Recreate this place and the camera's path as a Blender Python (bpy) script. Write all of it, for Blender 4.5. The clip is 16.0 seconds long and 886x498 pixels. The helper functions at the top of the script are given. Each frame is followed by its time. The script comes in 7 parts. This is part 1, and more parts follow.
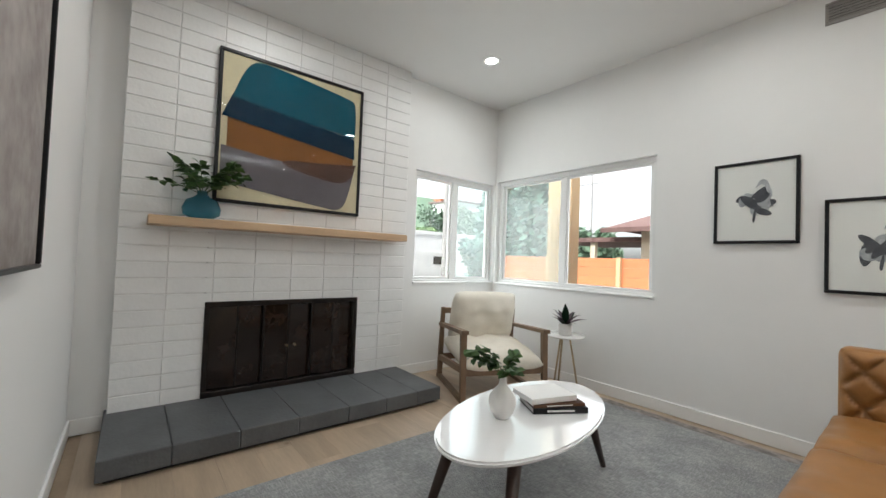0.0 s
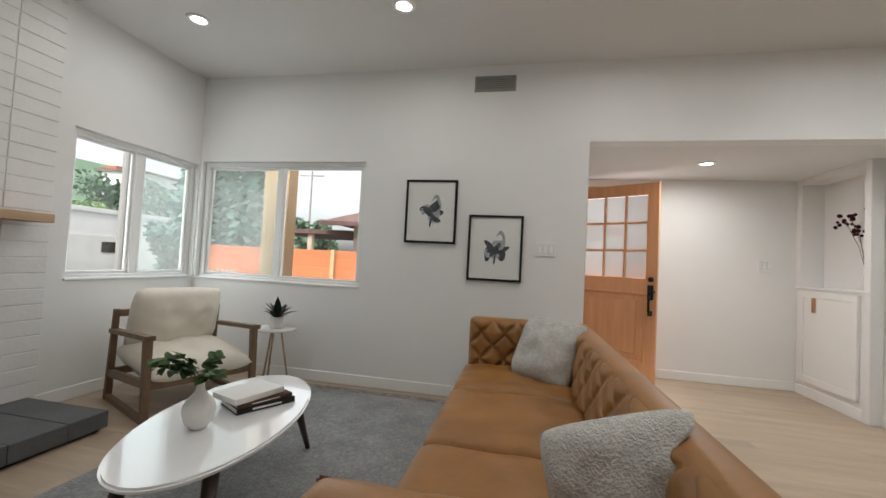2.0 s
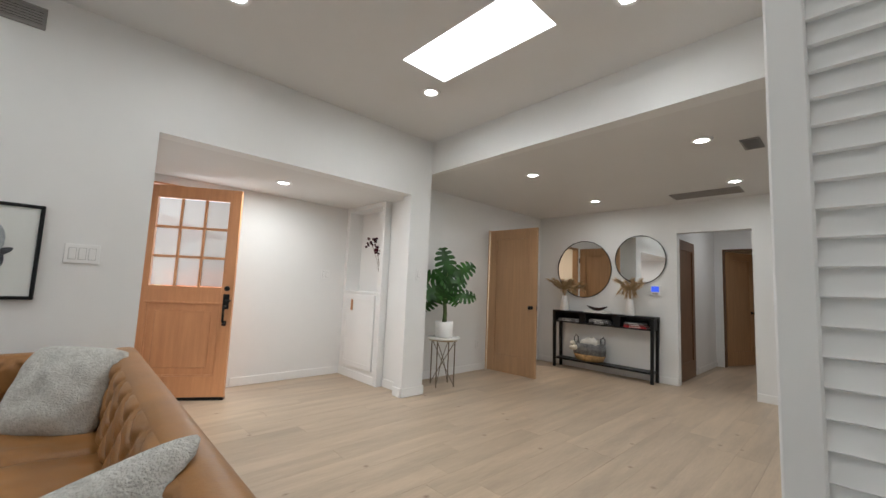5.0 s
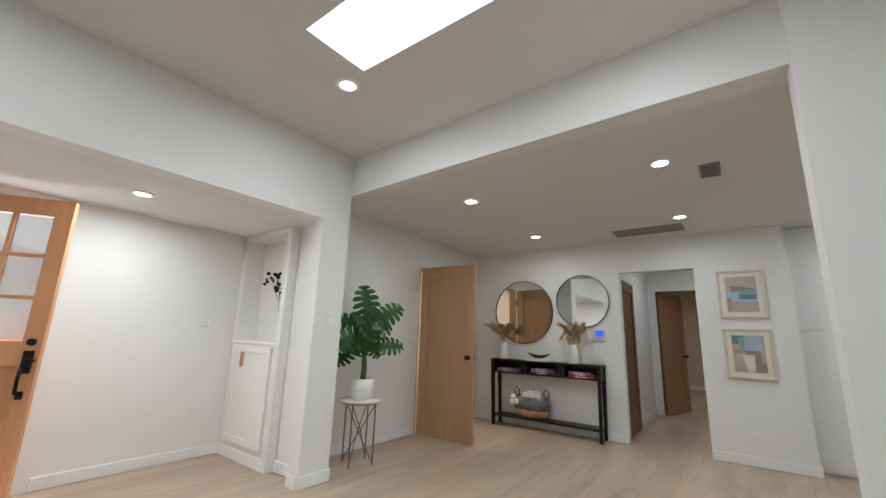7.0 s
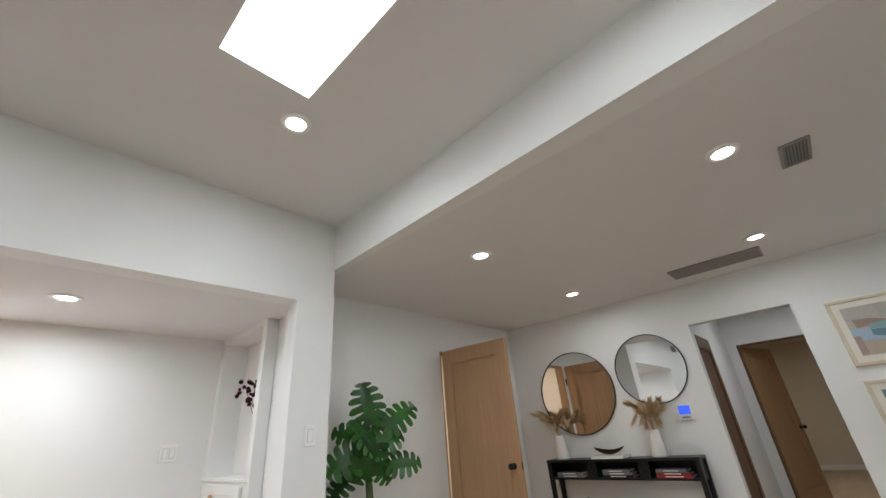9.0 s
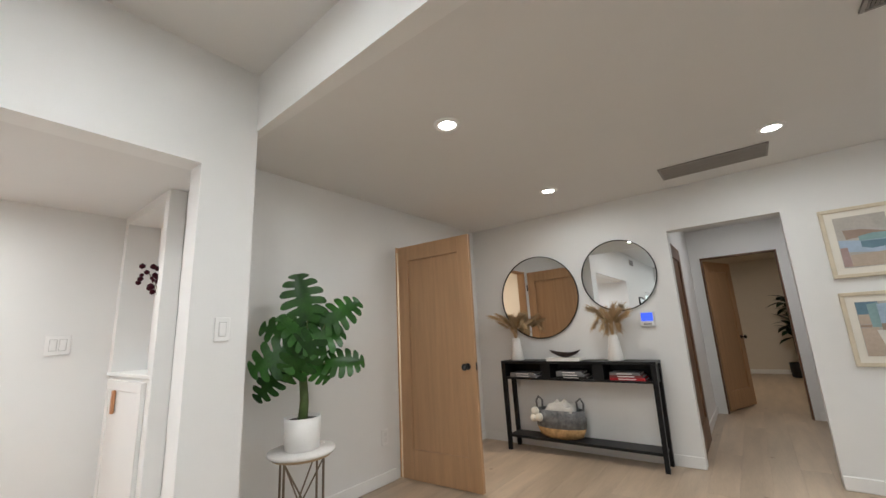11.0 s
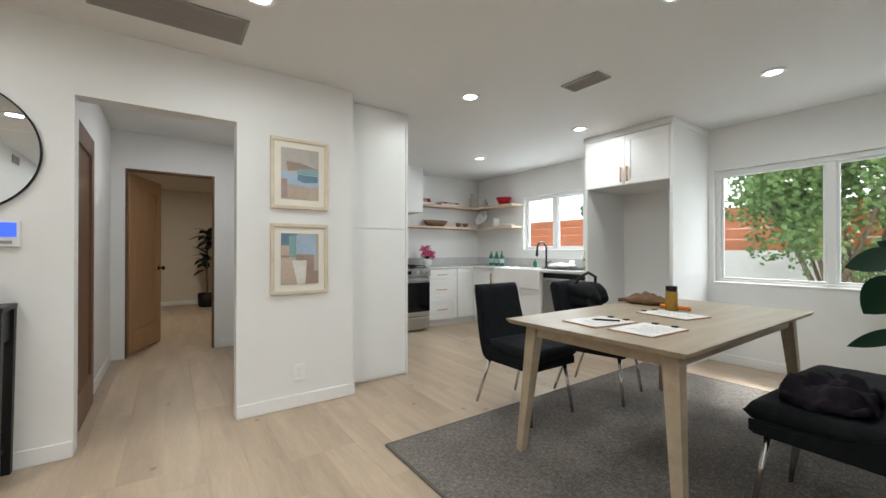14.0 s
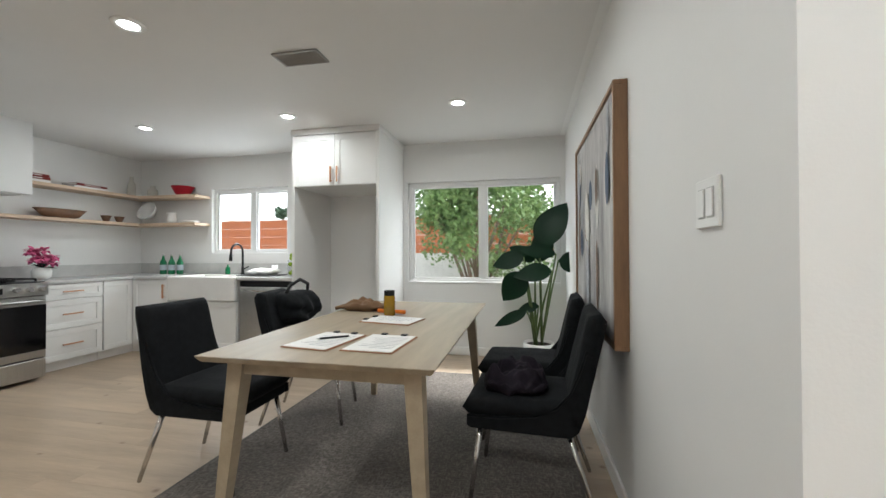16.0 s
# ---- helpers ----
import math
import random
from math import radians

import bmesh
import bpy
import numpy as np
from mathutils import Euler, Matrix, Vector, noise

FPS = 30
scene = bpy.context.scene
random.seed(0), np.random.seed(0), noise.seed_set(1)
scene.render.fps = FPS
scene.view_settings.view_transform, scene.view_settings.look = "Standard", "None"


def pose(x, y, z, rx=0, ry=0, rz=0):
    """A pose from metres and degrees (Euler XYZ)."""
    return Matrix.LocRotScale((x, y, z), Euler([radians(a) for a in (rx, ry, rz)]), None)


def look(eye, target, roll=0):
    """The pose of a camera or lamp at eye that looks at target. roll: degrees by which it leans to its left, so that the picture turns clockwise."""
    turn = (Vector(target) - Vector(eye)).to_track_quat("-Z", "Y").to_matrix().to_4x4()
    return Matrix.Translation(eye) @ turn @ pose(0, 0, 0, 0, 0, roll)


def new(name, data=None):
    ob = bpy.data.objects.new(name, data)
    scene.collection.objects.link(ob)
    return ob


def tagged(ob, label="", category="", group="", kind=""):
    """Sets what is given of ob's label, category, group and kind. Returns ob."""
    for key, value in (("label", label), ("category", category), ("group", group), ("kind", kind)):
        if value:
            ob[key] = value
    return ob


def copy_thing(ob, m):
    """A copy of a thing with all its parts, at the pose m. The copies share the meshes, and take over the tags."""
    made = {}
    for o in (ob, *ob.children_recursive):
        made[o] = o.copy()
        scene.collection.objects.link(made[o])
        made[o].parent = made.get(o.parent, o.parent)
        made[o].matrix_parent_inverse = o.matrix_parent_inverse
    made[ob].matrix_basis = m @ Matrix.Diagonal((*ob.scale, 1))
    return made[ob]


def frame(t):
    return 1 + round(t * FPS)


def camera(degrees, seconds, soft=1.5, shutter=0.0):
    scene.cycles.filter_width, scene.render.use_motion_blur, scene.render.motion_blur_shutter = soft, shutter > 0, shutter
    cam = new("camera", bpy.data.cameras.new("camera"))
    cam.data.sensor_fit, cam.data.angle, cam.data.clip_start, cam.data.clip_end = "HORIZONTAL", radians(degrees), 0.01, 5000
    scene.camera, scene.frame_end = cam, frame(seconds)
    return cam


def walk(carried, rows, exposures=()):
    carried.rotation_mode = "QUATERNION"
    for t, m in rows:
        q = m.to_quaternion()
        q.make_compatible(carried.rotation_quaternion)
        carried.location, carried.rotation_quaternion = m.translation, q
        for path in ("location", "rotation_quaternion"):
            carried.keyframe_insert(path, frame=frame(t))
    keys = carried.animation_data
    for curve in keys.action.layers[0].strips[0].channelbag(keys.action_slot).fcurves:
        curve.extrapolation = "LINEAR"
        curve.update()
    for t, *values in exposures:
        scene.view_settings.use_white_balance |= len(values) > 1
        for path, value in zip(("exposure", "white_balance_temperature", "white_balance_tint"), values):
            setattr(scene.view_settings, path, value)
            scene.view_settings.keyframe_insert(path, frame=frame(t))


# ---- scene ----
cam = camera(97.4, 16.0)
PATH = [
    (0, (0.401, 0.662, 1.099), (-1.159, 1.912, 1.154), 2.2),
    (0.5, (0.405, 0.656, 1.103), (-0.968, 2.11, 1.154), 2.7),
    (1, (0.418, 0.646, 1.108), (-0.689, 2.311, 1.162), 2.8),
    (1.5, (0.433, 0.632, 1.112), (-0.334, 2.478, 1.174), 3.0),
    (2, (0.461, 0.609, 1.122), (0.066, 2.568, 1.193), 3.0),
    (2.5, (0.492, 0.572, 1.14), (0.471, 2.57, 1.227), 3.1),
    (3, (0.509, 0.558, 1.137), (0.849, 2.524, 1.278), 3.1),
    (3.5, (0.537, 0.53, 1.133), (1.196, 2.408, 1.328), 3.0),
    (4, (0.557, 0.504, 1.164), (1.492, 2.258, 1.382), 2.8),
    (4.5, (0.55, 0.492, 1.165), (1.724, 2.097, 1.38), 2.7),
    (5, (0.621, 0.581, 1.166), (1.986, 2.029, 1.362), 2.5),
    (7.5, (1.439, 1.167, 1.222), (2.994, 2.27, 1.826), -0.7),
    (8, (1.657, 1.269, 1.242), (3.071, 2.382, 2.115), -3.1),
    (10.5, (2.342, 1.609, 1.246), (3.662, 2.912, 1.994), -4.6),
    (11, (2.47, 1.738, 1.229), (4.024, 2.927, 1.644), -2.9),
    (11.5, (2.61, 1.842, 1.192), (4.356, 2.804, 1.354), -1.3),
    (12, (2.87, 1.845, 1.172), (4.752, 2.523, 1.191), -0.1),
    (12.5, (3.067, 1.874, 1.156), (5.045, 2.17, 1.136), 0.0),
    (13, (3.268, 1.933, 1.161), (5.26, 1.761, 1.137), -0.2),
    (13.5, (3.432, 1.928, 1.168), (5.314, 1.251, 1.154), -0.3),
    (14, (3.57, 1.8, 1.159), (5.204, 0.647, 1.169), -0.0),
    (14.5, (3.673, 1.684, 1.16), (4.945, 0.141, 1.201), -0.0),
    (15, (3.824, 1.588, 1.171), (4.703, -0.207, 1.229), -0.2),
    (15.5, (3.925, 1.525, 1.178), (4.497, -0.391, 1.227), -0.2),
    (16, (3.937, 1.496, 1.166), (4.346, -0.461, 1.188), -0.2),
]
# seconds, stops, kelvin, tint
EXPOSURES = [(0, 1.71, 6330, 9), (1, 1.55, 6400, 10), (1.5, 1.43, 6450, 10), (2.25, 1.15, 6500, 11), (3, 1.22, 6400, 10), (4, 1.45, 6300, 10), (5, 1.45, 6200, 9), (8, 1.52, 6000, 7), (11, 1.78, 6200, 9), (12.5, 2.05, 6150, 9), (14, 2.02, 6150, 6), (16, 1.88, 6200, 7)]
walk(cam, [(t, look(eye, target, roll)) for t, eye, target, roll in PATH], EXPOSURES)

# ---- world and large lights ----
world = bpy.data.worlds.new("overcast_sky")
scene.world = world
world.use_nodes = True
wn = world.node_tree
wn.nodes.clear()
sky = wn.nodes.new("ShaderNodeTexSky")
sky.sky_type = "NISHITA"
sky.sun_disc = False
sky.sun_elevation, sky.sun_rotation = radians(52), radians(200)
sky.dust_density, sky.ozone_density = 4.0, 0.6
pale = wn.nodes.new("ShaderNodeHueSaturation")
pale.inputs["Saturation"].default_value = 0.22
bg = wn.nodes.new("ShaderNodeBackground")
bg.inputs["Strength"].default_value = 0.15
wo = wn.nodes.new("ShaderNodeOutputWorld")
wn.links.new(sky.outputs[0], pale.inputs["Color"])
wn.links.new(pale.outputs[0], bg.inputs["Color"])
wn.links.new(bg.outputs[0], wo.inputs["Surface"])
sun = new("sun", bpy.data.lights.new("sun", "SUN"))
sun.data.energy, sun.data.angle, sun.data.color = 1.8, radians(12), (1.0, 0.96, 0.9)
sun.matrix_world = look((0, 0, 20), (-0.21 * 12, 0.58 * 12, 20 - 0.79 * 12))

HIGH, LOW, ENTRY = 2.825, 2.45, 2.16
LAMPS = [(-1.95, 3.0, HIGH), (-0.38, 3.03, HIGH), (1.16, 3.02, HIGH), (2.69, 3.01, HIGH),
         (-1.95, 1.4, HIGH), (-0.38, 1.4, HIGH), (1.16, 1.39, HIGH), (2.71, 1.38, HIGH), (2.09, 4.55, ENTRY),
         (4.21, 2.99, LOW), (5.776, 3.016, LOW), (4.22, 1.39, LOW), (5.716, 1.426, LOW),
         (6.09, -0.257, LOW), (7.693, -1.736, LOW), (6.088, -1.747, LOW), (4.485, -1.758, LOW), (4.479, -0.267, LOW)]
LAMP_WATTS = 1.75
for x, y, z in LAMPS:
    lamp = bpy.data.lights.new("downlight_beam", "AREA")
    lamp.shape, lamp.size, lamp.energy, lamp.color, lamp.spread = "DISK", 0.12, LAMP_WATTS * (2.6 if z == ENTRY else 1), (0.985, 0.985, 0.95), radians(176)
    new("downlight_beam", lamp).matrix_world = pose(x, y, z - 0.012)


def daylight(name, m, w, h, watts):
    """Daylight that comes in through one opening."""
    d = bpy.data.lights.new(name, "AREA")
    d.shape, d.size, d.size_y, d.energy, d.color = "RECTANGLE", w, h, watts, (0.93, 0.97, 1.0)
    new(name, d).matrix_world = m


daylight("skylight_daylight", pose(2.44, 2.3, HIGH + 0.42), 0.40, 0.98, 7.0)
daylight("north_window_daylight", pose(-1.78, 4.03, 1.43, -90, 0, 0), 1.55, 1.05, 2.3)
daylight("west_window_daylight", pose(-2.84, 3.30, 1.41, 0, -90, 0), 1.0, 1.0, 2.2)
daylight("dining_window_daylight", pose(4.41, -3.08, 1.41, 90, 0, 0), 1.65, 1.1, 1.4)
daylight("kitchen_window_daylight", pose(7.43, -3.08, 1.6, 90, 0, 0), 1.05, 0.8, 3.8)
daylight("entry_daylight", pose(1.45, 5.42, 1.2, -90, 0, 0), 0.75, 1.7, 2.6)

# ---- materials ----


def mat(name, base, rough=0.5, metal=0.0, vary=0.06, size=4.0, bump=0.0, bump_size=60.0, stretch=(1, 1, 1), second=None, coat=0.0, per_object=0.0, spec=0.5):
    m = bpy.data.materials.new(name)
    m.use_nodes = True
    n, l = m.node_tree.nodes, m.node_tree.links
    b = n["Principled BSDF"]
    b.inputs["Roughness"].default_value, b.inputs["Metallic"].default_value = rough, metal
    b.inputs["Coat Weight"].default_value = coat
    b.inputs["Specular IOR Level"].default_value = spec
    co = n.new("ShaderNodeTexCoord")
    mp = n.new("ShaderNodeMapping")
    mp.inputs["Scale"].default_value = stretch
    l.new(co.outputs["Object"], mp.inputs["Vector"])
    info = n.new("ShaderNodeObjectInfo")
    off = n.new("ShaderNodeVectorMath")
    off.operation = "MULTIPLY_ADD"
    off.inputs[1].default_value = (37, 53, 71)
    l.new(info.outputs["Random"], off.inputs[0])
    l.new(mp.outputs[0], off.inputs[2])
    big = n.new("ShaderNodeTexNoise")
    big.inputs["Scale"].default_value, big.inputs["Detail"].default_value = size, 4
    fine = n.new("ShaderNodeTexNoise")
    fine.inputs["Scale"].default_value, fine.inputs["Detail"].default_value = size * 9, 5
    l.new(off.outputs[0], big.inputs["Vector"])
    l.new(off.outputs[0], fine.inputs["Vector"])
    add = n.new("ShaderNodeMath")
    add.operation = "MULTIPLY_ADD"
    add.inputs[1].default_value = 0.45
    l.new(fine.outputs["Fac"], add.inputs[0])
    l.new(big.outputs["Fac"], add.inputs[2])
    ramp = n.new("ShaderNodeValToRGB")
    ramp.color_ramp.elements[0].position, ramp.color_ramp.elements[1].position = 0.45, 1.0
    dark = second or tuple(c * (1 - 2 * vary) for c in base)
    light = base if second else tuple(min(1, c * (1 + vary)) for c in base)
    ramp.color_ramp.elements[0].color, ramp.color_ramp.elements[1].color = (*dark, 1), (*light, 1)
    l.new(add.outputs[0], ramp.inputs["Fac"])
    out = ramp.outputs[0]
    if per_object:
        hue = n.new("ShaderNodeHueSaturation")
        rng = n.new("ShaderNodeMapRange")
        rng.inputs["To Min"].default_value, rng.inputs["To Max"].default_value = 1 - per_object, 1 + per_object
        l.new(info.outputs["Random"], rng.inputs["Value"])
        l.new(rng.outputs[0], hue.inputs["Value"])
        l.new(out, hue.inputs["Color"])
        out = hue.outputs[0]
    l.new(out, b.inputs["Base Color"])
    rr = n.new("ShaderNodeMapRange")
    rr.inputs["To Min"].default_value, rr.inputs["To Max"].default_value = max(0.02, rough - 0.07), min(1, rough + 0.07)
    l.new(fine.outputs["Fac"], rr.inputs["Value"])
    l.new(rr.outputs[0], b.inputs["Roughness"])
    if bump:
        bn = n.new("ShaderNodeTexNoise")
        bn.inputs["Scale"].default_value, bn.inputs["Detail"].default_value = bump_size, 3
        l.new(off.outputs[0], bn.inputs["Vector"])
        bu = n.new("ShaderNodeBump")
        bu.inputs["Strength"].default_value, bu.inputs["Distance"].default_value = bump, 0.01
        l.new(bn.outputs["Fac"], bu.inputs["Height"])
        l.new(bu.outputs[0], b.inputs["Normal"])
    return m


def knots(m, colour, scale=1.1, reach=0.035):
    """Sparse dark knots over a wood material."""
    n, l = m.node_tree.nodes, m.node_tree.links
    b = n["Principled BSDF"]
    src = b.inputs["Base Color"].links[0].from_socket
    vec = next(x for x in n if x.type == "VECT_MATH").outputs[0]
    mp = n.new("ShaderNodeMapping")
    mp.inputs["Scale"].default_value = (1.6, 0.24, 0.24)
    l.new(vec, mp.inputs["Vector"])
    vo = n.new("ShaderNodeTexVoronoi")
    vo.voronoi_dimensions = "2D"
    vo.inputs["Scale"].default_value = scale
    l.new(mp.outputs[0], vo.inputs["Vector"])
    rg = n.new("ShaderNodeMapRange")
    rg.inputs["From Min"].default_value, rg.inputs["From Max"].default_value = reach * 0.3, reach * 2
    rg.inputs["To Min"].default_value, rg.inputs["To Max"].default_value = 0.75, 0.0
    l.new(vo.outputs["Distance"], rg.inputs["Value"])
    mx = n.new("ShaderNodeMix")
    mx.data_type = "RGBA"
    l.new(rg.outputs[0], mx.inputs["Factor"])
    l.new(src, mx.inputs[6])
    mx.inputs[7].default_value = (*colour, 1)
    l.new(mx.outputs[2], b.inputs["Base Color"])
    return m


def weave(m, across, along, low=0.62):
    """Crossed yarns over a textile material: long flecks both ways."""
    n, l = m.node_tree.nodes, m.node_tree.links
    b = n["Principled BSDF"]
    src = b.inputs["Base Color"].links[0].from_socket
    co = n.new("ShaderNodeTexCoord")
    yarns = []
    for k, s in enumerate(((along, across, 1), (across, along, 1))):
        mp = n.new("ShaderNodeMapping")
        mp.inputs["Scale"].default_value = s
        mp.inputs["Location"].default_value = (k * 7.3, k * 3.1, 0)
        l.new(co.outputs["Object"], mp.inputs["Vector"])
        nz = n.new("ShaderNodeTexNoise")
        nz.inputs["Scale"].default_value, nz.inputs["Detail"].default_value = 1.0, 2
        l.new(mp.outputs[0], nz.inputs["Vector"])
        yarns.append(nz.outputs["Fac"])
    mx = n.new("ShaderNodeMath")
    mx.operation = "MAXIMUM"
    l.new(yarns[0], mx.inputs[0])
    l.new(yarns[1], mx.inputs[1])
    rg = n.new("ShaderNodeMapRange")
    rg.inputs["From Min"].default_value, rg.inputs["From Max"].default_value = 0.46, 0.72
    rg.inputs["To Min"].default_value, rg.inputs["To Max"].default_value = low, 1.25
    l.new(mx.outputs[0], rg.inputs["Value"])
    hue = n.new("ShaderNodeHueSaturation")
    l.new(rg.outputs[0], hue.inputs["Value"])
    l.new(src, hue.inputs["Color"])
    l.new(hue.outputs[0], b.inputs["Base Color"])
    return m


def glass(name, colour=(0.98, 0.99, 0.985), rough=0.0, frost=0.0, gloss=0.03):
    """A thin pane: clear or frosted, with a gloss that grows at grazing angles."""
    m = bpy.data.materials.new(name)
    m.use_nodes = True
    n, l = m.node_tree.nodes, m.node_tree.links
    n.remove(n["Principled BSDF"])
    tr = n.new("ShaderNodeBsdfTransparent")
    tr.inputs[0].default_value = (*colour, 1)
    base = tr.outputs[0]
    if frost:
        tl = n.new("ShaderNodeBsdfTranslucent")
        tl.inputs[0].default_value = (*colour, 1)
        mf = n.new("ShaderNodeMixShader")
        mf.inputs[0].default_value = frost
        l.new(base, mf.inputs[1])
        l.new(tl.outputs[0], mf.inputs[2])
        base = mf.outputs[0]
    gl = n.new("ShaderNodeBsdfGlossy")
    gl.inputs["Roughness"].default_value = rough
    lw = n.new("ShaderNodeLayerWeight")
    lw.inputs["Blend"].default_value = 0.5
    pw = n.new("ShaderNodeMath")
    pw.operation = "POWER"
    pw.inputs[1].default_value = 5.0
    l.new(lw.outputs["Facing"], pw.inputs[0])
    fr = n.new("ShaderNodeMath")
    fr.operation = "MULTIPLY_ADD"
    fr.inputs[1].default_value, fr.inputs[2].default_value = 0.92, gloss
    l.new(pw.outputs[0], fr.inputs[0])
    mx = n.new("ShaderNodeMixShader")
    l.new(fr.outputs[0], mx.inputs[0])
    l.new(base, mx.inputs[1])
    l.new(gl.outputs[0], mx.inputs[2])
    l.new(mx.outputs[0], n["Material Output"].inputs["Surface"])
    return m


def glow(name, colour, strength):
    m = bpy.data.materials.new(name)
    m.use_nodes = True
    b = m.node_tree.nodes["Principled BSDF"]
    b.inputs["Base Color"].default_value = (*colour, 1)
    b.inputs["Emission Color"].default_value, b.inputs["Emission Strength"].default_value = (*colour, 1), strength
    return m


WALL = mat("wall_paint", (0.80, 0.80, 0.79), 0.6, vary=0.012, size=1.2, bump=0.05, bump_size=120)
CEIL = mat("ceiling_paint", (0.74, 0.735, 0.725), 0.7, vary=0.012, size=1.0, bump=0.06, bump_size=90)
TRIM = mat("trim_paint", (0.84, 0.84, 0.83), 0.35, vary=0.012, size=3)
# beige carries the warm, dim light of the back rooms in its colour
WARMLITWALL = mat("warm_lit_wall_paint", (0.66, 0.60, 0.52), 0.65, vary=0.02, size=1.2)
OAK = knots(mat("oak_plank", (0.475, 0.37, 0.268), 0.38, vary=0.12, size=1.5, stretch=(0.8, 6, 6), bump=0.05, bump_size=30, per_object=0.085), (0.17, 0.10, 0.06), 1.0, 0.016)
SUBFLOOR = mat("plank_joint", (0.39, 0.30, 0.215), 0.8, vary=0.1)
BRICK = mat("white_painted_brick", (0.80, 0.80, 0.79), 0.45, vary=0.02, size=6, bump=0.16, bump_size=45, per_object=0.015)
MORTAR = mat("brick_joint", (0.78, 0.775, 0.76), 0.8, vary=0.1, size=9, bump=0.2)
SLATE = mat("dark_grey_painted_brick", (0.105, 0.11, 0.115), 0.62, vary=0.14, size=5, bump=0.25, bump_size=50, per_object=0.06)
SOOT = mat("sooty_metal", (0.018, 0.013, 0.011), 0.35, metal=0.4, vary=0.4, size=7, bump=0.05)
BROWNGLASS = mat("smoked_glass", (0.03, 0.017, 0.012), 0.12, vary=0.5, size=5, second=(0.006, 0.004, 0.003))
FIR = mat("fir_door", (0.70, 0.35, 0.17), 0.38, vary=0.10, size=1.6, stretch=(14, 14, 0.9), second=(0.57, 0.265, 0.12))
WHITEOAK = mat("white_oak_door", (0.46, 0.275, 0.145), 0.42, vary=0.08, size=1.8, stretch=(16, 16, 0.8))
MANTELWOOD = mat("mantel_oak", (0.56, 0.39, 0.24), 0.45, vary=0.10, size=2, stretch=(14, 0.9, 14))
WALNUT = mat("walnut", (0.17, 0.085, 0.045), 0.4, vary=0.15, size=3, stretch=(8, 8, 1))
CHAIRWOOD = mat("grey_brown_wood", (0.20, 0.125, 0.075), 0.5, vary=0.15, size=3, stretch=(7, 7, 2))
DARKLEG = mat("espresso_wood", (0.045, 0.022, 0.016), 0.35, vary=0.2, size=4, stretch=(8, 8, 1))
BLACK = mat("black_paint", (0.010, 0.010, 0.011), 0.40, spec=0.25, vary=0.15, size=6)
BLACKMETAL = mat("black_metal", (0.02, 0.02, 0.021), 0.35, metal=0.7, vary=0.15, size=8)
STEEL = mat("brushed_steel", (0.55, 0.55, 0.54), 0.3, metal=1.0, vary=0.06, size=4, stretch=(1, 30, 1))
CHROME = mat("satin_chrome", (0.62, 0.61, 0.60), 0.2, metal=1.0, vary=0.04, size=8)
BRASS = mat("aged_brass", (0.50, 0.40, 0.27), 0.35, metal=1.0, vary=0.1, size=12)
BRONZE = mat("dark_bronze", (0.26, 0.22, 0.17), 0.4, metal=1.0, vary=0.12, size=12)
COPPER = mat("copper_pull", (0.62, 0.33, 0.18), 0.35, metal=0.8, vary=0.08, size=12)
LEATHER = mat("tan_leather", (0.33, 0.152, 0.043), 0.40, vary=0.13, size=5, bump=0.10, bump_size=180)
CREAM = mat("cream_linen", (0.80, 0.75, 0.65), 0.85, vary=0.04, size=7, bump=0.15, bump_size=300)
GREYFAB = mat("grey_pillow_weave", (0.66, 0.65, 0.61), 0.95, vary=0.25, size=60, bump=0.9, bump_size=150, second=(0.44, 0.425, 0.39))
BLACKFAB = mat("charcoal_upholstery", (0.008, 0.009, 0.0105), 0.9, spec=0.2, vary=0.25, size=30, bump=0.15, bump_size=400)
PURPLE = mat("dark_plum_cloth", (0.014, 0.010, 0.016), 0.9, spec=0.2, vary=0.3, size=12, bump=0.3, bump_size=60)
RUG = weave(mat("grey_woven_rug", (0.44, 0.445, 0.44), 0.95, vary=0.16, size=5, bump=1.0, bump_size=130, second=(0.27, 0.28, 0.285)), 170, 22, 0.72)
RUG2 = weave(mat("taupe_jute_rug", (0.262, 0.232, 0.206), 0.95, vary=0.18, size=4, bump=1.0, bump_size=110, second=(0.165, 0.146, 0.13)), 110, 30, 0.55)
FRINGE = mat("rug_fringe", (0.42, 0.38, 0.35), 0.95, vary=0.45, size=22, second=(0.10, 0.09, 0.088))
GLOSSWHITE = mat("white_lacquer", (0.86, 0.86, 0.86), 0.08, vary=0.01, size=3, coat=0.6)
CERAMIC = mat("white_ceramic", (0.84, 0.83, 0.81), 0.3, vary=0.02, size=6)
MARBLE = mat("white_marble", (0.83, 0.81, 0.78), 0.25, vary=0.05, size=5)
STONE = mat("grey_quartz", (0.60, 0.60, 0.59), 0.25, vary=0.06, size=7)
CABINET = mat("white_cabinet_paint", (0.82, 0.82, 0.81), 0.35, vary=0.01, size=3)
ASHTABLE = mat("washed_oak_table", (0.37, 0.30, 0.21), 0.45, vary=0.10, size=2, stretch=(9, 0.9, 9))
SHELFWOOD = mat("pale_shelf_wood", (0.62, 0.47, 0.34), 0.5, vary=0.08, size=2, stretch=(2, 2, 9))
# green to near black, varied per leaf: lit and shaded leaves put into colour
LEAF = mat("lit_to_shaded_leaf", (0.030, 0.125, 0.011), 0.36, spec=0.3, vary=0.2, size=7, second=(0.006, 0.030, 0.004), per_object=0.45)
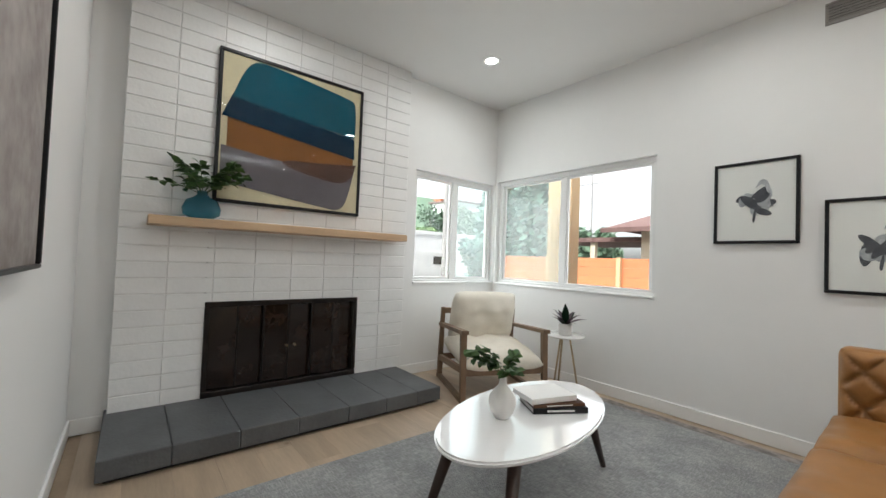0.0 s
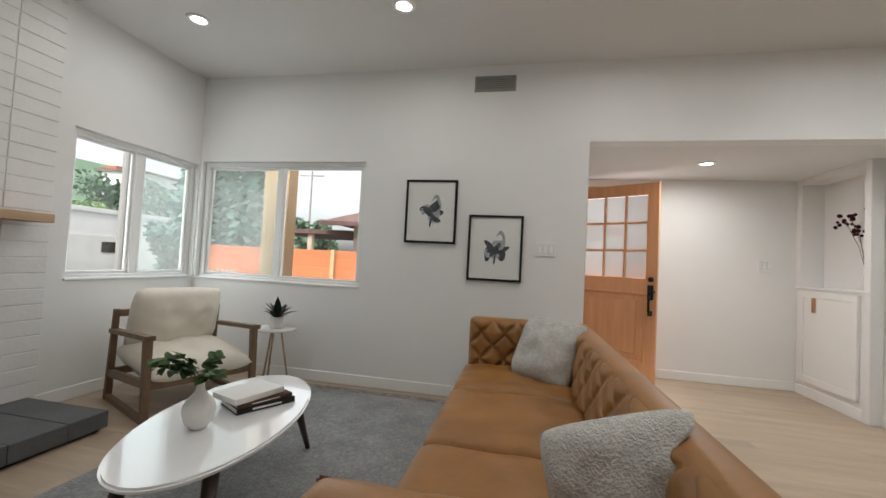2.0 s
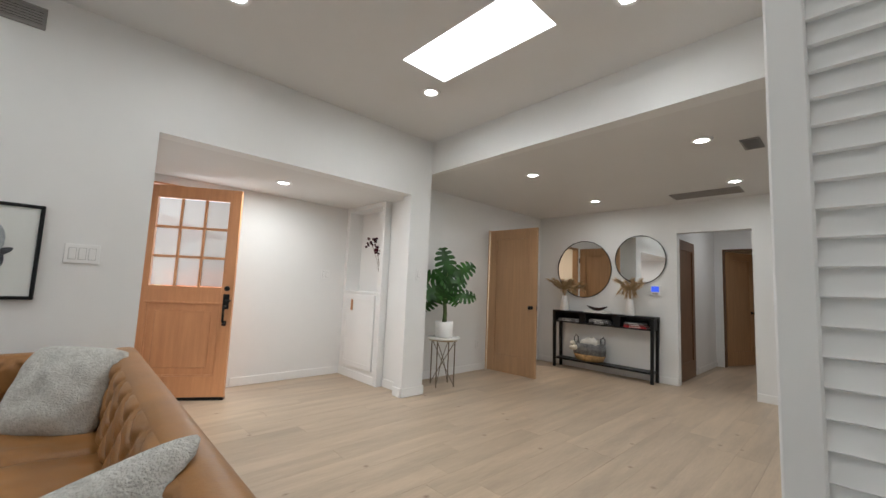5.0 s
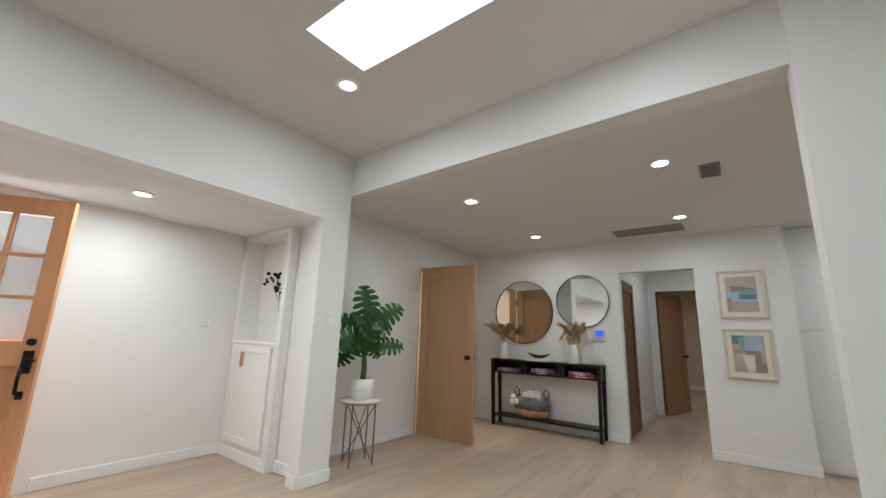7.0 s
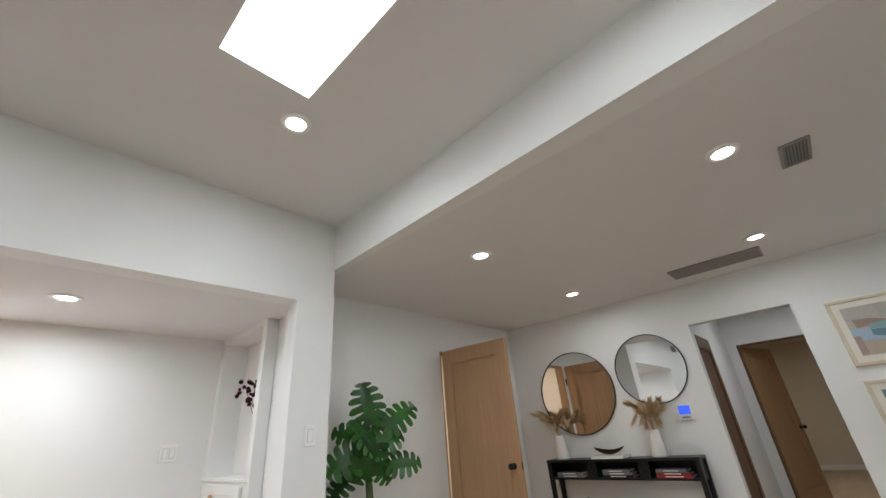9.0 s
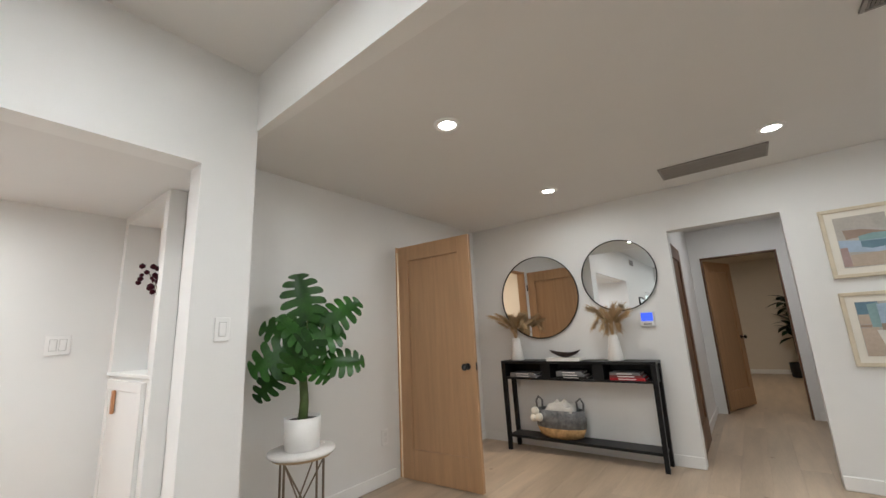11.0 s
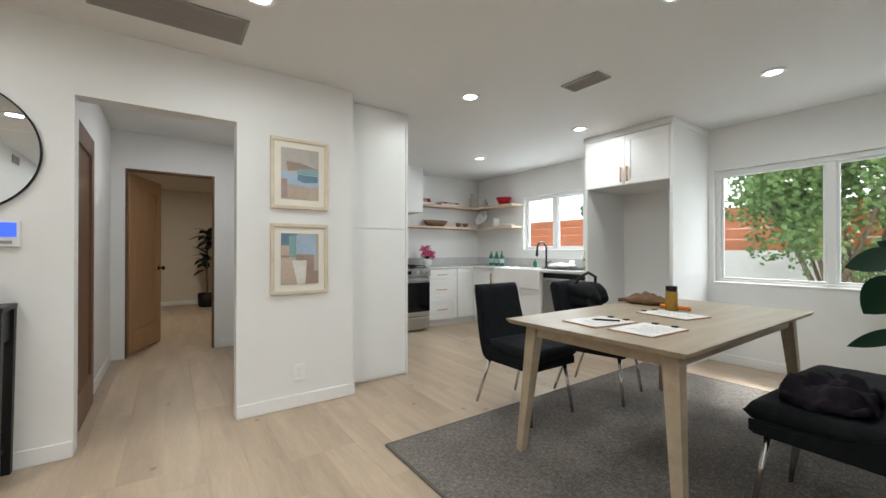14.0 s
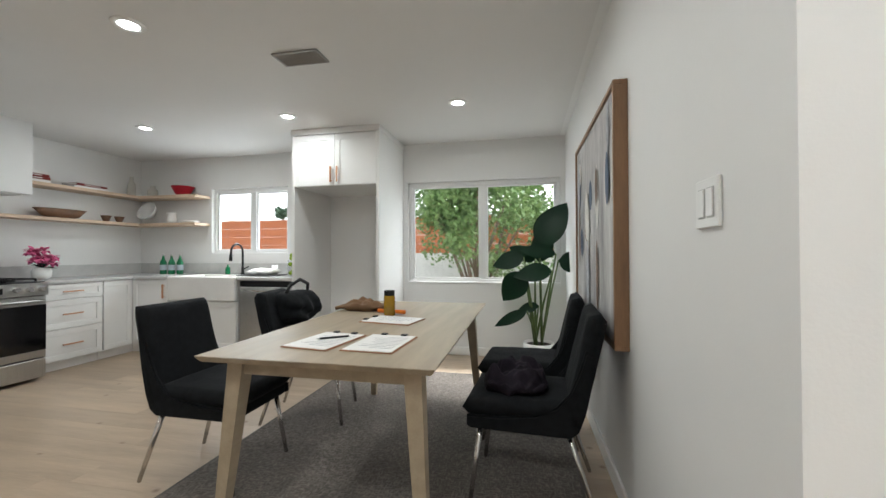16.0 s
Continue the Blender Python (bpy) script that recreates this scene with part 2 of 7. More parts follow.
DARKLEAF = mat("dark_green_leaf", (0.008, 0.032, 0.014), 0.42, spec=0.16, vary=0.25, size=5, second=(0.004, 0.018, 0.009))
EUCA = mat("eucalyptus_leaf", (0.095, 0.17, 0.05), 0.55, spec=0.3, vary=0.25, size=20, second=(0.022, 0.065, 0.022), per_object=0.3)
PURPLELEAF = mat("purple_leaf", (0.045, 0.02, 0.03), 0.4, vary=0.3, size=20)
STEM = mat("plant_stem", (0.09, 0.14, 0.04), 0.6, vary=0.2, size=20)
BARK = mat("tree_bark", (0.20, 0.15, 0.11), 0.9, vary=0.25, size=12, bump=0.5, bump_size=30)
SOIL = mat("potting_soil", (0.03, 0.022, 0.016), 0.95, vary=0.3, size=30, bump=0.6)
DRYGRASS = mat("dried_grass", (0.66, 0.49, 0.29), 0.9, vary=0.25, size=20, second=(0.42, 0.28, 0.14))
BLUEGLASS = glass("blue_glass", (0.42, 0.70, 0.78), 0.03, 0.35, 0.05)
CLEAR = glass("clear_glass")
HAZE = glass("haze_sheet", (0.90, 0.94, 0.93), 0.6, 0.08)
ARTGLASS = glass("low_glare_picture_glass", gloss=0.02)
FROST = glass("frosted_glass", (0.93, 0.94, 0.94), 0.15, 0.55)
BLACKGLASS = mat("black_oven_glass", (0.006, 0.006, 0.007), 0.08, vary=0.1, size=3)
DOORGLASS = glass("reeded_door_glass", (0.66, 0.65, 0.63), 0.2, 0.45)
GREENGLASS = mat("green_bottle_glass", (0.02, 0.20, 0.085), 0.1, vary=0.1, size=5)
PAPER = mat("white_paper", (0.80, 0.79, 0.77), 0.8, vary=0.02, size=5)
MATBOARD = mat("cream_mat_board", (0.80, 0.76, 0.68), 0.8, vary=0.02, size=6)
CHAMPAGNE = mat("champagne_frame", (0.68, 0.60, 0.46), 0.45, metal=0.1, vary=0.06, size=12)
MIRROR = mat("mirror_silver", (0.82, 0.83, 0.83), 0.03, metal=1.0, vary=0.003, size=1)
MIRROR.node_tree.nodes["Principled BSDF"].inputs["Roughness"].links and MIRROR.node_tree.links.remove(MIRROR.node_tree.nodes["Principled BSDF"].inputs["Roughness"].links[0])
MIRROR.node_tree.nodes["Principled BSDF"].inputs["Roughness"].default_value = 0.0
LAMPGLOW = glow("downlight_glow", (1.0, 0.97, 0.93), 9.0)
PLASTIC = mat("white_plastic", (0.78, 0.78, 0.77), 0.4, vary=0.01, size=5)
GAPSHADE = mat("gap_shade_grey", (0.52, 0.52, 0.51), 0.6, vary=0.03, size=8)
GREYMETAL = mat("grey_grille_metal", (0.30, 0.29, 0.28), 0.5, metal=0.3, vary=0.05, size=8)
ROPE = mat("natural_woven_rush", (0.42, 0.26, 0.11), 0.9, vary=0.3, size=25, bump=0.8, bump_size=120)
GREYROPE = mat("grey_woven_rope", (0.20, 0.205, 0.21), 0.95, vary=0.3, size=25, bump=0.8, bump_size=120)


def paint(name, rgb, rough=0.55):
    return mat(name, rgb, rough, vary=0.10, size=6, spec=0.06)


# ---- mesh helpers ----


def part(name, bm, material, parent=None, label="", smooth=False):
    me = bpy.data.meshes.new(name)
    bmesh.ops.recalc_face_normals(bm, faces=bm.faces)
    for f in bm.faces:
        f.smooth = smooth
    bm.to_mesh(me)
    bm.free()
    me.materials.append(material)
    ob = new(name, me)
    if parent:
        ob.parent = parent
    if label:
        ob["label"] = label
    return ob


def thing(name, m, label, category, group=""):
    ob = new(name)
    ob.empty_display_size = 0.1
    ob.matrix_world = m
    return tagged(ob, label, category, group)


def fixed(ob, label, category):
    return tagged(ob, label, category, kind="structure")


def box(x0, x1, y0, y1, z0, z1, bevel=0.0, bm=None, seg=1):
    own = bmesh.new()
    bmesh.ops.create_cube(own, size=1, matrix=Matrix.Translation(((x0 + x1) / 2, (y0 + y1) / 2, (z0 + z1) / 2)) @ Matrix.Diagonal((abs(x1 - x0), abs(y1 - y0), abs(z1 - z0), 1)))
    if bevel:
        bmesh.ops.bevel(own, geom=own.edges[:], offset=bevel, segments=seg, affect="EDGES", profile=0.5)
    if bm is None:
        return own
    tmp = bpy.data.meshes.new("tmp")
    own.to_mesh(tmp)
    own.free()
    bm.from_mesh(tmp)
    bpy.data.meshes.remove(tmp)
    return bm


def rod(a, b, r0, r1=None, sides=12, bm=None):
    bm = bm or bmesh.new()
    a, b = Vector(a), Vector(b)
    d = b - a
    q = d.to_track_quat("Z", "Y").to_matrix().to_4x4()
    bmesh.ops.create_cone(bm, cap_ends=True, segments=sides, radius1=r0, radius2=r0 if r1 is None else r1, depth=d.length, matrix=Matrix.Translation((a + b) / 2) @ q)
    return bm


def bar(a, b, w, h, w2=None, h2=None, bm=None, up=(0, 0, 1)):
    """A rectangular bar between two points, tapering to w2 x h2."""
    bm = bm or bmesh.new()
    a, b = Vector(a), Vector(b)
    d = (b - a).normalized()
    u = Vector(up)
    if abs(d.dot(u)) > 0.95:
        u = Vector((1, 0, 0))
    s = d.cross(u).normalized()
    t = s.cross(d)
    w2, h2 = w2 or w, h2 or h
    vs = [bm.verts.new(p + s * (i * ww / 2) + t * (j * hh / 2)) for p, ww, hh in ((a, w, h), (b, w2, h2)) for i, j in ((-1, -1), (1, -1), (1, 1), (-1, 1))]
    for f in ((3, 2, 1, 0), (4, 5, 6, 7), (0, 1, 5, 4), (1, 2, 6, 5), (2, 3, 7, 6), (3, 0, 4, 7)):
        bm.faces.new([vs[i] for i in f])
    return bm


def tube(points, r, sides=8, bm=None, taper=1.0):
    bm = bm or bmesh.new()
    pts = [Vector(p) for p in points]
    rings = []
    for i, p in enumerate(pts):
        d = (pts[min(i + 1, len(pts) - 1)] - pts[max(i - 1, 0)]).normalized()
        s = d.orthogonal().normalized() if i == 0 else (s - d * s.dot(d)).normalized()
        t = d.cross(s)
        rr = r * (1 + (taper - 1) * i / max(1, len(pts) - 1))
        rings.append([bm.verts.new(p + (s * math.cos(2 * math.pi * k / sides) + t * math.sin(2 * math.pi * k / sides)) * rr) for k in range(sides)])
    for a, b in zip(rings, rings[1:]):
        for k in range(sides):
            bm.faces.new((a[k], a[(k + 1) % sides], b[(k + 1) % sides], b[k]))
    bm.faces.new(rings[0][::-1])
    bm.faces.new(rings[-1])
    return bm


def lathe(profile, sides=32, bm=None, at=(0, 0, 0)):
    """Turn (radius, height) pairs about the upright axis."""
    bm = bm or bmesh.new()
    at = Vector(at)
    rings = [[bm.verts.new(at + Vector((max(r, 1e-4) * math.cos(2 * math.pi * k / sides), max(r, 1e-4) * math.sin(2 * math.pi * k / sides), z))) for k in range(sides)] for r, z in profile]
    for a, b in zip(rings, rings[1:]):
        for k in range(sides):
            bm.faces.new((a[k], a[(k + 1) % sides], b[(k + 1) % sides], b[k]))
    bm.faces.new(rings[0][::-1])
    bm.faces.new(rings[-1])
    return bm


def slab(outline, z0, z1, bm=None, bevel=0.0):
    """An upright prism over a flat outline."""
    own = bmesh.new()
    f = own.faces.new([own.verts.new((x, y, z0)) for x, y in outline])
    r = bmesh.ops.extrude_face_region(own, geom=[f])
    bmesh.ops.translate(own, vec=(0, 0, z1 - z0), verts=[v for v in r["geom"] if isinstance(v, bmesh.types.BMVert)])
    if bevel:
        bmesh.ops.bevel(own, geom=[e for e in own.edges if abs(e.verts[0].co.z - e.verts[1].co.z) < 1e-6], offset=bevel, segments=2, affect="EDGES")
    if bm is None:
        return own
    tmp = bpy.data.meshes.new("tmp")
    own.to_mesh(tmp)
    own.free()
    bm.from_mesh(tmp)
    bpy.data.meshes.remove(tmp)
    return bm


def cushion(w, d, h, n=18, p=5.0, q=0.35, crease=0.0, seed=0):
    """A stuffed cushion, w along x, d along y, h thick, about its own middle."""
    bm = bmesh.new()
    grid = {}
    for side in (1, -1):
        for i in range(n + 1):
            for j in range(n + 1):
                u, v = 2 * i / n - 1, 2 * j / n - 1
                edge = i in (0, n) or j in (0, n)
                if edge and side == -1:
                    grid[side, i, j] = grid[1, i, j]
                    continue
                t = max(0, (1 - abs(u) ** p)) ** q * max(0, (1 - abs(v) ** p)) ** q
                ww = crease * noise.noise((u * 2.2 + seed, v * 2.2, side * 3.0))
                pin = 1 - 0.05 * (abs(u) ** 2) * (1 - abs(v) ** 2) * (p < 4)
                pin2 = 1 - 0.05 * (abs(v) ** 2) * (1 - abs(u) ** 2) * (p < 4)
                ear = 1 - 0.075 * (u * v) ** 4 * (p < 4)
                grid[side, i, j] = bm.verts.new((u * w / 2 * pin2 * ear, v * d / 2 * pin * ear, side * (h / 2 * t + ww * t)))
    for side in (1, -1):
        for i in range(n):
            for j in range(n):
                c = [grid[side, i, j], grid[side, i + 1, j], grid[side, i + 1, j + 1], grid[side, i, j + 1]]
                bm.faces.new(c if side == 1 else c[::-1])
    return bm


def move(bm, m):
    bmesh.ops.transform(bm, matrix=m, verts=bm.verts)
    return bm


def leaf_blade(length, width, bend=0.25, n=7, fold=0.15, bm=None, m=Matrix()):
    """One curved leaf along +y."""
    bm = bm or bmesh.new()
    rows = []
    for i in range(n + 1):
        t = i / n
        w = width / 2 * math.sin(math.pi * min(1, t ** 0.8)) ** 0.8 if 0 < t < 1 else 0.002
        z = -bend * length * t * t
        rows.append([bm.verts.new(m @ Vector((s * w, length * t, z + abs(s) * fold * w))) for s in (-1, 0, 1)])
    for a, b in zip(rows, rows[1:]):
        for k in (0, 1):
            bm.faces.new((a[k], a[k + 1], b[k + 1], b[k]))
    return bm


def walls(name, axis, p0, p1, a0, a1, z0, z1, holes=(), material=None, label="smooth white painted plaster wall"):
    """A wall from p0 to p1 thick along one axis, a0 to a1 long, with openings (b0, b1, low, high)."""
    bm = bmesh.new()

    def put(b0, b1, c0, c1):
        if b1 - b0 > 1e-4 and c1 - c0 > 1e-4:
            if axis == "x":
                box(p0, p1, b0, b1, c0, c1, bm=bm)
            else:
                box(b0, b1, p0, p1, c0, c1, bm=bm)
    at = a0
    for b0, b1, c0, c1 in sorted(holes):
        put(at, b0, z0, z1)
        put(b0, b1, z0, c0)
        put(b0, b1, c1, z1)
        at = b1
    put(at, a1, z0, z1)
    return fixed(part(name, bm, material or WALL), label, "wall")

# ---- the large structure ----
floor = fixed(part("floor", box(-2.83, 9.26, -3.07, 5.4, -0.12, -0.012), SUBFLOOR), "pale wide-plank oak floor with small knots", "floor")
walls("wall_west", "x", -2.83, -2.69, 0.28, 4.02, 0, HIGH, [(2.775, 3.868, 0.855, 1.965)])
walls("wall_north", "y", 3.88, 4.02, -2.69, 3.505, 0, HIGH, [(-2.665, -0.945, 0.85, 2.0), (0.964, 3.22, 0, ENTRY)])
walls("wall_south", "y", 0.28, 0.42, -2.69, 3.33, 0, HIGH)
walls("wall_pilaster", "x", 3.335, 3.505, 4.02, 4.385, 0, LOW + 0.1)
walls("wall_plant", "y", 4.385, 4.5, 3.335, 6.69, 0, LOW + 0.1, [(5.155, 5.985, 0, 2.06)])
walls("wall_mirror", "x", 6.567, 6.69, 0.576, 4.385, 0, LOW + 0.1, [(1.418, 2.235, 0, 2.045)])
walls("wall_divider", "x", 3.33, 3.495, -2.93, 0.752, 0, HIGH)
walls("wall_window", "y", -3.07, -2.93, 3.33, 9.26, 0, LOW + 0.1, [(3.545, 5.285, 0.817, 2.0), (6.865, 7.995, 1.162, 2.027)])
walls("wall_range", "x", 9.14, 9.26, -2.93, 0.09, 0, LOW + 0.1)
walls("wall_kitchen_side", "y", -0.03, 0.09, 7.4, 9.14, 0, LOW + 0.1)
walls("wall_entry", "y", 5.26, 5.4, 0.82, 3.62, 0, ENTRY + 0.1, [(1.04, 1.86, 0, 2.08)])
walls("wall_entry_west", "x", 0.82, 0.964, 4.02, 5.26, 0, ENTRY + 0.1)
walls("wall_hall_left", "y", 2.30, 2.40, 6.69, 9.07, 0, LOW)
walls("wall_hall_right", "y", 0.95, 1.05, 6.69, 9.07, 0, LOW)
walls("wall_hall_end", "x", 8.95, 9.07, 1.05, 2.30, 0, LOW, [(1.35, 2.18, 0, 2.05)])
walls("wall_far_room_back", "x", 13.6, 13.72, -0.6, 3.6, 0, LOW, material=WARMLITWALL, label="plaster wall with dim warm light put into its beige")
walls("wall_far_room_left", "y", 3.6, 3.72, 9.07, 13.72, 0, LOW, material=WARMLITWALL, label="plaster wall with dim warm light put into its beige")
walls("wall_far_room_right", "y", -0.72, -0.6, 9.26, 13.72, 0, LOW, material=WARMLITWALL, label="plaster wall with dim warm light put into its beige")
walls("wall_far_room_front", "x", 9.07, 9.14, -0.6, 3.6, 0, LOW, [(1.05, 2.30, 0, LOW)], material=WARMLITWALL, label="plaster wall with dim warm light put into its beige")
walls("wall_side_room", "y", 6.6, 6.7, 4.2, 6.8, 0, LOW, material=WARMLITWALL, label="side room plaster wall with warm light put into its beige")
walls("wall_side_room_left", "x", 4.1, 4.2, 4.5, 6.7, 0, LOW, material=WARMLITWALL, label="side room plaster wall with warm light put into its beige")
walls("wall_side_room_right", "x", 6.8, 6.9, 4.385, 6.7, 0, LOW, material=WARMLITWALL, label="side room plaster wall with warm light put into its beige")
fixed(part("floor_far_room", box(9.26, 13.72, -0.72, 3.72, -0.12, 0.0), OAK), "pale oak floor of the far room", "floor")
fixed(part("floor_side_room", box(4.1, 6.9, 5.4, 6.7, -0.12, 0.0), OAK), "pale oak floor of the side room", "floor")

bm = bmesh.new()
for x0, x1, y0, y1 in ((-2.83, 2.232, 0.28, 4.02), (2.652, 3.50, 0.28, 4.02), (2.232, 2.652, 0.28, 1.793), (2.232, 2.652, 2.81, 4.02)):
    box(x0, x1, y0, y1, HIGH, HIGH + 0.12, bm=bm)
for x0, x1, y0, y1 in ((2.202, 2.232, 1.763, 2.84), (2.652, 2.682, 1.763, 2.84), (2.232, 2.652, 1.763, 1.793), (2.232, 2.652, 2.81, 2.84)):
    box(x0, x1, y0, y1, HIGH + 0.12, HIGH + 0.45, bm=bm)
fixed(part("ceiling", bm, CEIL), "flat white living room ceiling with skylight well", "ceiling")
fixed(part("ceiling_low", box(3.55, 9.26, -3.07, 4.5, LOW, LOW + 0.12), CEIL), "flat white lowered ceiling", "ceiling")
fixed(part("ceiling_riser", slab([(3.25, -3.07), (3.55, -3.07), (3.55, 4.5), (3.52, 4.5)], LOW, HIGH + 0.125), WALL), "white riser between the two ceiling heights", "beam")
bm = box(0.82, 3.335, 4.02, 4.4, ENTRY, ENTRY + 0.12)
fixed(part("ceiling_entry", box(0.82, 3.62, 4.4, 5.4, ENTRY, ENTRY + 0.12, bm=bm), CEIL), "low white entry ceiling", "ceiling")
fixed(part("ceiling_far_room", box(9.26, 13.72, -0.72, 3.72, LOW, LOW + 0.1), WARMLITWALL), "far room ceiling with dim warm light put into its beige", "ceiling")
fixed(part("ceiling_side_room", box(4.1, 6.9, 4.5, 6.7, LOW + 0.005, LOW + 0.1), WARMLITWALL), "plain ceiling of the side room", "ceiling")
bm = box(2.23, 2.654, 1.79, 2.813, HIGH + 0.455, HIGH + 0.475)
sk = part("skylight_pane", bm, FROST)
sk.visible_shadow = False
fixed(sk, "bright frosted acrylic skylight pane", "skylight")


def baseboards():
    runs = [("x", -2.69, 0.42, 0.60, 1), ("x", -2.69, 2.62, 3.88, 1), ("y", 3.88, -2.69, 0.964, -1), ("y", 0.42, -2.69, 3.33, 1), ("y", 3.88, 3.22, 3.505, -1),
            ("x", 3.22, 3.89, 4.02, -1), ("x", 3.505, 3.868, 4.385, 1), ("y", 4.385, 3.505, 5.10, -1), ("y", 4.385, 6.05, 6.567, -1), ("x", 6.567, 2.235, 4.385, -1), ("x", 6.567, 0.576, 1.418, -1),
            ("y", 0.576, 6.56, 6.69, -1), ("x", 3.495, -2.93, 0.752, 1), ("y", 0.752, 3.33, 3.507, 1), ("y", -2.93, 3.495, 5.35, 1), ("y", 5.26, 1.95, 3.24, -1), ("x", 3.335, 4.02, 4.39, -1),
            ("y", 2.30, 7.75, 8.95, -1), ("y", 1.05, 6.69, 8.95, 1), ("x", 8.95, 1.05, 1.30, -1), ("x", 13.6, -0.6, 3.6, -1)]
    for axis, p, a0, a1, s in runs:
        q = p + s * 0.014
        lo, hi = min(p, q), max(p, q)
        bm = box(lo, hi, a0, a1, 0.001, 0.095, 0.004) if axis == "x" else box(a0, a1, lo, hi, 0.001, 0.095, 0.004)
        fixed(part("baseboard", bm, TRIM), "white painted wooden baseboard", "baseboard")


baseboards()


def window(name, axis, wall_p, out, a0, a1, z0, z1, split, label):
    """A sliding vinyl window with two sashes: real frame, panes, sill."""
    root = fixed(new(name), label, "window")
    d0, d1 = wall_p + out * 0.045, wall_p + out * 0.115

    def bx(b0, b1, c0, c1, e0=d0, e1=d1):
        lo, hi = min(e0, e1), max(e0, e1)
        return box(lo, hi, b0, b1, c0, c1, 0.004) if axis == "x" else box(b0, b1, lo, hi, c0, c1, 0.004)
    w = 0.045
    for b0, b1, c0, c1 in ((a0, a1, z0, z0 + w), (a0, a1, z1 - w, z1), (a0, a0 + w, z0 + w, z1 - w), (a1 - w, a1, z0 + w, z1 - w)):
        part("window_frame", bx(b0, b1, c0, c1), PLASTIC, root)
    m0, m1 = wall_p + out * 0.055, wall_p + out * 0.1
    part("mullion", bx(split - 0.032, split + 0.032, z0 + w, z1 - w, m0, m1), PLASTIC, root)
    for b0, b1, k in ((a0 + w, split - 0.032, 0.085), (split + 0.032, a1 - w, 0.07)):
        for c in ((b0, b1, z0 + w, z0 + w + 0.022), (b0, b1, z1 - w - 0.022, z1 - w), (b0, b0 + 0.022, z0 + w + 0.022, z1 - w - 0.022), (b1 - 0.022, b1, z0 + w + 0.022, z1 - w - 0.022)):
            part("sash", bx(*c, wall_p + out * (k - 0.012), wall_p + out * (k + 0.012)), PLASTIC, root)
        pane = part("pane", bx(b0 + 0.022, b1 - 0.022, z0 + w + 0.022, z1 - w - 0.022, wall_p + out * (k - 0.003), wall_p + out * (k + 0.003)), CLEAR, root, "clear window glass")
        pane.visible_shadow = False
    # a thin milky sheet added over one sash to haze the view
    if name in ("window_1", "window_2"):
        s0, s1 = (split + 0.032, a1 - w) if name == "window_1" else (a0 + w, split - 0.032)
        veil = part("haze_sheet", bx(s0 + 0.004, s1 - 0.004, z0 + w + 0.004, z1 - w - 0.004, wall_p + out * 0.104, wall_p + out * 0.106), HAZE, root, "thin pale sheet added to haze the view")
        veil.visible_shadow = False
    part("window_sill", bx(a0 + 0.002, a1 - 0.002, z0 + 0.0, z0 + 0.02, wall_p - out * 0.012, d0), TRIM, root)
    return root


window("window_1", "x", -2.69, -1, 2.777, 3.866, 0.857, 1.963, 3.315, "white vinyl sliding window onto the street")
window("window_2", "y", 3.88, 1, -2.663, -0.947, 0.852, 1.998, -1.825, "white vinyl sliding window onto the porch")
window("window_3", "y", -2.93, -1, 3.547, 5.283, 0.819, 1.998, 4.40, "wide white sliding window onto the garden")
window("window_4", "y", -2.93, -1, 6.867, 7.993, 1.164, 2.025, 7.40, "small white sliding window over the sink")


def downlight(x, y, z):
    t = thing("downlight", pose(x, y, z), "round recessed ceiling light, switched on", "ceiling light", "recessed ceiling lights")
    part("trim_ring", lathe([(0.052, -0.002), (0.052, -0.010), (0.078, -0.008), (0.082, -0.001), (0.08, 0.0)], 32), TRIM, t, smooth=True)
    part("diffuser", lathe([(0.052, -0.004), (0.03, -0.0045), (0.0, -0.0045)], 32), LAMPGLOW, t, "glowing white lens")


for x, y, z in LAMPS:
    downlight(x, y, z)


def louvre_grille(name, m, w, h, n, label, material, depth=0.012):
    """A grille in its own xz plane, facing -y."""
    t = thing(name, m, label, "air vent")
    f = 0.016
    for x0, x1, z0, z1 in ((-w / 2, w / 2, h / 2 - f, h / 2), (-w / 2, w / 2, -h / 2, -h / 2 + f), (-w / 2, -w / 2 + f, -h / 2 + f, h / 2 - f), (w / 2 - f, w / 2, -h / 2 + f, h / 2 - f)):
        part("frame", box(x0, x1, -depth, -0.001, z0, z1, 0.002), material, t)
    # black sheet gives the gaps between slats their darkness
    part("backing", box(-w / 2 + f, w / 2 - f, -0.003, -0.001, -h / 2 + f, h / 2 - f), BLACKMETAL, t, "black sheet standing in for the dark between the slats")
    for i in range(n):
        z = -h / 2 + f + (i + 0.5) * (h - 2 * f) / n
        part("slat", bar((-w / 2 + f, -depth * 0.55, z), (w / 2 - f, -depth * 0.55, z), 0.003, (h - 2 * f) / n * 0.75, up=(0, -0.5, 0.86)), material, t)
    return t


louvre_grille("wall_vent", pose(0.182, 3.88, 2.665), 0.35, 0.135, 6, "grey louvred air vent high on the wall", GREYMETAL)
louvre_grille("ceiling_vent", pose(6.12, 1.79, LOW, 90, 0, 90), 0.72, 0.30, 14, "wide grey return air grille in the ceiling", GREYMETAL)
louvre_grille("ceiling_vent", pose(4.54, 1.11, LOW, 90, 0, 0), 0.27, 0.13, 7, "small grey ceiling air vent", GREYMETAL)
louvre_grille("ceiling_vent", pose(5.36, -0.79, LOW, 90, 0, 0), 0.32, 0.17, 8, "pale grey ceiling air vent over the dining table", GREYMETAL)


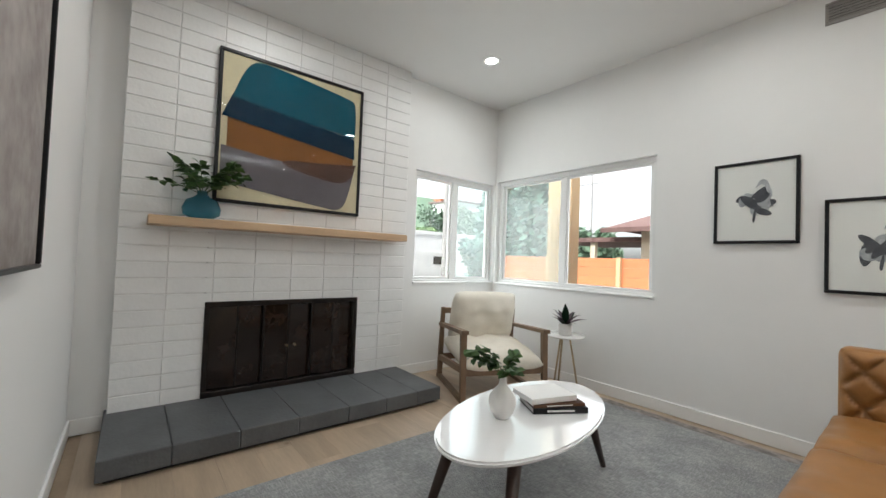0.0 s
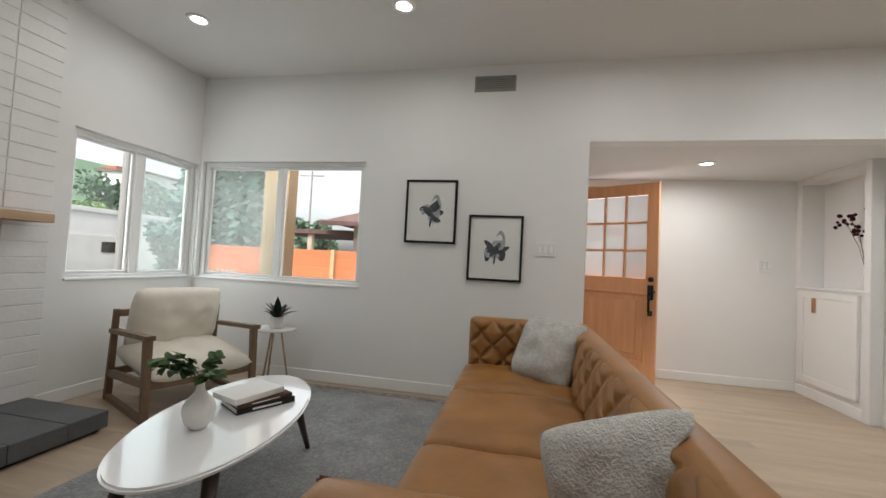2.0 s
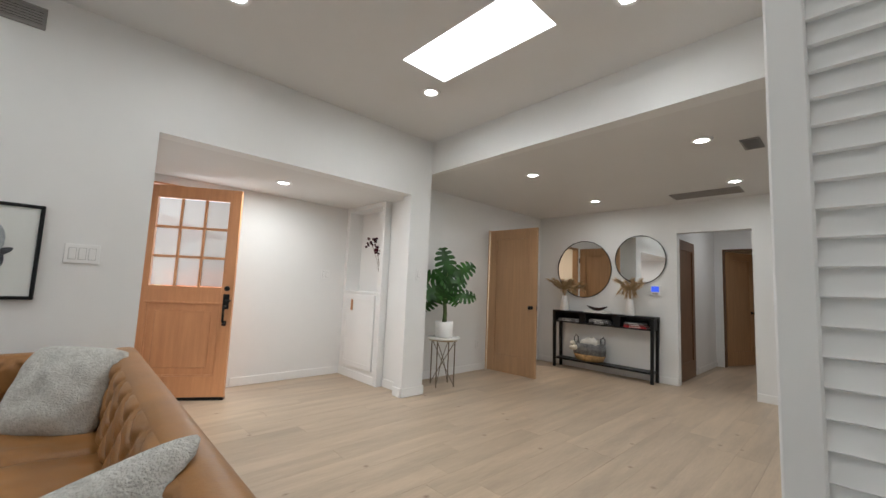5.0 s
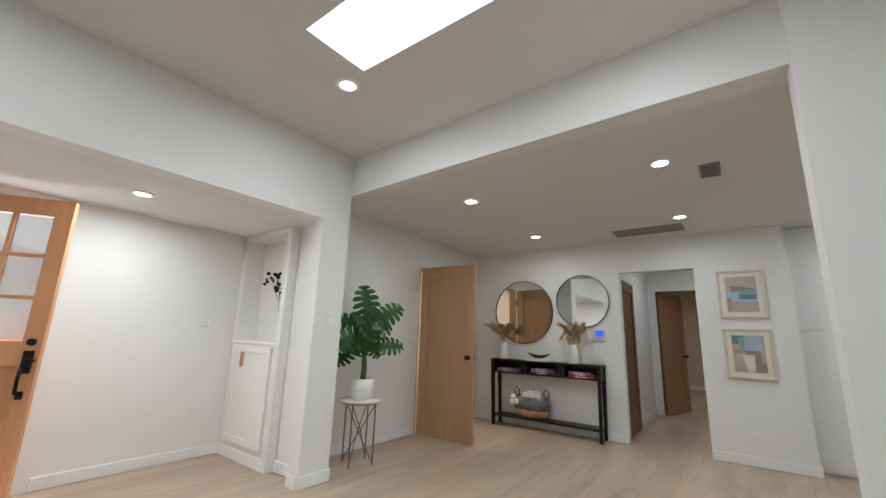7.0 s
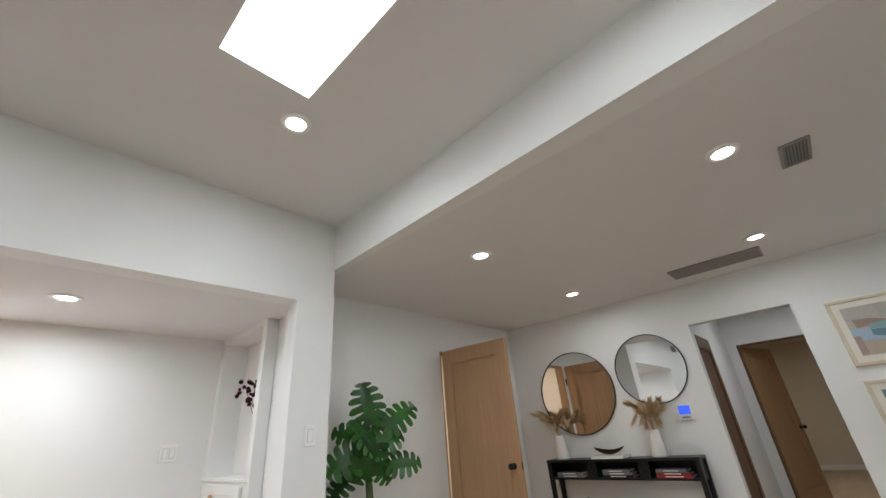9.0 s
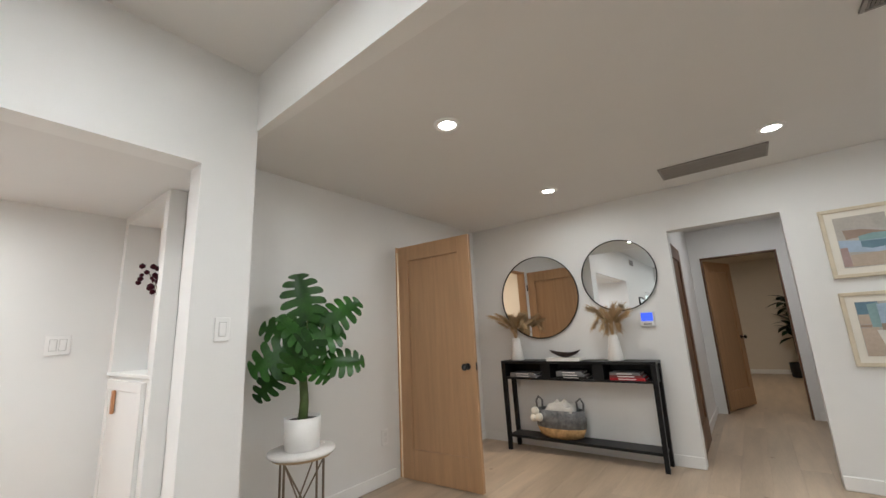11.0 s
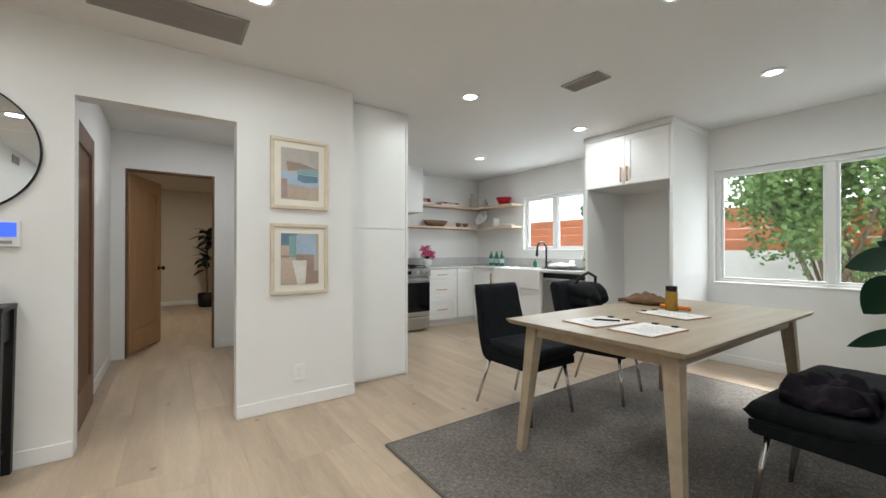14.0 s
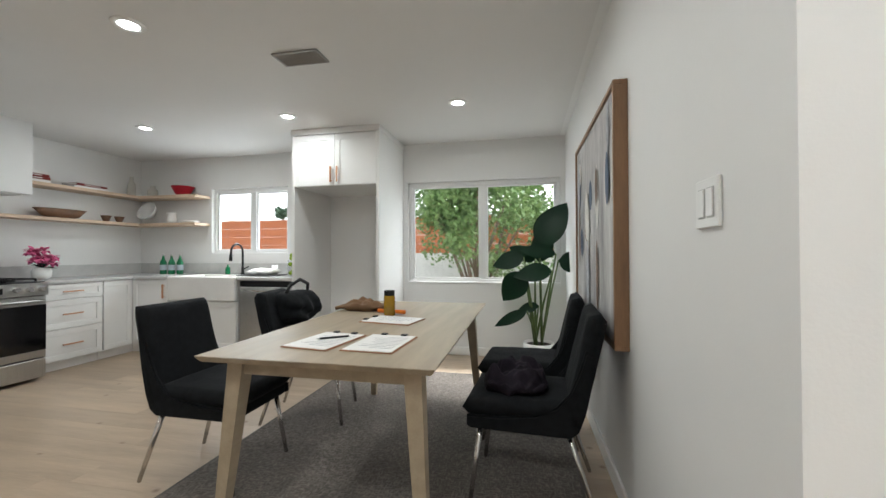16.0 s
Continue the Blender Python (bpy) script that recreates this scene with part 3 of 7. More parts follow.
def switch_plate(m, n, label, outlet=False):
    """A wall plate facing -y in its own frame."""
    t = thing("electrical_outlet" if outlet else "light_switch", m, label, "outlet" if outlet else "switch")
    w = 0.075 + 0.046 * (n - 1)
    part("plate", box(-w / 2, w / 2, -0.010, -0.0005, -0.06, 0.06, 0.003), TRIM, t)
    for i in range(n):
        x = (i - (n - 1) / 2) * 0.046
        if outlet:
            for z in (-0.022, 0.022):
                part("socket", box(x - 0.014, x + 0.014, -0.0125, -0.0095, z - 0.016, z + 0.016, 0.003), PLASTIC, t)
        else:
            # grey plate stands in for the shadow line round each rocker
            part("gasket", box(x - 0.0185, x + 0.0185, -0.0108, -0.0095, -0.0365, 0.0365), GAPSHADE, t, "thin grey plate painted as the shade round the rocker")
            part("rocker", box(x - 0.016, x + 0.016, -0.014, -0.0105, -0.034, 0.034, 0.002), TRIM, t)


switch_plate(pose(0.652, 3.88, 1.275), 3, "white three-gang light switch plate")
switch_plate(pose(3.374, 3.88, 1.296), 1, "white single light switch on the pilaster")
switch_plate(pose(2.97, 5.26, 1.266), 2, "white double light switch in the entry")
switch_plate(pose(3.495, 0.443, 1.285, 0, 0, 90), 2, "white double light switch on the dining wall")
switch_plate(pose(6.567, 1.0, 0.255, 0, 0, -90), 1, "white wall outlet above the baseboard", True)
switch_plate(pose(4.97, 4.385, 0.37), 1, "white wall outlet beside the door", True)
switch_plate(pose(3.495, -1.35, 0.253, 0, 0, 90), 1, "white wall outlet behind the chairs", True)

def facing_leaf(base, across, up, out, angle, lean=0.0):
    """A pose for a leaf: it points at an angle in the plane of across and up, its face turned to out; lean tips its point outward."""
    across, up, out = Vector(across).normalized(), Vector(up).normalized(), Vector(out).normalized()
    y = (across * math.cos(radians(angle)) + up * math.sin(radians(angle)) + out * lean).normalized()
    x = y.cross(out).normalized()
    return Matrix.Translation(base) @ Matrix((x, y, x.cross(y))).transposed().to_4x4()


# ---- living room: fireplace ----


def fireplace():
    t = thing("fireplace", pose(-2.69, 1.607, 0), "white painted stacked brick fireplace reaching the ceiling", "fireplace")
    y0, y1, px = -1.014, 1.014, 0.09
    f0, f1, fz = -0.545, 0.553, 0.758
    for b0, b1, c0, c1 in ((y0, f0, 0.115, HIGH), (f1, y1, 0.115, HIGH), (f0, f1, fz, HIGH)):
        part("masonry", box(0.003, px - 0.006, b0 + 0.004, b1 - 0.004, c0, c1 - 0.002), MORTAR, t, "pale recessed joints")
    part("firebox", box(0.003, 0.02, f0, f1, 0.124, fz), SOOT, t, "sooty black firebox back")
    bm = bmesh.new()
    for b0, b1, c0, c1 in ((f0, f1, fz - 0.035, fz), (f0, f1, 0.124, 0.16), (f0, f0 + 0.03, 0.165, fz - 0.035), (f1 - 0.03, f1, 0.165, fz - 0.035)):
        box(0.06, px + 0.018, b0, b1, c0, c1, 0.004, bm=bm)
    part("door_frame", bm, SOOT, t, "black metal fire door frame")
    n = 6
    for i in range(n):
        a = f0 + 0.03 + i * (f1 - f0 - 0.06) / n
        b = f0 + 0.03 + (i + 1) * (f1 - f0 - 0.06) / n
        k = 0.012 * (1 if i % 2 else -1)
        part("fire_door", bar((0.075 + k, a + 0.003, 0.458), (0.075 - k, b - 0.003, 0.458), 0.008, 0.575), BROWNGLASS, t, "smoked dark brown glass leaf")
        part("door_stile", box(0.068, px + 0.006, b - 0.008, b + 0.004, 0.167, fz - 0.037), SOOT, t)
    for s in (-1, 1):
        part("knob", rod((px - 0.01, 0.02 + s * 0.03, 0.42), (px + 0.03, 0.02 + s * 0.03, 0.42), 0.008), BRASS, t)
    cols, rows = 8, 27
    bw, bh = (y1 - y0) / cols, (HIGH - 0.115) / rows
    shared = {}
    rnd = random.Random(4)
    for r in range(rows):
        for c in range(cols):
            a, b, z0, z1 = y0 + c * bw, y0 + (c + 1) * bw, 0.115 + r * bh, 0.115 + (r + 1) * bh
            if z0 < fz - 0.045:
                if a > f0 - 0.02 and b < f1 + 0.02:
                    continue
                a, b = (a, min(b, f0)) if a < f0 < b else (a, b)
                a, b = (max(a, f1), b) if a < f1 < b else (a, b)
            if b - a < 0.03:
                continue
            wide = round(b - a, 2)
            if wide not in shared:
                bmm = box(0, 0.06, -wide / 2 + 0.0012, wide / 2 - 0.0012, -bh / 2 + 0.0035, bh / 2 - 0.0035, 0.0022)
                o = part("brick", bmm, BRICK, t)
                shared[wide] = o.data
            else:
                o = new("brick", shared[wide])
                o.parent = t
            o.location = (px - 0.06 + rnd.uniform(-0.002, 0.002), (a + b) / 2, (z0 + z1) / 2)
            o.rotation_euler = (rnd.uniform(-0.003, 0.003), rnd.uniform(-0.006, 0.006), 0)


fireplace()


def hearth():
    t = thing("hearth", pose(-2.69, 1.58, 0), "raised dark grey painted brick hearth", "hearth")
    # set-back black strip stands in for the shade below the slabs
    part("toe", box(0.0, 0.70, -0.97, 0.97, 0.001, 0.022), BLACK, t, "black strip painted as the shadow gap under the hearth")
    cuts = [-1.0, -0.71, -0.40, -0.08, 0.24, 0.52, 0.78, 1.0]
    rnd = random.Random(5)
    for a, b in zip(cuts, cuts[1:]):
        part("slab", box(0.0, 0.735 + rnd.uniform(-0.003, 0.003), a + 0.0012, b - 0.0012, 0.022, 0.122 + rnd.uniform(-0.0015, 0.0015), 0.006, seg=2), SLATE, t)


hearth()
mantel = part("mantel_shelf", box(0, 0.20, -0.89, 0.89, 0, 0.055, 0.004), MANTELWOOD)
mantel.matrix_world = pose(-2.60, 1.62, 1.243)
tagged(mantel, "pale oak floating mantel shelf on the brick", "shelf")


def picture(name, m, w, h, depth, frame_w, frame_mat, label, mat_w=0.0, mat_mat=None, ground=None, category="picture", gap=0.004):
    """A framed picture in its own xz plane, facing -y, its back on the wall."""
    t = thing(name, m, label, category)
    for x0, x1, z0, z1 in ((-w / 2, w / 2, h / 2 - frame_w, h / 2), (-w / 2, w / 2, -h / 2, -h / 2 + frame_w), (-w / 2, -w / 2 + frame_w, -h / 2 + frame_w, h / 2 - frame_w), (w / 2 - frame_w, w / 2, -h / 2 + frame_w, h / 2 - frame_w)):
        part("frame", box(x0, x1, -depth, -0.001, z0, z1, 0.003), frame_mat, t)
    part("backing", box(-w / 2 + frame_w, w / 2 - frame_w, -depth + 0.012, -0.002, -h / 2 + frame_w, h / 2 - frame_w), mat_mat or ground, t)
    if mat_w:
        part("print", box(-w / 2 + frame_w + mat_w, w / 2 - frame_w - mat_w, -depth + 0.0105, -depth + 0.0125, -h / 2 + frame_w + mat_w, h / 2 - frame_w - mat_w), ground, t)
    return t


def shape(t, depth, outline, material, layer, name="painted_shape", smooth_it=True, grow=(1, 1)):
    """A thin flat patch of colour on a picture (x, z outline), laid one above another."""
    pts = [(x * grow[0], z * grow[1]) for x, z in outline]
    if smooth_it:
        for _ in range(2):
            pts = [q for a, b in zip(pts, pts[1:] + pts[:1]) for q in ((a[0] * 0.75 + b[0] * 0.25, a[1] * 0.75 + b[1] * 0.25), (a[0] * 0.25 + b[0] * 0.75, a[1] * 0.25 + b[1] * 0.75))]
    bm = bmesh.new()
    y = -depth + 0.0105 - 0.001 * layer
    bm.faces.new([bm.verts.new((x, y, z)) for x, z in pts])
    return part(name, bm, material, t)


art = picture("framed_painting", pose(-2.598, 1.595, 1.953, 0, 0, 90), 1.055, 1.045, 0.04, 0.022, BLACK, "large framed abstract painting in teal, rust and grey", ground=paint("cream_canvas", (0.66, 0.58, 0.40)))
teal, navy, rust, plum, dusk = paint("teal_paint", (0.003, 0.075, 0.115)), paint("navy_paint", (0.002, 0.022, 0.050)), paint("rust_paint", (0.23, 0.095, 0.03)), paint("umber_paint", (0.085, 0.045, 0.035)), paint("slate_violet_paint", (0.135, 0.12, 0.135))
shape(art, 0.04, [(-0.44, 0.10), (-0.44, 0.10), (0.43, 0.0), (0.43, 0.0), (0.44, -0.20), (0.36, -0.27), (0.25, -0.27), (-0.44, -0.16), (-0.44, -0.16)], rust, 1, grow=(1.055, 1.035))
shape(art, 0.04, [(-0.47, -0.13), (-0.47, -0.13), (0.0, -0.19), (0.46, -0.10), (0.46, -0.10), (0.39, -0.42), (0.33, -0.475), (0.25, -0.475), (-0.47, -0.37), (-0.47, -0.37)], dusk, 2, grow=(1.055, 1.035))
shape(art, 0.04, [(-0.14, -0.165), (0.20, -0.135), (0.46, -0.105), (0.46, -0.105), (0.43, -0.20), (0.36, -0.265), (0.25, -0.265), (0.0, -0.225)], plum, 3, grow=(1.055, 1.035))
shape(art, 0.04, [(-0.475, 0.06), (-0.475, 0.06), (-0.42, 0.21), (-0.42, 0.21), (0.44, 0.10), (0.44, 0.10), (0.445, -0.06), (0.445, -0.06)], navy, 4, grow=(1.055, 1.035))
shape(art, 0.04, [(-0.42, 0.20), (-0.42, 0.20), (-0.36, 0.38), (-0.30, 0.47), (-0.18, 0.48), (0.40, 0.41), (0.44, 0.38), (0.445, 0.13), (0.43, 0.10), (0.30, 0.12)], teal, 5, grow=(1.055, 1.035))
pane = part("pane", box(-0.503, 0.503, -0.039, -0.0375, -0.498, 0.498), ARTGLASS, art, "reflective picture glass")
pane.visible_shadow = False

picture("framed_painting", pose(-0.80, 0.42, 1.62, 0, 0, 180), 0.86, 1.18, 0.04, 0.012, BLACKMETAL, "grey misty abstract canvas with a dark thin frame", ground=mat("misty_canvas", (0.50, 0.47, 0.45), 0.7, size=2.2, second=(0.16, 0.13, 0.12)))

INK = mat("ink_wash", (0.10, 0.11, 0.13), 0.8, vary=0.3, size=25, second=(0.03, 0.03, 0.04))
INK2 = mat("pale_ink_wash", (0.42, 0.43, 0.46), 0.8, vary=0.2, size=25)


def botanical(x, z, seed):
    p = picture("framed_print", pose(x, 3.88, z), 0.452, 0.548, 0.03, 0.019, BLACK, "black framed ink botanical print on white paper", 0.05, PAPER, PAPER)
    rnd = random.Random(seed)
    for i in range(12):
        a = rnd.uniform(0, 6.28)
        cx, cz = rnd.uniform(-0.06, 0.06), rnd.uniform(-0.08, 0.05)
        w, l = rnd.uniform(0.022, 0.042), rnd.uniform(0.045, 0.085)
        pts = [(cx + math.cos(a) * u * l - math.sin(a) * v * w, cz + math.sin(a) * u * l + math.cos(a) * v * w) for u, v in ((-1, 0), (-0.4, 0.9), (0.5, 0.8), (1, 0.1), (0.5, -0.8), (-0.4, -0.9))]
        shape(p, 0.03, pts, INK2 if i % 2 == 0 else INK, 1 + i * 0.25, "ink_petal")
    shape(p, 0.03, [(-0.012, -0.13), (0.0, -0.05), (0.012, -0.05), (0.004, -0.14)], INK, 4, "ink_stem")
    shape(p, 0.03, [(0.0, 0.08), (0.03, 0.15), (0.07, 0.14), (0.09, 0.05), (0.065, 0.055), (0.055, 0.11), (0.03, 0.115)], INK2, 4.5, "ink_petal")
    g = part("pane", box(-0.207, 0.207, -0.0275, -0.0265, -0.255, 0.255), ARTGLASS, p, "picture glass")
    g.visible_shadow = False


botanical(-0.319, 1.558, 3)
botanical(0.243, 1.266, 8)

# ---- living room: furniture ----


def oval(a, b, n=64, turn=0.0):
    c, s = math.cos(turn), math.sin(turn)
    return [(a * math.cos(k * 2 * math.pi / n) * c - b * math.sin(k * 2 * math.pi / n) * s, a * math.cos(k * 2 * math.pi / n) * s + b * math.sin(k * 2 * math.pi / n) * c) for k in range(n)]


CT = 0.405


def coffee_table():
    t = thing("coffee_table", pose(-0.777, 2.16, 0.013, 0, 0, 12), "oval glossy white coffee table with dark splayed legs", "coffee table")
    part("tabletop", slab(oval(0.30, 0.59), CT - 0.035, CT - 0.013, bevel=0.008), GLOSSWHITE, t, smooth=False)
    part("apron", slab(oval(0.17, 0.34), CT - 0.05, CT - 0.035), DARKLEG, t)
    for sx in (-1, 1):
        for sy in (-1, 1):
            part("leg", rod((sx * 0.14, sy * 0.38, CT - 0.04), (sx * 0.19, sy * 0.53, 0), 0.028, 0.014), DARKLEG, t, "tapered espresso wooden leg", True)


coffee_table()


def armchair():
    t = thing("armchair", pose(-2.03, 3.165, 0, 0, 0, 66.5), "low wooden lounge chair with cream cushions", "armchair")
    w, d = 0.70, 0.74
    for s in (-1, 1):
        x = s * w / 2
        part("front_leg", bar((x, -d / 2, 0), (x, -d / 2 + 0.03, 0.53), 0.035, 0.04, 0.035, 0.05), CHAIRWOOD, t)
        part("back_leg", bar((x, d / 2 - 0.04, 0), (x, d / 2 - 0.10, 0.66), 0.035, 0.045, 0.03, 0.035), CHAIRWOOD, t)
        part("armrest", bar((x, -d / 2 - 0.02, 0.545), (x, d / 2 - 0.06, 0.50), 0.055, 0.03), CHAIRWOOD, t)
        part("side_rail", bar((x, -d / 2 + 0.01, 0.25), (x, d / 2 - 0.05, 0.19), 0.03, 0.05), CHAIRWOOD, t)
        part("floor_rail", bar((x, -d / 2, 0.018), (x, d / 2 - 0.04, 0.018), 0.035, 0.035), CHAIRWOOD, t)
    part("front_rail", bar((-w / 2, -d / 2 + 0.02, 0.23), (w / 2, -d / 2 + 0.02, 0.23), 0.03, 0.05), CHAIRWOOD, t)
    part("back_rail", bar((-w / 2, d / 2 - 0.095, 0.63), (w / 2, d / 2 - 0.095, 0.63), 0.03, 0.05), CHAIRWOOD, t)
    part("rear_rail", bar((-w / 2, d / 2 - 0.06, 0.2), (w / 2, d / 2 - 0.06, 0.2), 0.03, 0.05), CHAIRWOOD, t)
    part("seat_cushion", move(cushion(0.66, 0.72, 0.21, n=26, p=4.0, q=0.42, crease=0.03), pose(0, -0.03, 0.315, 5, 0, 0)), CREAM, t, "plump cream seat cushion", True)
    part("back_cushion", move(cushion(0.62, 0.55, 0.26, n=26, p=3.2, q=0.5, crease=0.05, seed=4), pose(0, 0.185, 0.56, 108, 0, 0)), CREAM, t, "slouching cream back cushion", True)


armchair()


def side_table():
    t = thing("side_table", pose(-1.58, 3.64, 0), "small round side table with thin brass legs", "side table")
    part("tabletop", lathe([(0.0, 0.475), (0.165, 0.475), (0.17, 0.482), (0.168, 0.492), (0.0, 0.492)], 40), MARBLE, t, "pale stone top", True)
    for k in range(3):
        a = 2.1 * k + 0.4
        part("leg", rod((0.045 * math.cos(a), 0.045 * math.sin(a), 0.475), (0.13 * math.cos(a), 0.13 * math.sin(a), 0), 0.008), BRASS, t, smooth=True)


side_table()


def small_plant():
    t = thing("potted_plant", pose(-1.56, 3.62, 0.492), "small purple-leaved plant in a white pot", "plant")
    part("pot", lathe([(0.048, 0), (0.058, 0.01), (0.06, 0.095), (0.052, 0.098), (0.05, 0.085), (0.0, 0.083)], 32), CERAMIC, t, smooth=True)
    rnd = random.Random(11)
    part("soil", lathe([(0.0, 0.082), (0.049, 0.082), (0.049, 0.088), (0.0, 0.09)], 20), SOIL, t)
    for k in range(18):
        m = pose(0, 0, 0.08, rnd.uniform(30, 85), 0, k * 137.5)
        part("leaf", leaf_blade(rnd.uniform(0.12, 0.20), rnd.uniform(0.045, 0.065), 0.3, m=m), DARKLEAF if k % 4 == 0 else PURPLELEAF, t)


small_plant()


def spray(t, base, stems, seed, length, leaf, material, spread=55, leaves=9):
    """Leafy twigs from a vase's mouth."""
    rnd = random.Random(seed)
    for s in range(stems):
        az, tilt = rnd.uniform(0, 2 * math.pi), radians(rnd.uniform(12, spread))
        L = length * rnd.uniform(0.7, 1.1)
        pts = []
        for i in range(7):
            u = i / 6
            r = L * (math.sin(tilt) * u + 0.18 * u * u)
            pts.append(Vector(base) + Vector((math.cos(az) * r, math.sin(az) * r, L * (math.cos(tilt) * u - 0.22 * u * u))))
        part("twig", tube(pts, 0.0022, 5), STEM, t)
        for k in range(leaves):
            u = 0.3 + 0.7 * k / (leaves - 1)
            i = min(5, int(u * 6))
            p = pts[i].lerp(pts[i + 1], u * 6 - i)
            for side in (-1, 1):
                m = Matrix.Translation(p) @ pose(0, 0, 0, rnd.uniform(-10, 50), rnd.uniform(-40, 40), math.degrees(az) - 90 + side * rnd.uniform(40, 95))
                part("leaf", leaf_blade(leaf * rnd.uniform(0.7, 1.2), leaf * rnd.uniform(0.6, 0.85), 0.25, 4, m=m), material, t)


vase = thing("vase", pose(-2.48, 1.0, 1.298), "round blue glass vase with leafy green branches", "vase")
part("vessel", lathe([(0.06, 0), (0.10, 0.025), (0.108, 0.065), (0.088, 0.115), (0.042, 0.14), (0.028, 0.155), (0.03, 0.175), (0.026, 0.175), (0.024, 0.155), (0.082, 0.11), (0.101, 0.065), (0.05, 0.006)], 40), BLUEGLASS, vase, "translucent teal glass", True)
spray(vase, (0, 0, 0.15), 12, 21, 0.30, 0.058, EUCA, 62)

vase = thing("vase", pose(-0.79, 1.99, CT + 0.001), "white bulb-shaped vase with eucalyptus twigs", "vase")
part("vessel", lathe([(0.03, 0), (0.034, 0.006), (0.052, 0.03), (0.062, 0.065), (0.058, 0.095), (0.036, 0.125), (0.019, 0.145), (0.015, 0.165), (0.017, 0.19), (0.013, 0.19), (0.011, 0.165), (0.0, 0.16)], 40), CERAMIC, vase, smooth=True)
spray(vase, (0, 0, 0.18), 5, 5, 0.16, 0.05, EUCA, 58)


def book(m, w, d, h, cover, label, group=""):
    t = thing("book", m, label, "book", group)
    part("page_block", box(-w / 2 + 0.004, w / 2 - 0.004, -d / 2 + 0.002, d / 2 - 0.005, 0.003, h - 0.003), PAPER, t)
    part("cover", box(-w / 2, w / 2, -d / 2, d / 2, h - 0.003, h, 0.001), cover, t)
    part("back_cover", box(-w / 2, w / 2, -d / 2, d / 2, 0, 0.003, 0.001), cover, t)
    part("spine", box(-w / 2, w / 2, -d / 2 - 0.002, -d / 2 + 0.002, 0.0, h, 0.001), cover, t)
    part("title_bar", box(-w / 4, w / 4, -d / 2 - 0.003, -d / 2 - 0.0015, h * 0.35, h * 0.65), PAPER, t, "unreadable pale spine lettering")
    return t


book(pose(-0.745, 2.30, CT + 0.001, 0, 0, 60), 0.27, 0.19, 0.027, BLACK, "dark hardback book lying on the table")
book(pose(-0.755, 2.295, CT + 0.029, 0, 0, 64), 0.265, 0.185, 0.014, paint("brown_cover", (0.10, 0.055, 0.035)), "thin brown book in the middle of the stack")
book(pose(-0.78, 2.275, CT + 0.044, 0, 0, 72), 0.25, 0.18, 0.026, PAPER, "white hardback book on a darker one")


def tufted(w, h, depth, nu, nv, m, flip=1):
    """A deep-buttoned panel, w by h, thick, facing its own +z."""
    bm = bmesh.new()
    U, V = nu * 14, nv * 14
    g = []
    for i in range(U + 1):
        row = []
        for j in range(V + 1):
            u, v = i / U, j / V
            a, b = u * nu, v * nv
            d1 = abs(((a + b) % 1) - 0.5) * 2
            d2 = abs(((a - b) % 1) - 0.5) * 2
            z = depth * (0.2 + 0.8 * min(1 - d1 ** 9, 1 - d2 ** 9) * (1 - 0.25 * max(d1, d2) ** 2)) + 0.004 * noise.noise((a * 3, b * 3, 1))
            e = min(1, min(u, 1 - u) * w / 0.03, min(v, 1 - v) * h / 0.03)
            row.append(bm.verts.new(((u - 0.5) * w, (v - 0.5) * h, z * math.sqrt(max(0, e)))))
        g.append(row)
    for i in range(U):
        for j in range(V):
            bm.faces.new((g[i][j], g[i + 1][j], g[i + 1][j + 1], g[i][j + 1]))
    rim = [g[i][0] for i in range(U + 1)] + [g[U][j] for j in range(1, V + 1)] + [g[i][V] for i in range(U - 1, -1, -1)] + [g[0][j] for j in range(V - 1, 0, -1)]
    bm.faces.new([bm.verts.new((v.co.x, v.co.y, -0.01)) for v in rim])
    return move(bm, m)


def sofa():
    t = thing("sofa", pose(0.53, 2.24, 0.0), "long tan leather tufted sofa with loose seat cushions", "sofa")
    # local: x from -0.41 (front) to 0.41 (back), y from -1.13 to 1.15
    part("base", box(-0.36, 0.38, -1.10, 1.12, 0.13, 0.30, 0.02, seg=2), LEATHER, t, smooth=False)
    part("backrest", box(0.275, 0.40, -1.13, 1.15, 0.14, 0.765, 0.045, seg=4), LEATHER, t, "smooth leather back", True)
    part("back_tufting", tufted(1.98, 0.36, 0.035, 9, 2, pose(0.275, 0.01, 0.575, 0, -84, 0) @ pose(0, 0, 0, 0, 0, 90)), LEATHER, t, "deep-buttoned inner back", True)
    for s, y in ((1, 1.085), (-1, -1.065)):
        part("armrest", box(-0.395, 0.30, y - 0.06, y + 0.065, 0.14, 0.765, 0.04, seg=4), LEATHER, t, smooth=True)
        part("arm_tufting", tufted(0.62, 0.34, 0.04, 4, 2, pose(-0.075, y - s * 0.052, 0.585, 90 * s, 0, 0 if s > 0 else 0)), LEATHER, t, "deep-buttoned inner arm", True)
    for y0, y1 in ((0.46, 1.03), (-0.19, 0.47), (-1.0, -0.18)):
        part("seat_cushion", move(cushion(0.70, y1 - y0 + 0.01, 0.20, n=30, p=9, q=0.28, crease=0.016, seed=y0), pose(-0.07, (y0 + y1) / 2, 0.375)), LEATHER, t, "rounded leather seat cushion", True)
    for x in (-0.33, 0.34):
        for y in (-1.05, 1.07):
            part("leg", rod((x, y, 0.14), (x * 1.03, y * 1.01, 0.013), 0.022, 0.014), DARKLEG, t)


sofa()


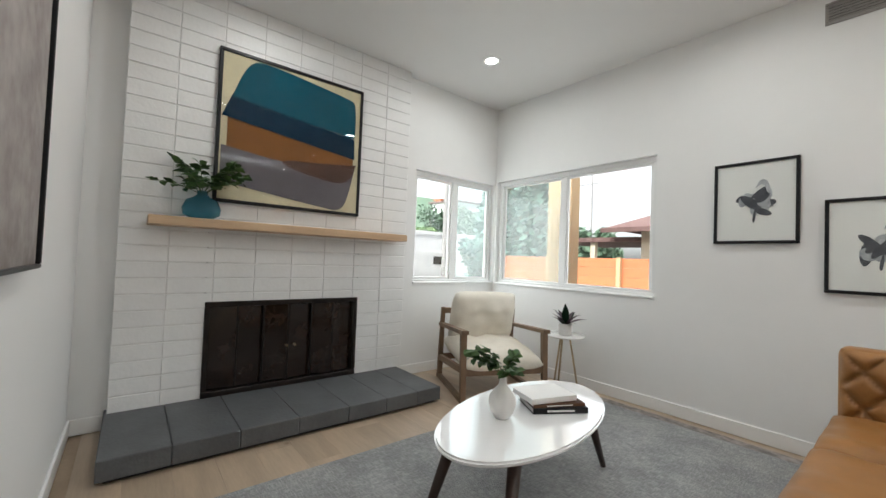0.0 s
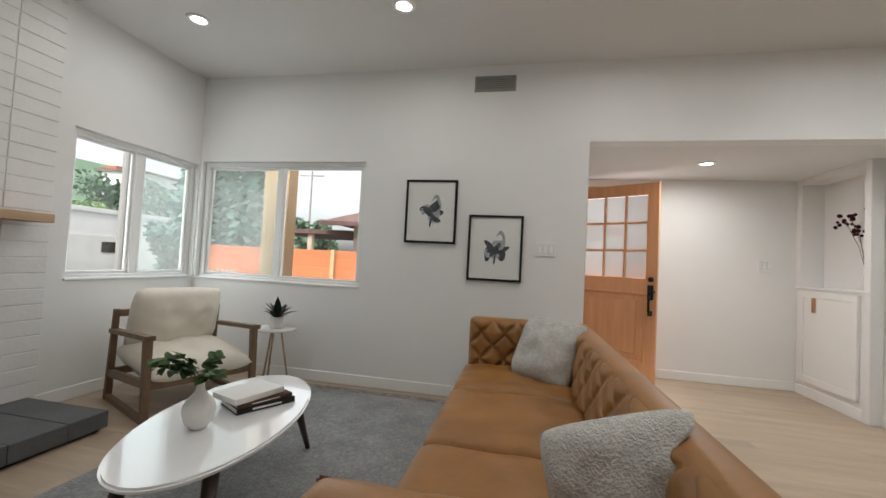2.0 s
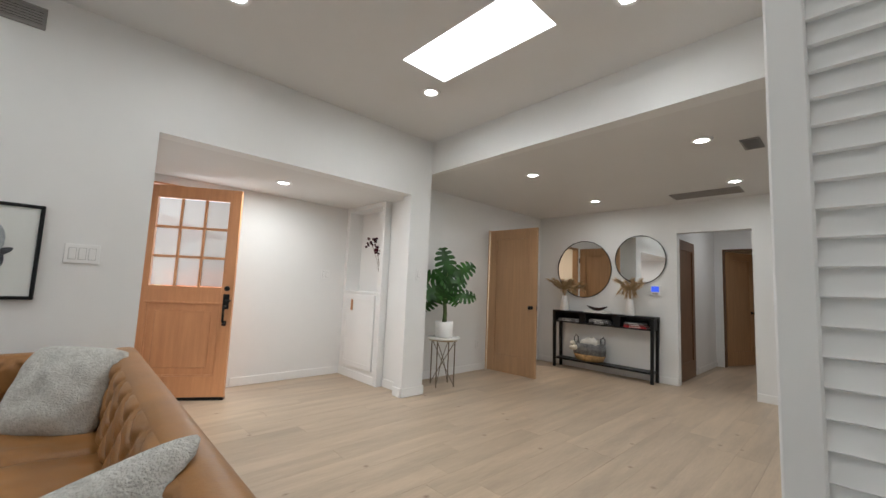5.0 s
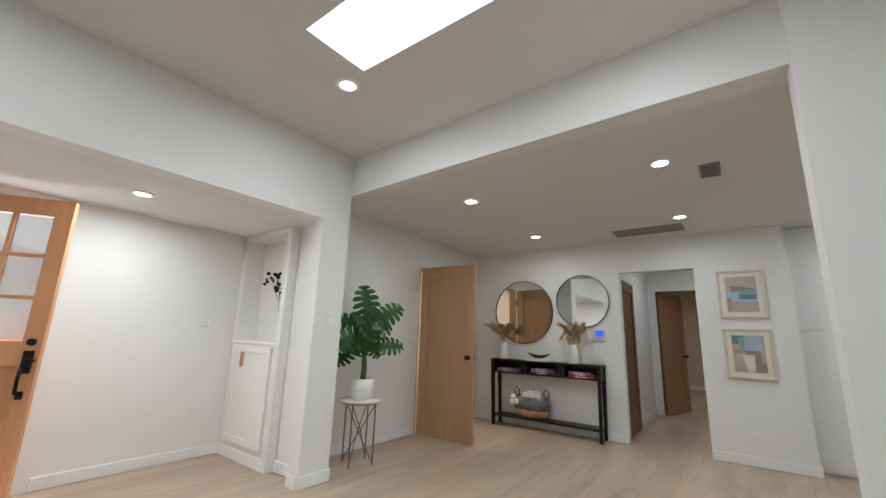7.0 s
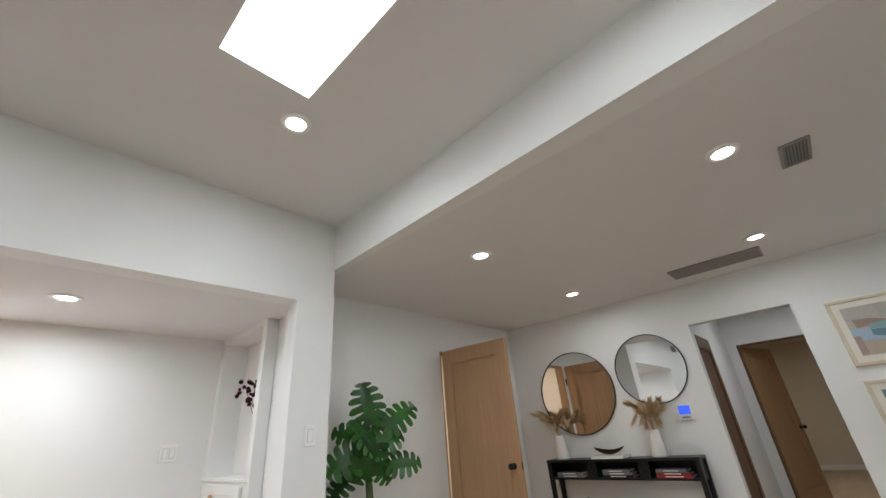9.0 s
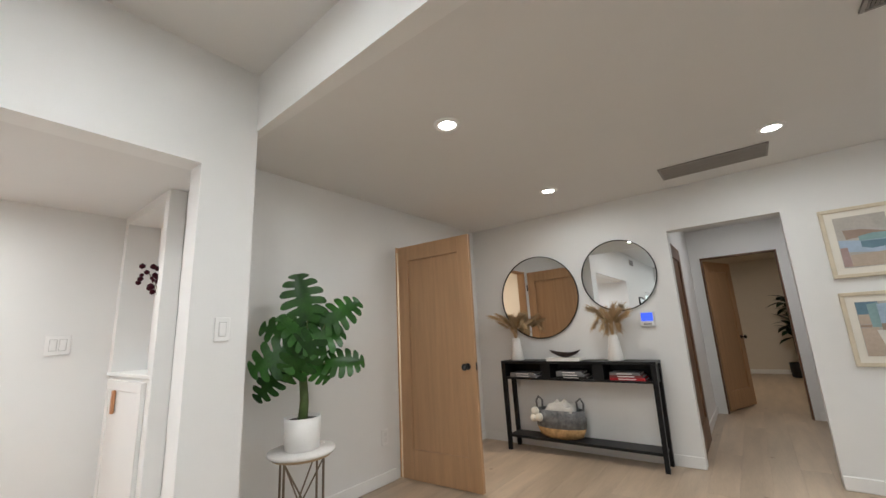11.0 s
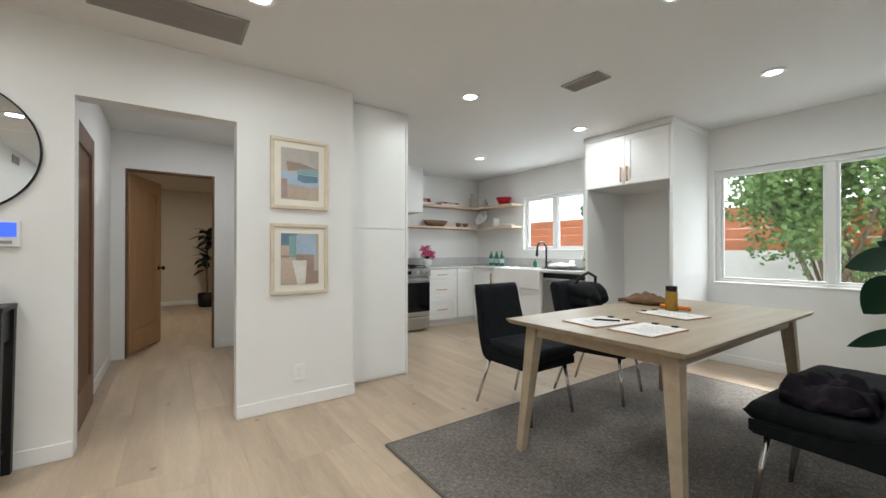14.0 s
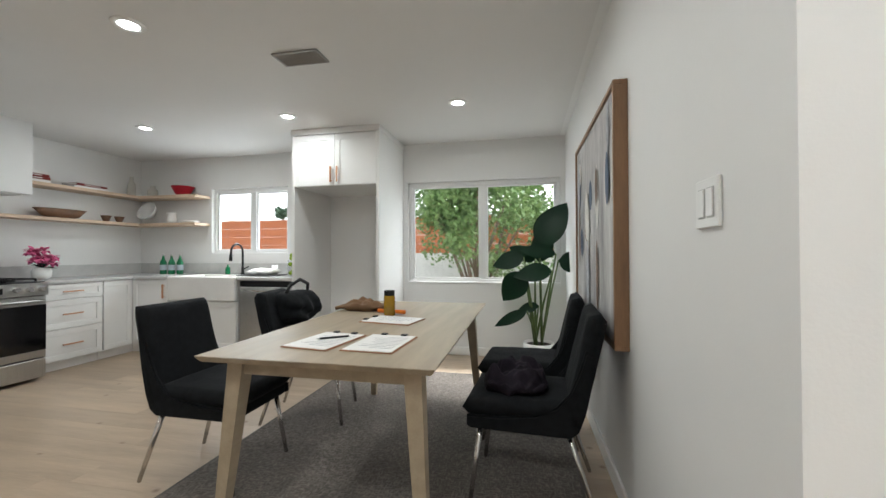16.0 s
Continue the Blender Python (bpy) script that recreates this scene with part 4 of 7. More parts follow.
def throw_pillow(m, w, label, wall=None):
    """A stuffed pillow; below the sofa's back it is squeezed flat against the plane x = wall."""
    t = thing("throw_pillow", m, label, "pillow", "sofa pillows")
    bm = cushion(w, w, 0.20, n=26, p=2.8, q=0.5, crease=0.03, seed=w)
    seam = tube([(-w / 2 + 0.03, -w / 2 + 0.018, 0), (0, -w / 2 + 0.028, 0), (w / 2 - 0.03, -w / 2 + 0.018, 0)], 0.003, 5)
    if wall:
        back = m.inverted()
        for v in bm.verts[:] + seam.verts[:]:
            p = m @ v.co
            p.x = min(p.x, wall + 1.5 * max(0.0, p.z - 0.75) + 0.04 * (p.x - wall))
            v.co = back @ p
    part("cover", bm, GREYFAB, t, smooth=True)
    part("zip_seam", seam, GREYFAB, t)


def upright(centre, along, up):
    """A pose whose x runs along one way and whose y runs up another."""
    x, u = Vector(along).normalized(), Vector(up).normalized()
    z = x.cross(u).normalized()
    m = Matrix((x, z.cross(x), z)).transposed().to_4x4()
    return Matrix.Translation(centre) @ m


throw_pillow(upright((0.645, 3.07, 0.625), (0.34, -0.25, -0.015), (0.19, 0.1, 0.345)), 0.41, "pale grey woven pillow leaning in the sofa corner")
throw_pillow(upright((0.748, 1.605, 0.585), (0.94, -0.10, 0.32), (-0.28, 0.25, 0.92)), 0.385, "speckled grey woven pillow standing on the sofa", 0.81)

RUGM = pose(-0.45, 2.35, 0)
rug = thing("rug", RUGM, "grey woven wool rug with patterned ends", "rug")
part("field", box(-1.12, 1.12, -1.45, 1.33, 0.001, 0.012, 0.003), RUG, rug)
for s in (-1.45, 1.33):
    part("border", box(-1.12, 1.12, s - 0.0, s + (0.09 if s > 0 else -0.09), 0.001, 0.010, 0.003), FRINGE, rug, "patterned pale end band")

# ---- louvred closet door beside the walk ----


def louvre_door():
    t = thing("closet_door", pose(1.30, 0.421, 0), "white louvred bifold closet door standing open", "closet door")
    w, th, top = 0.235, 0.03, 2.02
    for y in (0.02, w - 0.022):
        part("stile", box(0, th, y - 0.02 if y < 0.1 else y - 0.022, y + 0.02 if y < 0.1 else y + 0.022, 0.01, top, 0.003), TRIM, t)
    for z0, z1 in ((0.01, 0.14), (top - 0.07, top)):
        part("rail", box(0.002, th - 0.002, 0.04, w - 0.044, z0, z1, 0.003), TRIM, t)
    n = int((top - 0.21) / 0.037)
    for i in range(n):
        z = 0.16 + i * 0.037
        part("slat", bar((th / 2, 0.04, z), (th / 2, w - 0.044, z), 0.006, 0.047, up=(0.42, 0, 0.907)), TRIM, t)


louvre_door()

# ---- entry ----


def panel_door(t, w, h, th, wood, z0=0.0):
    """A one-panel door in its own xz plane: x 0..w, y 0..th, hinge at x = 0."""
    s, r0, r1 = 0.115, 0.14, 0.24
    part("stile", box(0, s, 0, th, z0, z0 + h, 0.002), wood, t)
    part("stile", box(w - s, w, 0, th, z0, z0 + h, 0.002), wood, t)
    part("top_rail", box(s, w - s, 0, th, z0 + h - r0, z0 + h, 0.002), wood, t)
    part("bottom_rail", box(s, w - s, 0, th, z0, z0 + r1, 0.002), wood, t)
    part("panel", box(s, w - s, th * 0.42, th * 0.58, z0 + r1, z0 + h - r0), wood, t, "flat recessed panel")
    for y in (th * 0.36, th * 0.64):
        for a, b, c, d in ((s, w - s, z0 + r1, z0 + r1 + 0.007), (s, w - s, z0 + h - r0 - 0.007, z0 + h - r0), (s, s + 0.007, z0 + r1, z0 + h - r0), (w - s - 0.007, w - s, z0 + r1, z0 + h - r0)):
            part("panel_mould", box(a, b, y - 0.0025, y + 0.0025, c, d, 0.001), wood, t)


def knob(t, x, th, z):
    k = part("knob", lathe([(0.026, 0), (0.026, 0.006), (0.011, 0.01), (0.011, 0.035), (0.024, 0.045), (0.027, 0.058), (0.018, 0.068), (0.0, 0.07)], 20), BLACKMETAL, t, "black metal door knob", True)
    k.matrix_local = pose(x, 0, z, 90, 0, 0)
    k = part("knob", lathe([(0.026, 0), (0.026, 0.006), (0.011, 0.01), (0.011, 0.035), (0.024, 0.045), (0.027, 0.058), (0.018, 0.068), (0.0, 0.07)], 20), BLACKMETAL, t, "black metal door knob", True)
    k.matrix_local = pose(x, th, z, -90, 0, 0)
    part("latch_plate", box(0.0, 0.003, th * 0.2, th * 0.8, -0.03, 0.03), BLACKMETAL, t).matrix_local = pose(x + 0.068, 0, z)


def casing(name, axis, p0, p1, a0, a1, top, material, label):
    """Jamb lining round a doorway through a wall from p0 to p1."""
    root = fixed(new(name), label, "door frame")
    j = 0.018
    for b0, b1, c0, c1 in ((a0, a0 + j, 0, top), (a1 - j, a1, 0, top), (a0 + j, a1 - j, top - j, top)):
        bm = box(p0, p1, b0, b1, c0 + 0.001, c1, 0.002) if axis == "x" else box(b0, b1, p0, p1, c0 + 0.001, c1, 0.002)
        part("jamb", bm, material, root)
    return root


def front_door():
    a = Vector((1.06, 5.24, 0)), Vector((1.797, 4.78, 0))
    d = a[1] - a[0]
    t = fixed(new("door_1"), "open fir front door with nine glass panes", "door")
    t.matrix_world = Matrix.Translation(a[0]) @ pose(0, 0, 0.012, 0, 0, math.degrees(math.atan2(d.y, d.x)))
    w, h, th = 0.85, 2.03, 0.045
    s = 0.105
    z1, z2 = 0.90, 1.055
    part("stile", box(0, s, 0, th, 0, h, 0.002), FIR, t)
    part("stile", box(w - s, w, 0, th, 0, h, 0.002), FIR, t)
    part("bottom_rail", box(s, w - s, 0, th, 0, 0.21, 0.002), FIR, t)
    part("lock_rail", box(s, w - s, 0, th, z1, z2, 0.002), FIR, t)
    part("shelf_mould", box(s - 0.02, w - s + 0.02, -0.012, 0.0, z1 - 0.005, z1 + 0.012, 0.003), FIR, t)
    part("top_rail", box(s, w - s, 0, th, h - 0.12, h, 0.002), FIR, t)
    part("panel", box(s, w - s, 0.016, th - 0.016, 0.21, z1), FIR, t, "raised lower panel")
    part("panel_field", box(s + 0.075, w - s - 0.075, 0.006, th - 0.006, 0.285, z1 - 0.075, 0.008), FIR, t)
    for x0, x1, c0, c1 in ((s, w - s, 0.21, 0.225), (s, w - s, z1 - 0.015, z1), (s, s + 0.015, 0.21, z1), (w - s - 0.015, w - s, 0.21, z1)):
        part("panel_mould", box(x0, x1, 0.004, 0.02, c0, c1, 0.004), FIR, t)
    gw, gh = w - 2 * s, h - 0.12 - z2
    for i in (1, 2):
        part("glazing_bar", box(s + gw * i / 3 - 0.011, s + gw * i / 3 + 0.011, 0.006, th - 0.006, z2, h - 0.12, 0.003), FIR, t)
        part("glazing_bar", box(s, w - s, 0.008, th - 0.008, z2 + gh * i / 3 - 0.011, z2 + gh * i / 3 + 0.011, 0.003), FIR, t)
    for i in range(3):
        for j in range(3):
            p = part("pane", box(s + gw * i / 3 + 0.008, s + gw * (i + 1) / 3 - 0.008, th / 2 - 0.003, th / 2 + 0.003, z2 + gh * j / 3 + 0.008, z2 + gh * (j + 1) / 3 - 0.008), DOORGLASS, t, "pale reeded glass")
            p.visible_shadow = False
    x = w - 0.055
    k = part("deadbolt", rod((x, 0.001, 1.05), (x, -0.018, 1.05), 0.026, 0.023, 20), BLACKMETAL, t, smooth=False)
    part("handle_plate", box(x - 0.028, x + 0.028, -0.012, 0.0, 0.85, 0.995, 0.004), BLACKMETAL, t, "black handle set")
    part("pull_handle", tube([(x, -0.01, 0.88), (x, -0.055, 0.87), (x, -0.06, 0.82), (x, -0.055, 0.735), (x, -0.008, 0.715)], 0.011, 10), BLACKMETAL, t, smooth=True)
    part("handle_foot", box(x - 0.02, x + 0.02, -0.01, 0.0, 0.69, 0.74, 0.004), BLACKMETAL, t)
    part("thumb_lever", box(x - 0.01, x + 0.05, -0.04, -0.01, 0.925, 0.94, 0.003), BLACKMETAL, t)
    part("door_sweep", box(0, w, -0.004, th + 0.004, -0.010, 0.018), BLACKMETAL, t, "dark weather strip")
    for z in (0.2, 1.0, 1.8):
        part("hinge", rod((-0.006, -0.004, z - 0.05), (-0.006, -0.004, z + 0.05), 0.008), BLACKMETAL, t)


front_door()
casing("door_frame_1", "y", 5.258, 5.402, 1.04, 1.86, 2.08, FIR, "fir lining of the front doorway")


def niche_cabinet():
    t = thing("niche_cabinet", pose(3.24, 4.39, 0), "built-in white entry cupboard with open lit niche", "cabinet")
    # local x into the wall, y along it to 0.87
    part("base_body", box(0.012, 0.36, 0.0, 0.868, 0.001, 1.05), CABINET, t)
    part("ledge", box(-0.005, 0.36, 0.0, 0.868, 1.05, 1.072, 0.003), TRIM, t)
    part("side_post", box(0.0, 0.094, -0.008, 0.06, 0.0, ENTRY, 0.003), WALL, t)
    part("far_post", box(0.0, 0.36, 0.80, 0.868, 1.072, ENTRY), WALL, t)
    part("near_post", box(0.094, 0.36, 0.0, 0.06, 1.072, ENTRY), WALL, t)
    part("header", box(0.0, 0.36, 0.06, 0.80, 2.105, ENTRY), WALL, t)
    part("niche_back", box(0.20, 0.22, 0.06, 0.80, 1.072, 2.105), WALL, t)
    part("skirting", box(0.0, 0.012, 0.06, 0.868, 0.001, 0.095, 0.003), TRIM, t)
    d = part("door", box(-0.008, 0.011, 0.10, 0.79, 0.15, 1.03, 0.003), CABINET, t, "plain white cupboard door")
    for y0, y1, z0, z1 in ((0.10, 0.79, 0.15, 0.21), (0.10, 0.79, 0.97, 1.03), (0.10, 0.16, 0.21, 0.97), (0.73, 0.79, 0.21, 0.97)):
        part("door_rail", box(-0.014, -0.007, y0, y1, z0, z1, 0.002), CABINET, d)
    part("handle", box(-0.03, -0.012, 0.57, 0.60, 0.83, 0.97, 0.004), COPPER, d, "copper bar handle")


niche_cabinet()
t = thing("vase", pose(3.37, 4.60, 1.072), "slim vase with dark red dried berries", "vase")
part("vessel", lathe([(0.03, 0), (0.04, 0.05), (0.02, 0.16), (0.022, 0.19), (0.0, 0.185)], 24), CERAMIC, t, smooth=True)
rnd = random.Random(2)
berry = paint("dark_berry", (0.05, 0.008, 0.015))
for k in range(5):
    a, L = k * 1.25, rnd.uniform(0.28, 0.46)
    tip = (0.07 * math.cos(a) - 0.06, 0.13 * math.sin(a), 0.22 + L)
    part("twig", tube([(0, 0, 0.15), (tip[0] * 0.4, tip[1] * 0.3, 0.15 + L * 0.6), tip], 0.0025, 5), BARK, t)
    for j in range(9):
        bm = bmesh.new()
        bmesh.ops.create_icosphere(bm, subdivisions=1, radius=rnd.uniform(0.012, 0.02), matrix=Matrix.Translation((tip[0] + rnd.uniform(-0.045, 0.045), tip[1] + rnd.uniform(-0.045, 0.045), tip[2] + rnd.uniform(-0.07, 0.05))))
        part("berry", bm, berry, t, smooth=True)

# ---- plant corner and inner door ----


def plant_stand():
    t = thing("plant_stand", pose(3.955, 4.04, 0), "round marble-topped stand with crossed metal legs", "plant stand")
    part("tabletop", lathe([(0.0, 0.548), (0.192, 0.548), (0.199, 0.555), (0.197, 0.569), (0.0, 0.57)], 40), MARBLE, t, "white stone top", True)
    part("ring", lathe([(0.165, 0.531), (0.173, 0.531), (0.173, 0.548), (0.165, 0.548)], 40), BRASS, t)
    for k in range(4):
        a = k * math.pi / 2 + 0.35
        part("leg", rod((0.155 * math.cos(a), 0.155 * math.sin(a), 0.538), (0.155 * math.cos(a), 0.155 * math.sin(a), 0), 0.007), BRONZE, t)
        b = a + math.pi
        part("brace", tube([(0.155 * math.cos(a), 0.155 * math.sin(a), 0.528), (0.02 * math.cos(a + 1), 0.02 * math.sin(a + 1), 0.30), (0.155 * math.cos(b), 0.155 * math.sin(b), 0.02)], 0.005, 6), BRONZE, t)


plant_stand()


def monstera_leaf(t, m, size):
    """A heart-shaped leaf along +y whose margin is slit into broad fingers; one sheet inside, fingers outside."""
    bm = bmesh.new()
    n, inner = 6, 0.30

    def at(side, y, u):
        r = u * 0.47 * math.sin(math.pi * (0.14 + 0.86 * y)) ** 0.7 if y < 1 else 0.0
        return bm.verts.new(m @ (Vector((side * r, y + (-0.55 + 1.0 * y) * r, 0.22 * r - 0.55 * r * r - 0.20 * y * y)) * size))
    for side in (-1, 1):
        for i in range(n):
            y0, y1 = i / n, (i + 1) / n
            rows = []
            for u, s0, s1 in ((0, 0, 0), (0.25, 0, 0), (inner, 0, 0), (inner + 0.08, 0.08, 0.10), (0.75, 0.10, 0.17), (0.92, 0.15, 0.30), (1.0, 0.30, 0.55)):
                if i == 0:
                    s0 = 0
                w = y1 - y0
                lo, hi = y0 + w * s0, y1 - w * s1
                rows.append([at(side, lo, u), at(side, (lo + hi) / 2, u), at(side, hi, u)])
            for p, q in zip(rows, rows[1:]):
                for k in (0, 1):
                    bm.faces.new((p[k], q[k], q[k + 1], p[k + 1]))
    bmesh.ops.remove_doubles(bm, verts=bm.verts, dist=0.0008)
    return part("leaf", bm, LEAF, t, smooth=True)


def monstera():
    t = thing("potted_plant", pose(3.955, 4.04, 0.57), "leafy monstera in a white cylinder pot", "plant")
    part("pot", lathe([(0.09, 0), (0.104, 0.006), (0.109, 0.187), (0.101, 0.187), (0.098, 0.165), (0.0, 0.163)], 40), CERAMIC, t, smooth=True)
    part("soil", lathe([(0.0, 0.162), (0.097, 0.162), (0.097, 0.168), (0.0, 0.172)], 24), SOIL, t)
    part("trunk", tube([(0, 0, 0.155), (0.01, 0, 0.28), (0.0, 0.01, 0.45), (0.01, 0.0, 0.63)], 0.03, 10, taper=0.7), STEM, t, "thick green stem", True)
    rnd = random.Random(6)
    r, up, n = Vector((0.9, -0.44, 0)), Vector((0, 0, 1)), Vector((-0.44, -0.9, 0))
    # across, up from the rim, outward, pointing angle, size
    spec = [(-0.01, 0.74, 0.0, 100, 0.35), (0.23, 0.63, 0.02, 33, 0.30), (0.24, 0.31, 0.06, -2, 0.27), (-0.16, 0.37, 0.04, 205, 0.33), (-0.11, 0.54, -0.05, 165, 0.31), (0.10, 0.48, 0.06, 18, 0.31),
            (-0.03, 0.36, 0.10, 238, 0.31), (0.08, 0.30, 0.06, -50, 0.24), (-0.19, 0.22, 0.0, 228, 0.24), (-0.06, 0.52, 0.06, 130, 0.29), (0.05, 0.56, -0.06, 62, 0.29)]
    for u, v, w, ang, size in spec:
        tipdir = r * math.cos(radians(ang)) + up * math.sin(radians(ang))
        base = r * u + up * (0.182 + v) + n * w - tipdir * size * 0.42
        foot = Vector((0.008 * math.cos(ang), 0.008 * math.sin(ang), rnd.uniform(0.37, 0.61)))
        part("stalk", tube([foot, foot.lerp(base, 0.5) + Vector((0, 0, 0.03)), base], 0.0055, 6), STEM, t)
        face = n + up * rnd.uniform(0.1, 1.0) + r * rnd.uniform(-0.7, 0.7)
        monstera_leaf(t, facing_leaf(base, r, up, face, ang, rnd.uniform(-0.1, 0.25)), size * 0.92)


monstera()

t = fixed(new("door_2"), "open white oak one-panel interior door", "door")
d = Vector((5.182, 3.552, 0)) - Vector((5.14, 4.335, 0))
t.matrix_world = Matrix.Translation((5.14, 4.335, 0.012)) @ pose(0, 0, 0, 0, 0, math.degrees(math.atan2(d.y, d.x)))
panel_door(t, 0.79, 2.03, 0.036, WHITEOAK)
knob(t, 0.72, 0.036, 0.93)
for z in (0.22, 1.0, 1.8):
    part("hinge", rod((-0.008, 0.04, z - 0.05), (-0.008, 0.04, z + 0.05), 0.009), BLACKMETAL, t)
casing("door_frame_2", "y", 4.383, 4.502, 5.155, 5.985, 2.06, WHITEOAK, "white oak lining of the inner doorway")

# ---- console wall ----


def console():
    t = thing("console_table", pose(6.435, 3.21, 0), "black wooden console table with cubbies and low shelf", "console table")
    L, D, H = 1.52, 0.235, 0.885
    y = L / 2
    part("tabletop", box(-D / 2, D / 2, -y, y, H - 0.025, H, 0.003), BLACK, t)
    part("cubby_floor", box(-D / 2 + 0.01, D / 2 - 0.005, -y + 0.03, y - 0.03, H - 0.185, H - 0.165, 0.002), BLACK, t)
    part("cubby_back", box(D / 2 - 0.02, D / 2 - 0.008, -y + 0.03, y - 0.03, H - 0.165, H - 0.025), BLACK, t)
    for s in (-1, 1):
        part("side_panel", box(-D / 2 + 0.008, D / 2 - 0.008, s * (y - 0.03) - 0.012, s * (y - 0.03) + 0.012, H - 0.185, H - 0.025), BLACK, t)
        part("divider", box(-D / 2 + 0.012, D / 2 - 0.02, s * 0.26 - 0.05, s * 0.26 + 0.05, H - 0.165, H - 0.025), BLACK, t)
        for x in (-1, 1):
            part("leg", bar((x * (D / 2 - 0.022), s * (y - 0.024), H - 0.026), (x * (D / 2 - 0.018), s * (y - 0.035), 0), 0.042, 0.042, 0.036, 0.036), BLACK, t)
    part("shelf", box(-D / 2 + 0.01, D / 2 - 0.008, -y + 0.035, y - 0.035, 0.125, 0.15, 0.003), BLACK, t, "low black shelf")


console()


def round_mirror(y, z, r, label):
    t = thing("round_mirror", pose(6.567, y, z, 0, -90, 0), label, "mirror", "round wall mirrors")
    part("glass", lathe([(r - 0.006, 0.004), (r - 0.006, 0.012), (0.0, 0.012)], 96), MIRROR, t, "mirror glass")
    part("frame", lathe([(r - 0.008, 0.001), (r, 0.001), (r, 0.02), (r - 0.002, 0.022), (r - 0.008, 0.022), (r - 0.008, 0.001)], 96), BLACKMETAL, t, "thin black metal rim", True)


round_mirror(3.569, 1.554, 0.452, "large round mirror with a thin black rim")
round_mirror(2.713, 1.691, 0.352, "smaller round mirror with a thin black rim")


def pampas(y, seed):
    t = thing("vase", pose(6.43, y, 0.885), "tapered white vase of dried pampas grass", "vase", "vases on the console")
    part("vessel", lathe([(0.066, 0), (0.072, 0.01), (0.046, 0.20), (0.036, 0.235), (0.031, 0.235), (0.029, 0.21), (0.0, 0.20)], 28), CERAMIC, t, smooth=True)
    rnd = random.Random(seed)
    for k in range(18):
        a = rnd.uniform(0, 6.28)
        lean = rnd.uniform(0.03, 0.17)
        L = rnd.uniform(0.24, 0.40)
        dx, dy = math.cos(a) * lean * 0.5, math.sin(a) * lean
        droop = -0.10 if k % 4 == 0 else 0.04
        pts = [(0, 0, 0.20), (dx * 0.35, dy * 0.35, 0.21 + L * 0.45), (dx, dy, 0.21 + L * 0.62), (dx * 1.7, dy * 1.7, 0.21 + L * 0.62 + droop)]
        part("stalk", tube(pts, 0.0022, 5), DRYGRASS, t)
        bm = bmesh.new()
        for j in range(190):
            u = rnd.uniform(0.45, 1)
            i = min(2, int(u * 3))
            p = Vector(pts[i]).lerp(Vector(pts[i + 1]), u * 3 - i)
            d = (Vector(pts[i + 1]) - Vector(pts[i])).normalized() * 0.055 + Vector((rnd.uniform(-1, 1), rnd.uniform(-1, 1), rnd.uniform(-0.8, 0.6))) * 0.042
            q = p + d
            w = d.orthogonal().normalized() * 0.0032
            bm.faces.new((bm.verts.new(p - w), bm.verts.new(p + w), bm.verts.new(q)))
        part("plume", bm, DRYGRASS, t, "feathery tan plume")


pampas(3.82, 5)
pampas(2.80, 9)
book(pose(6.42, 3.28, 0.886, 0, 0, 90), 0.34, 0.20, 0.028, PAPER, "cream book lying flat on the console")
t = thing("bowl", pose(6.42, 3.28, 0.915), "dark boat-shaped wooden bowl on a book", "bowl")
bm = bmesh.new()
rows = []
for i in range(15):
    u = 2 * i / 14 - 1
    w = 0.055 * (1 - u * u) ** 0.6 + 0.002
    rim = 0.045 + 0.03 * u * u
    dep = 0.04 * (1 - u * u)
    rows.append([bm.verts.new((w * math.cos(v), u * 0.16, rim - dep * math.sin(v) - (0 if v in (0, math.pi) else 0.004))) for v in [math.pi * k / 8 for k in range(9)]])
for a, b in zip(rows, rows[1:]):
    for k in range(8):
        bm.faces.new((a[k], a[k + 1], b[k + 1], b[k]))
bmesh.ops.solidify(bm, geom=bm.faces[:], thickness=0.004)
part("shell", bm, DARKLEG, t, smooth=True)
GREYCOVER, WINECOVER = paint("grey_cover", (0.16, 0.16, 0.17)), paint("wine_cover", (0.16, 0.05, 0.05))
for y, c, n in ((3.72, GREYCOVER, 2), (3.21, BLACK, 3), (2.70, paint("red_cover", (0.36, 0.03, 0.035)), 3)):
    z = 0.721
    for k in range(n):
        cover = c if k == 0 else (WINECOVER if y < 3 and k % 2 else GREYCOVER)
        book(pose(6.42, y + 0.01 * k, z, 0, 0, -90), 0.30 - 0.02 * k, 0.18, 0.022, cover, "flat book stacked in a console cubby", "cubby books")
        z += 0.023


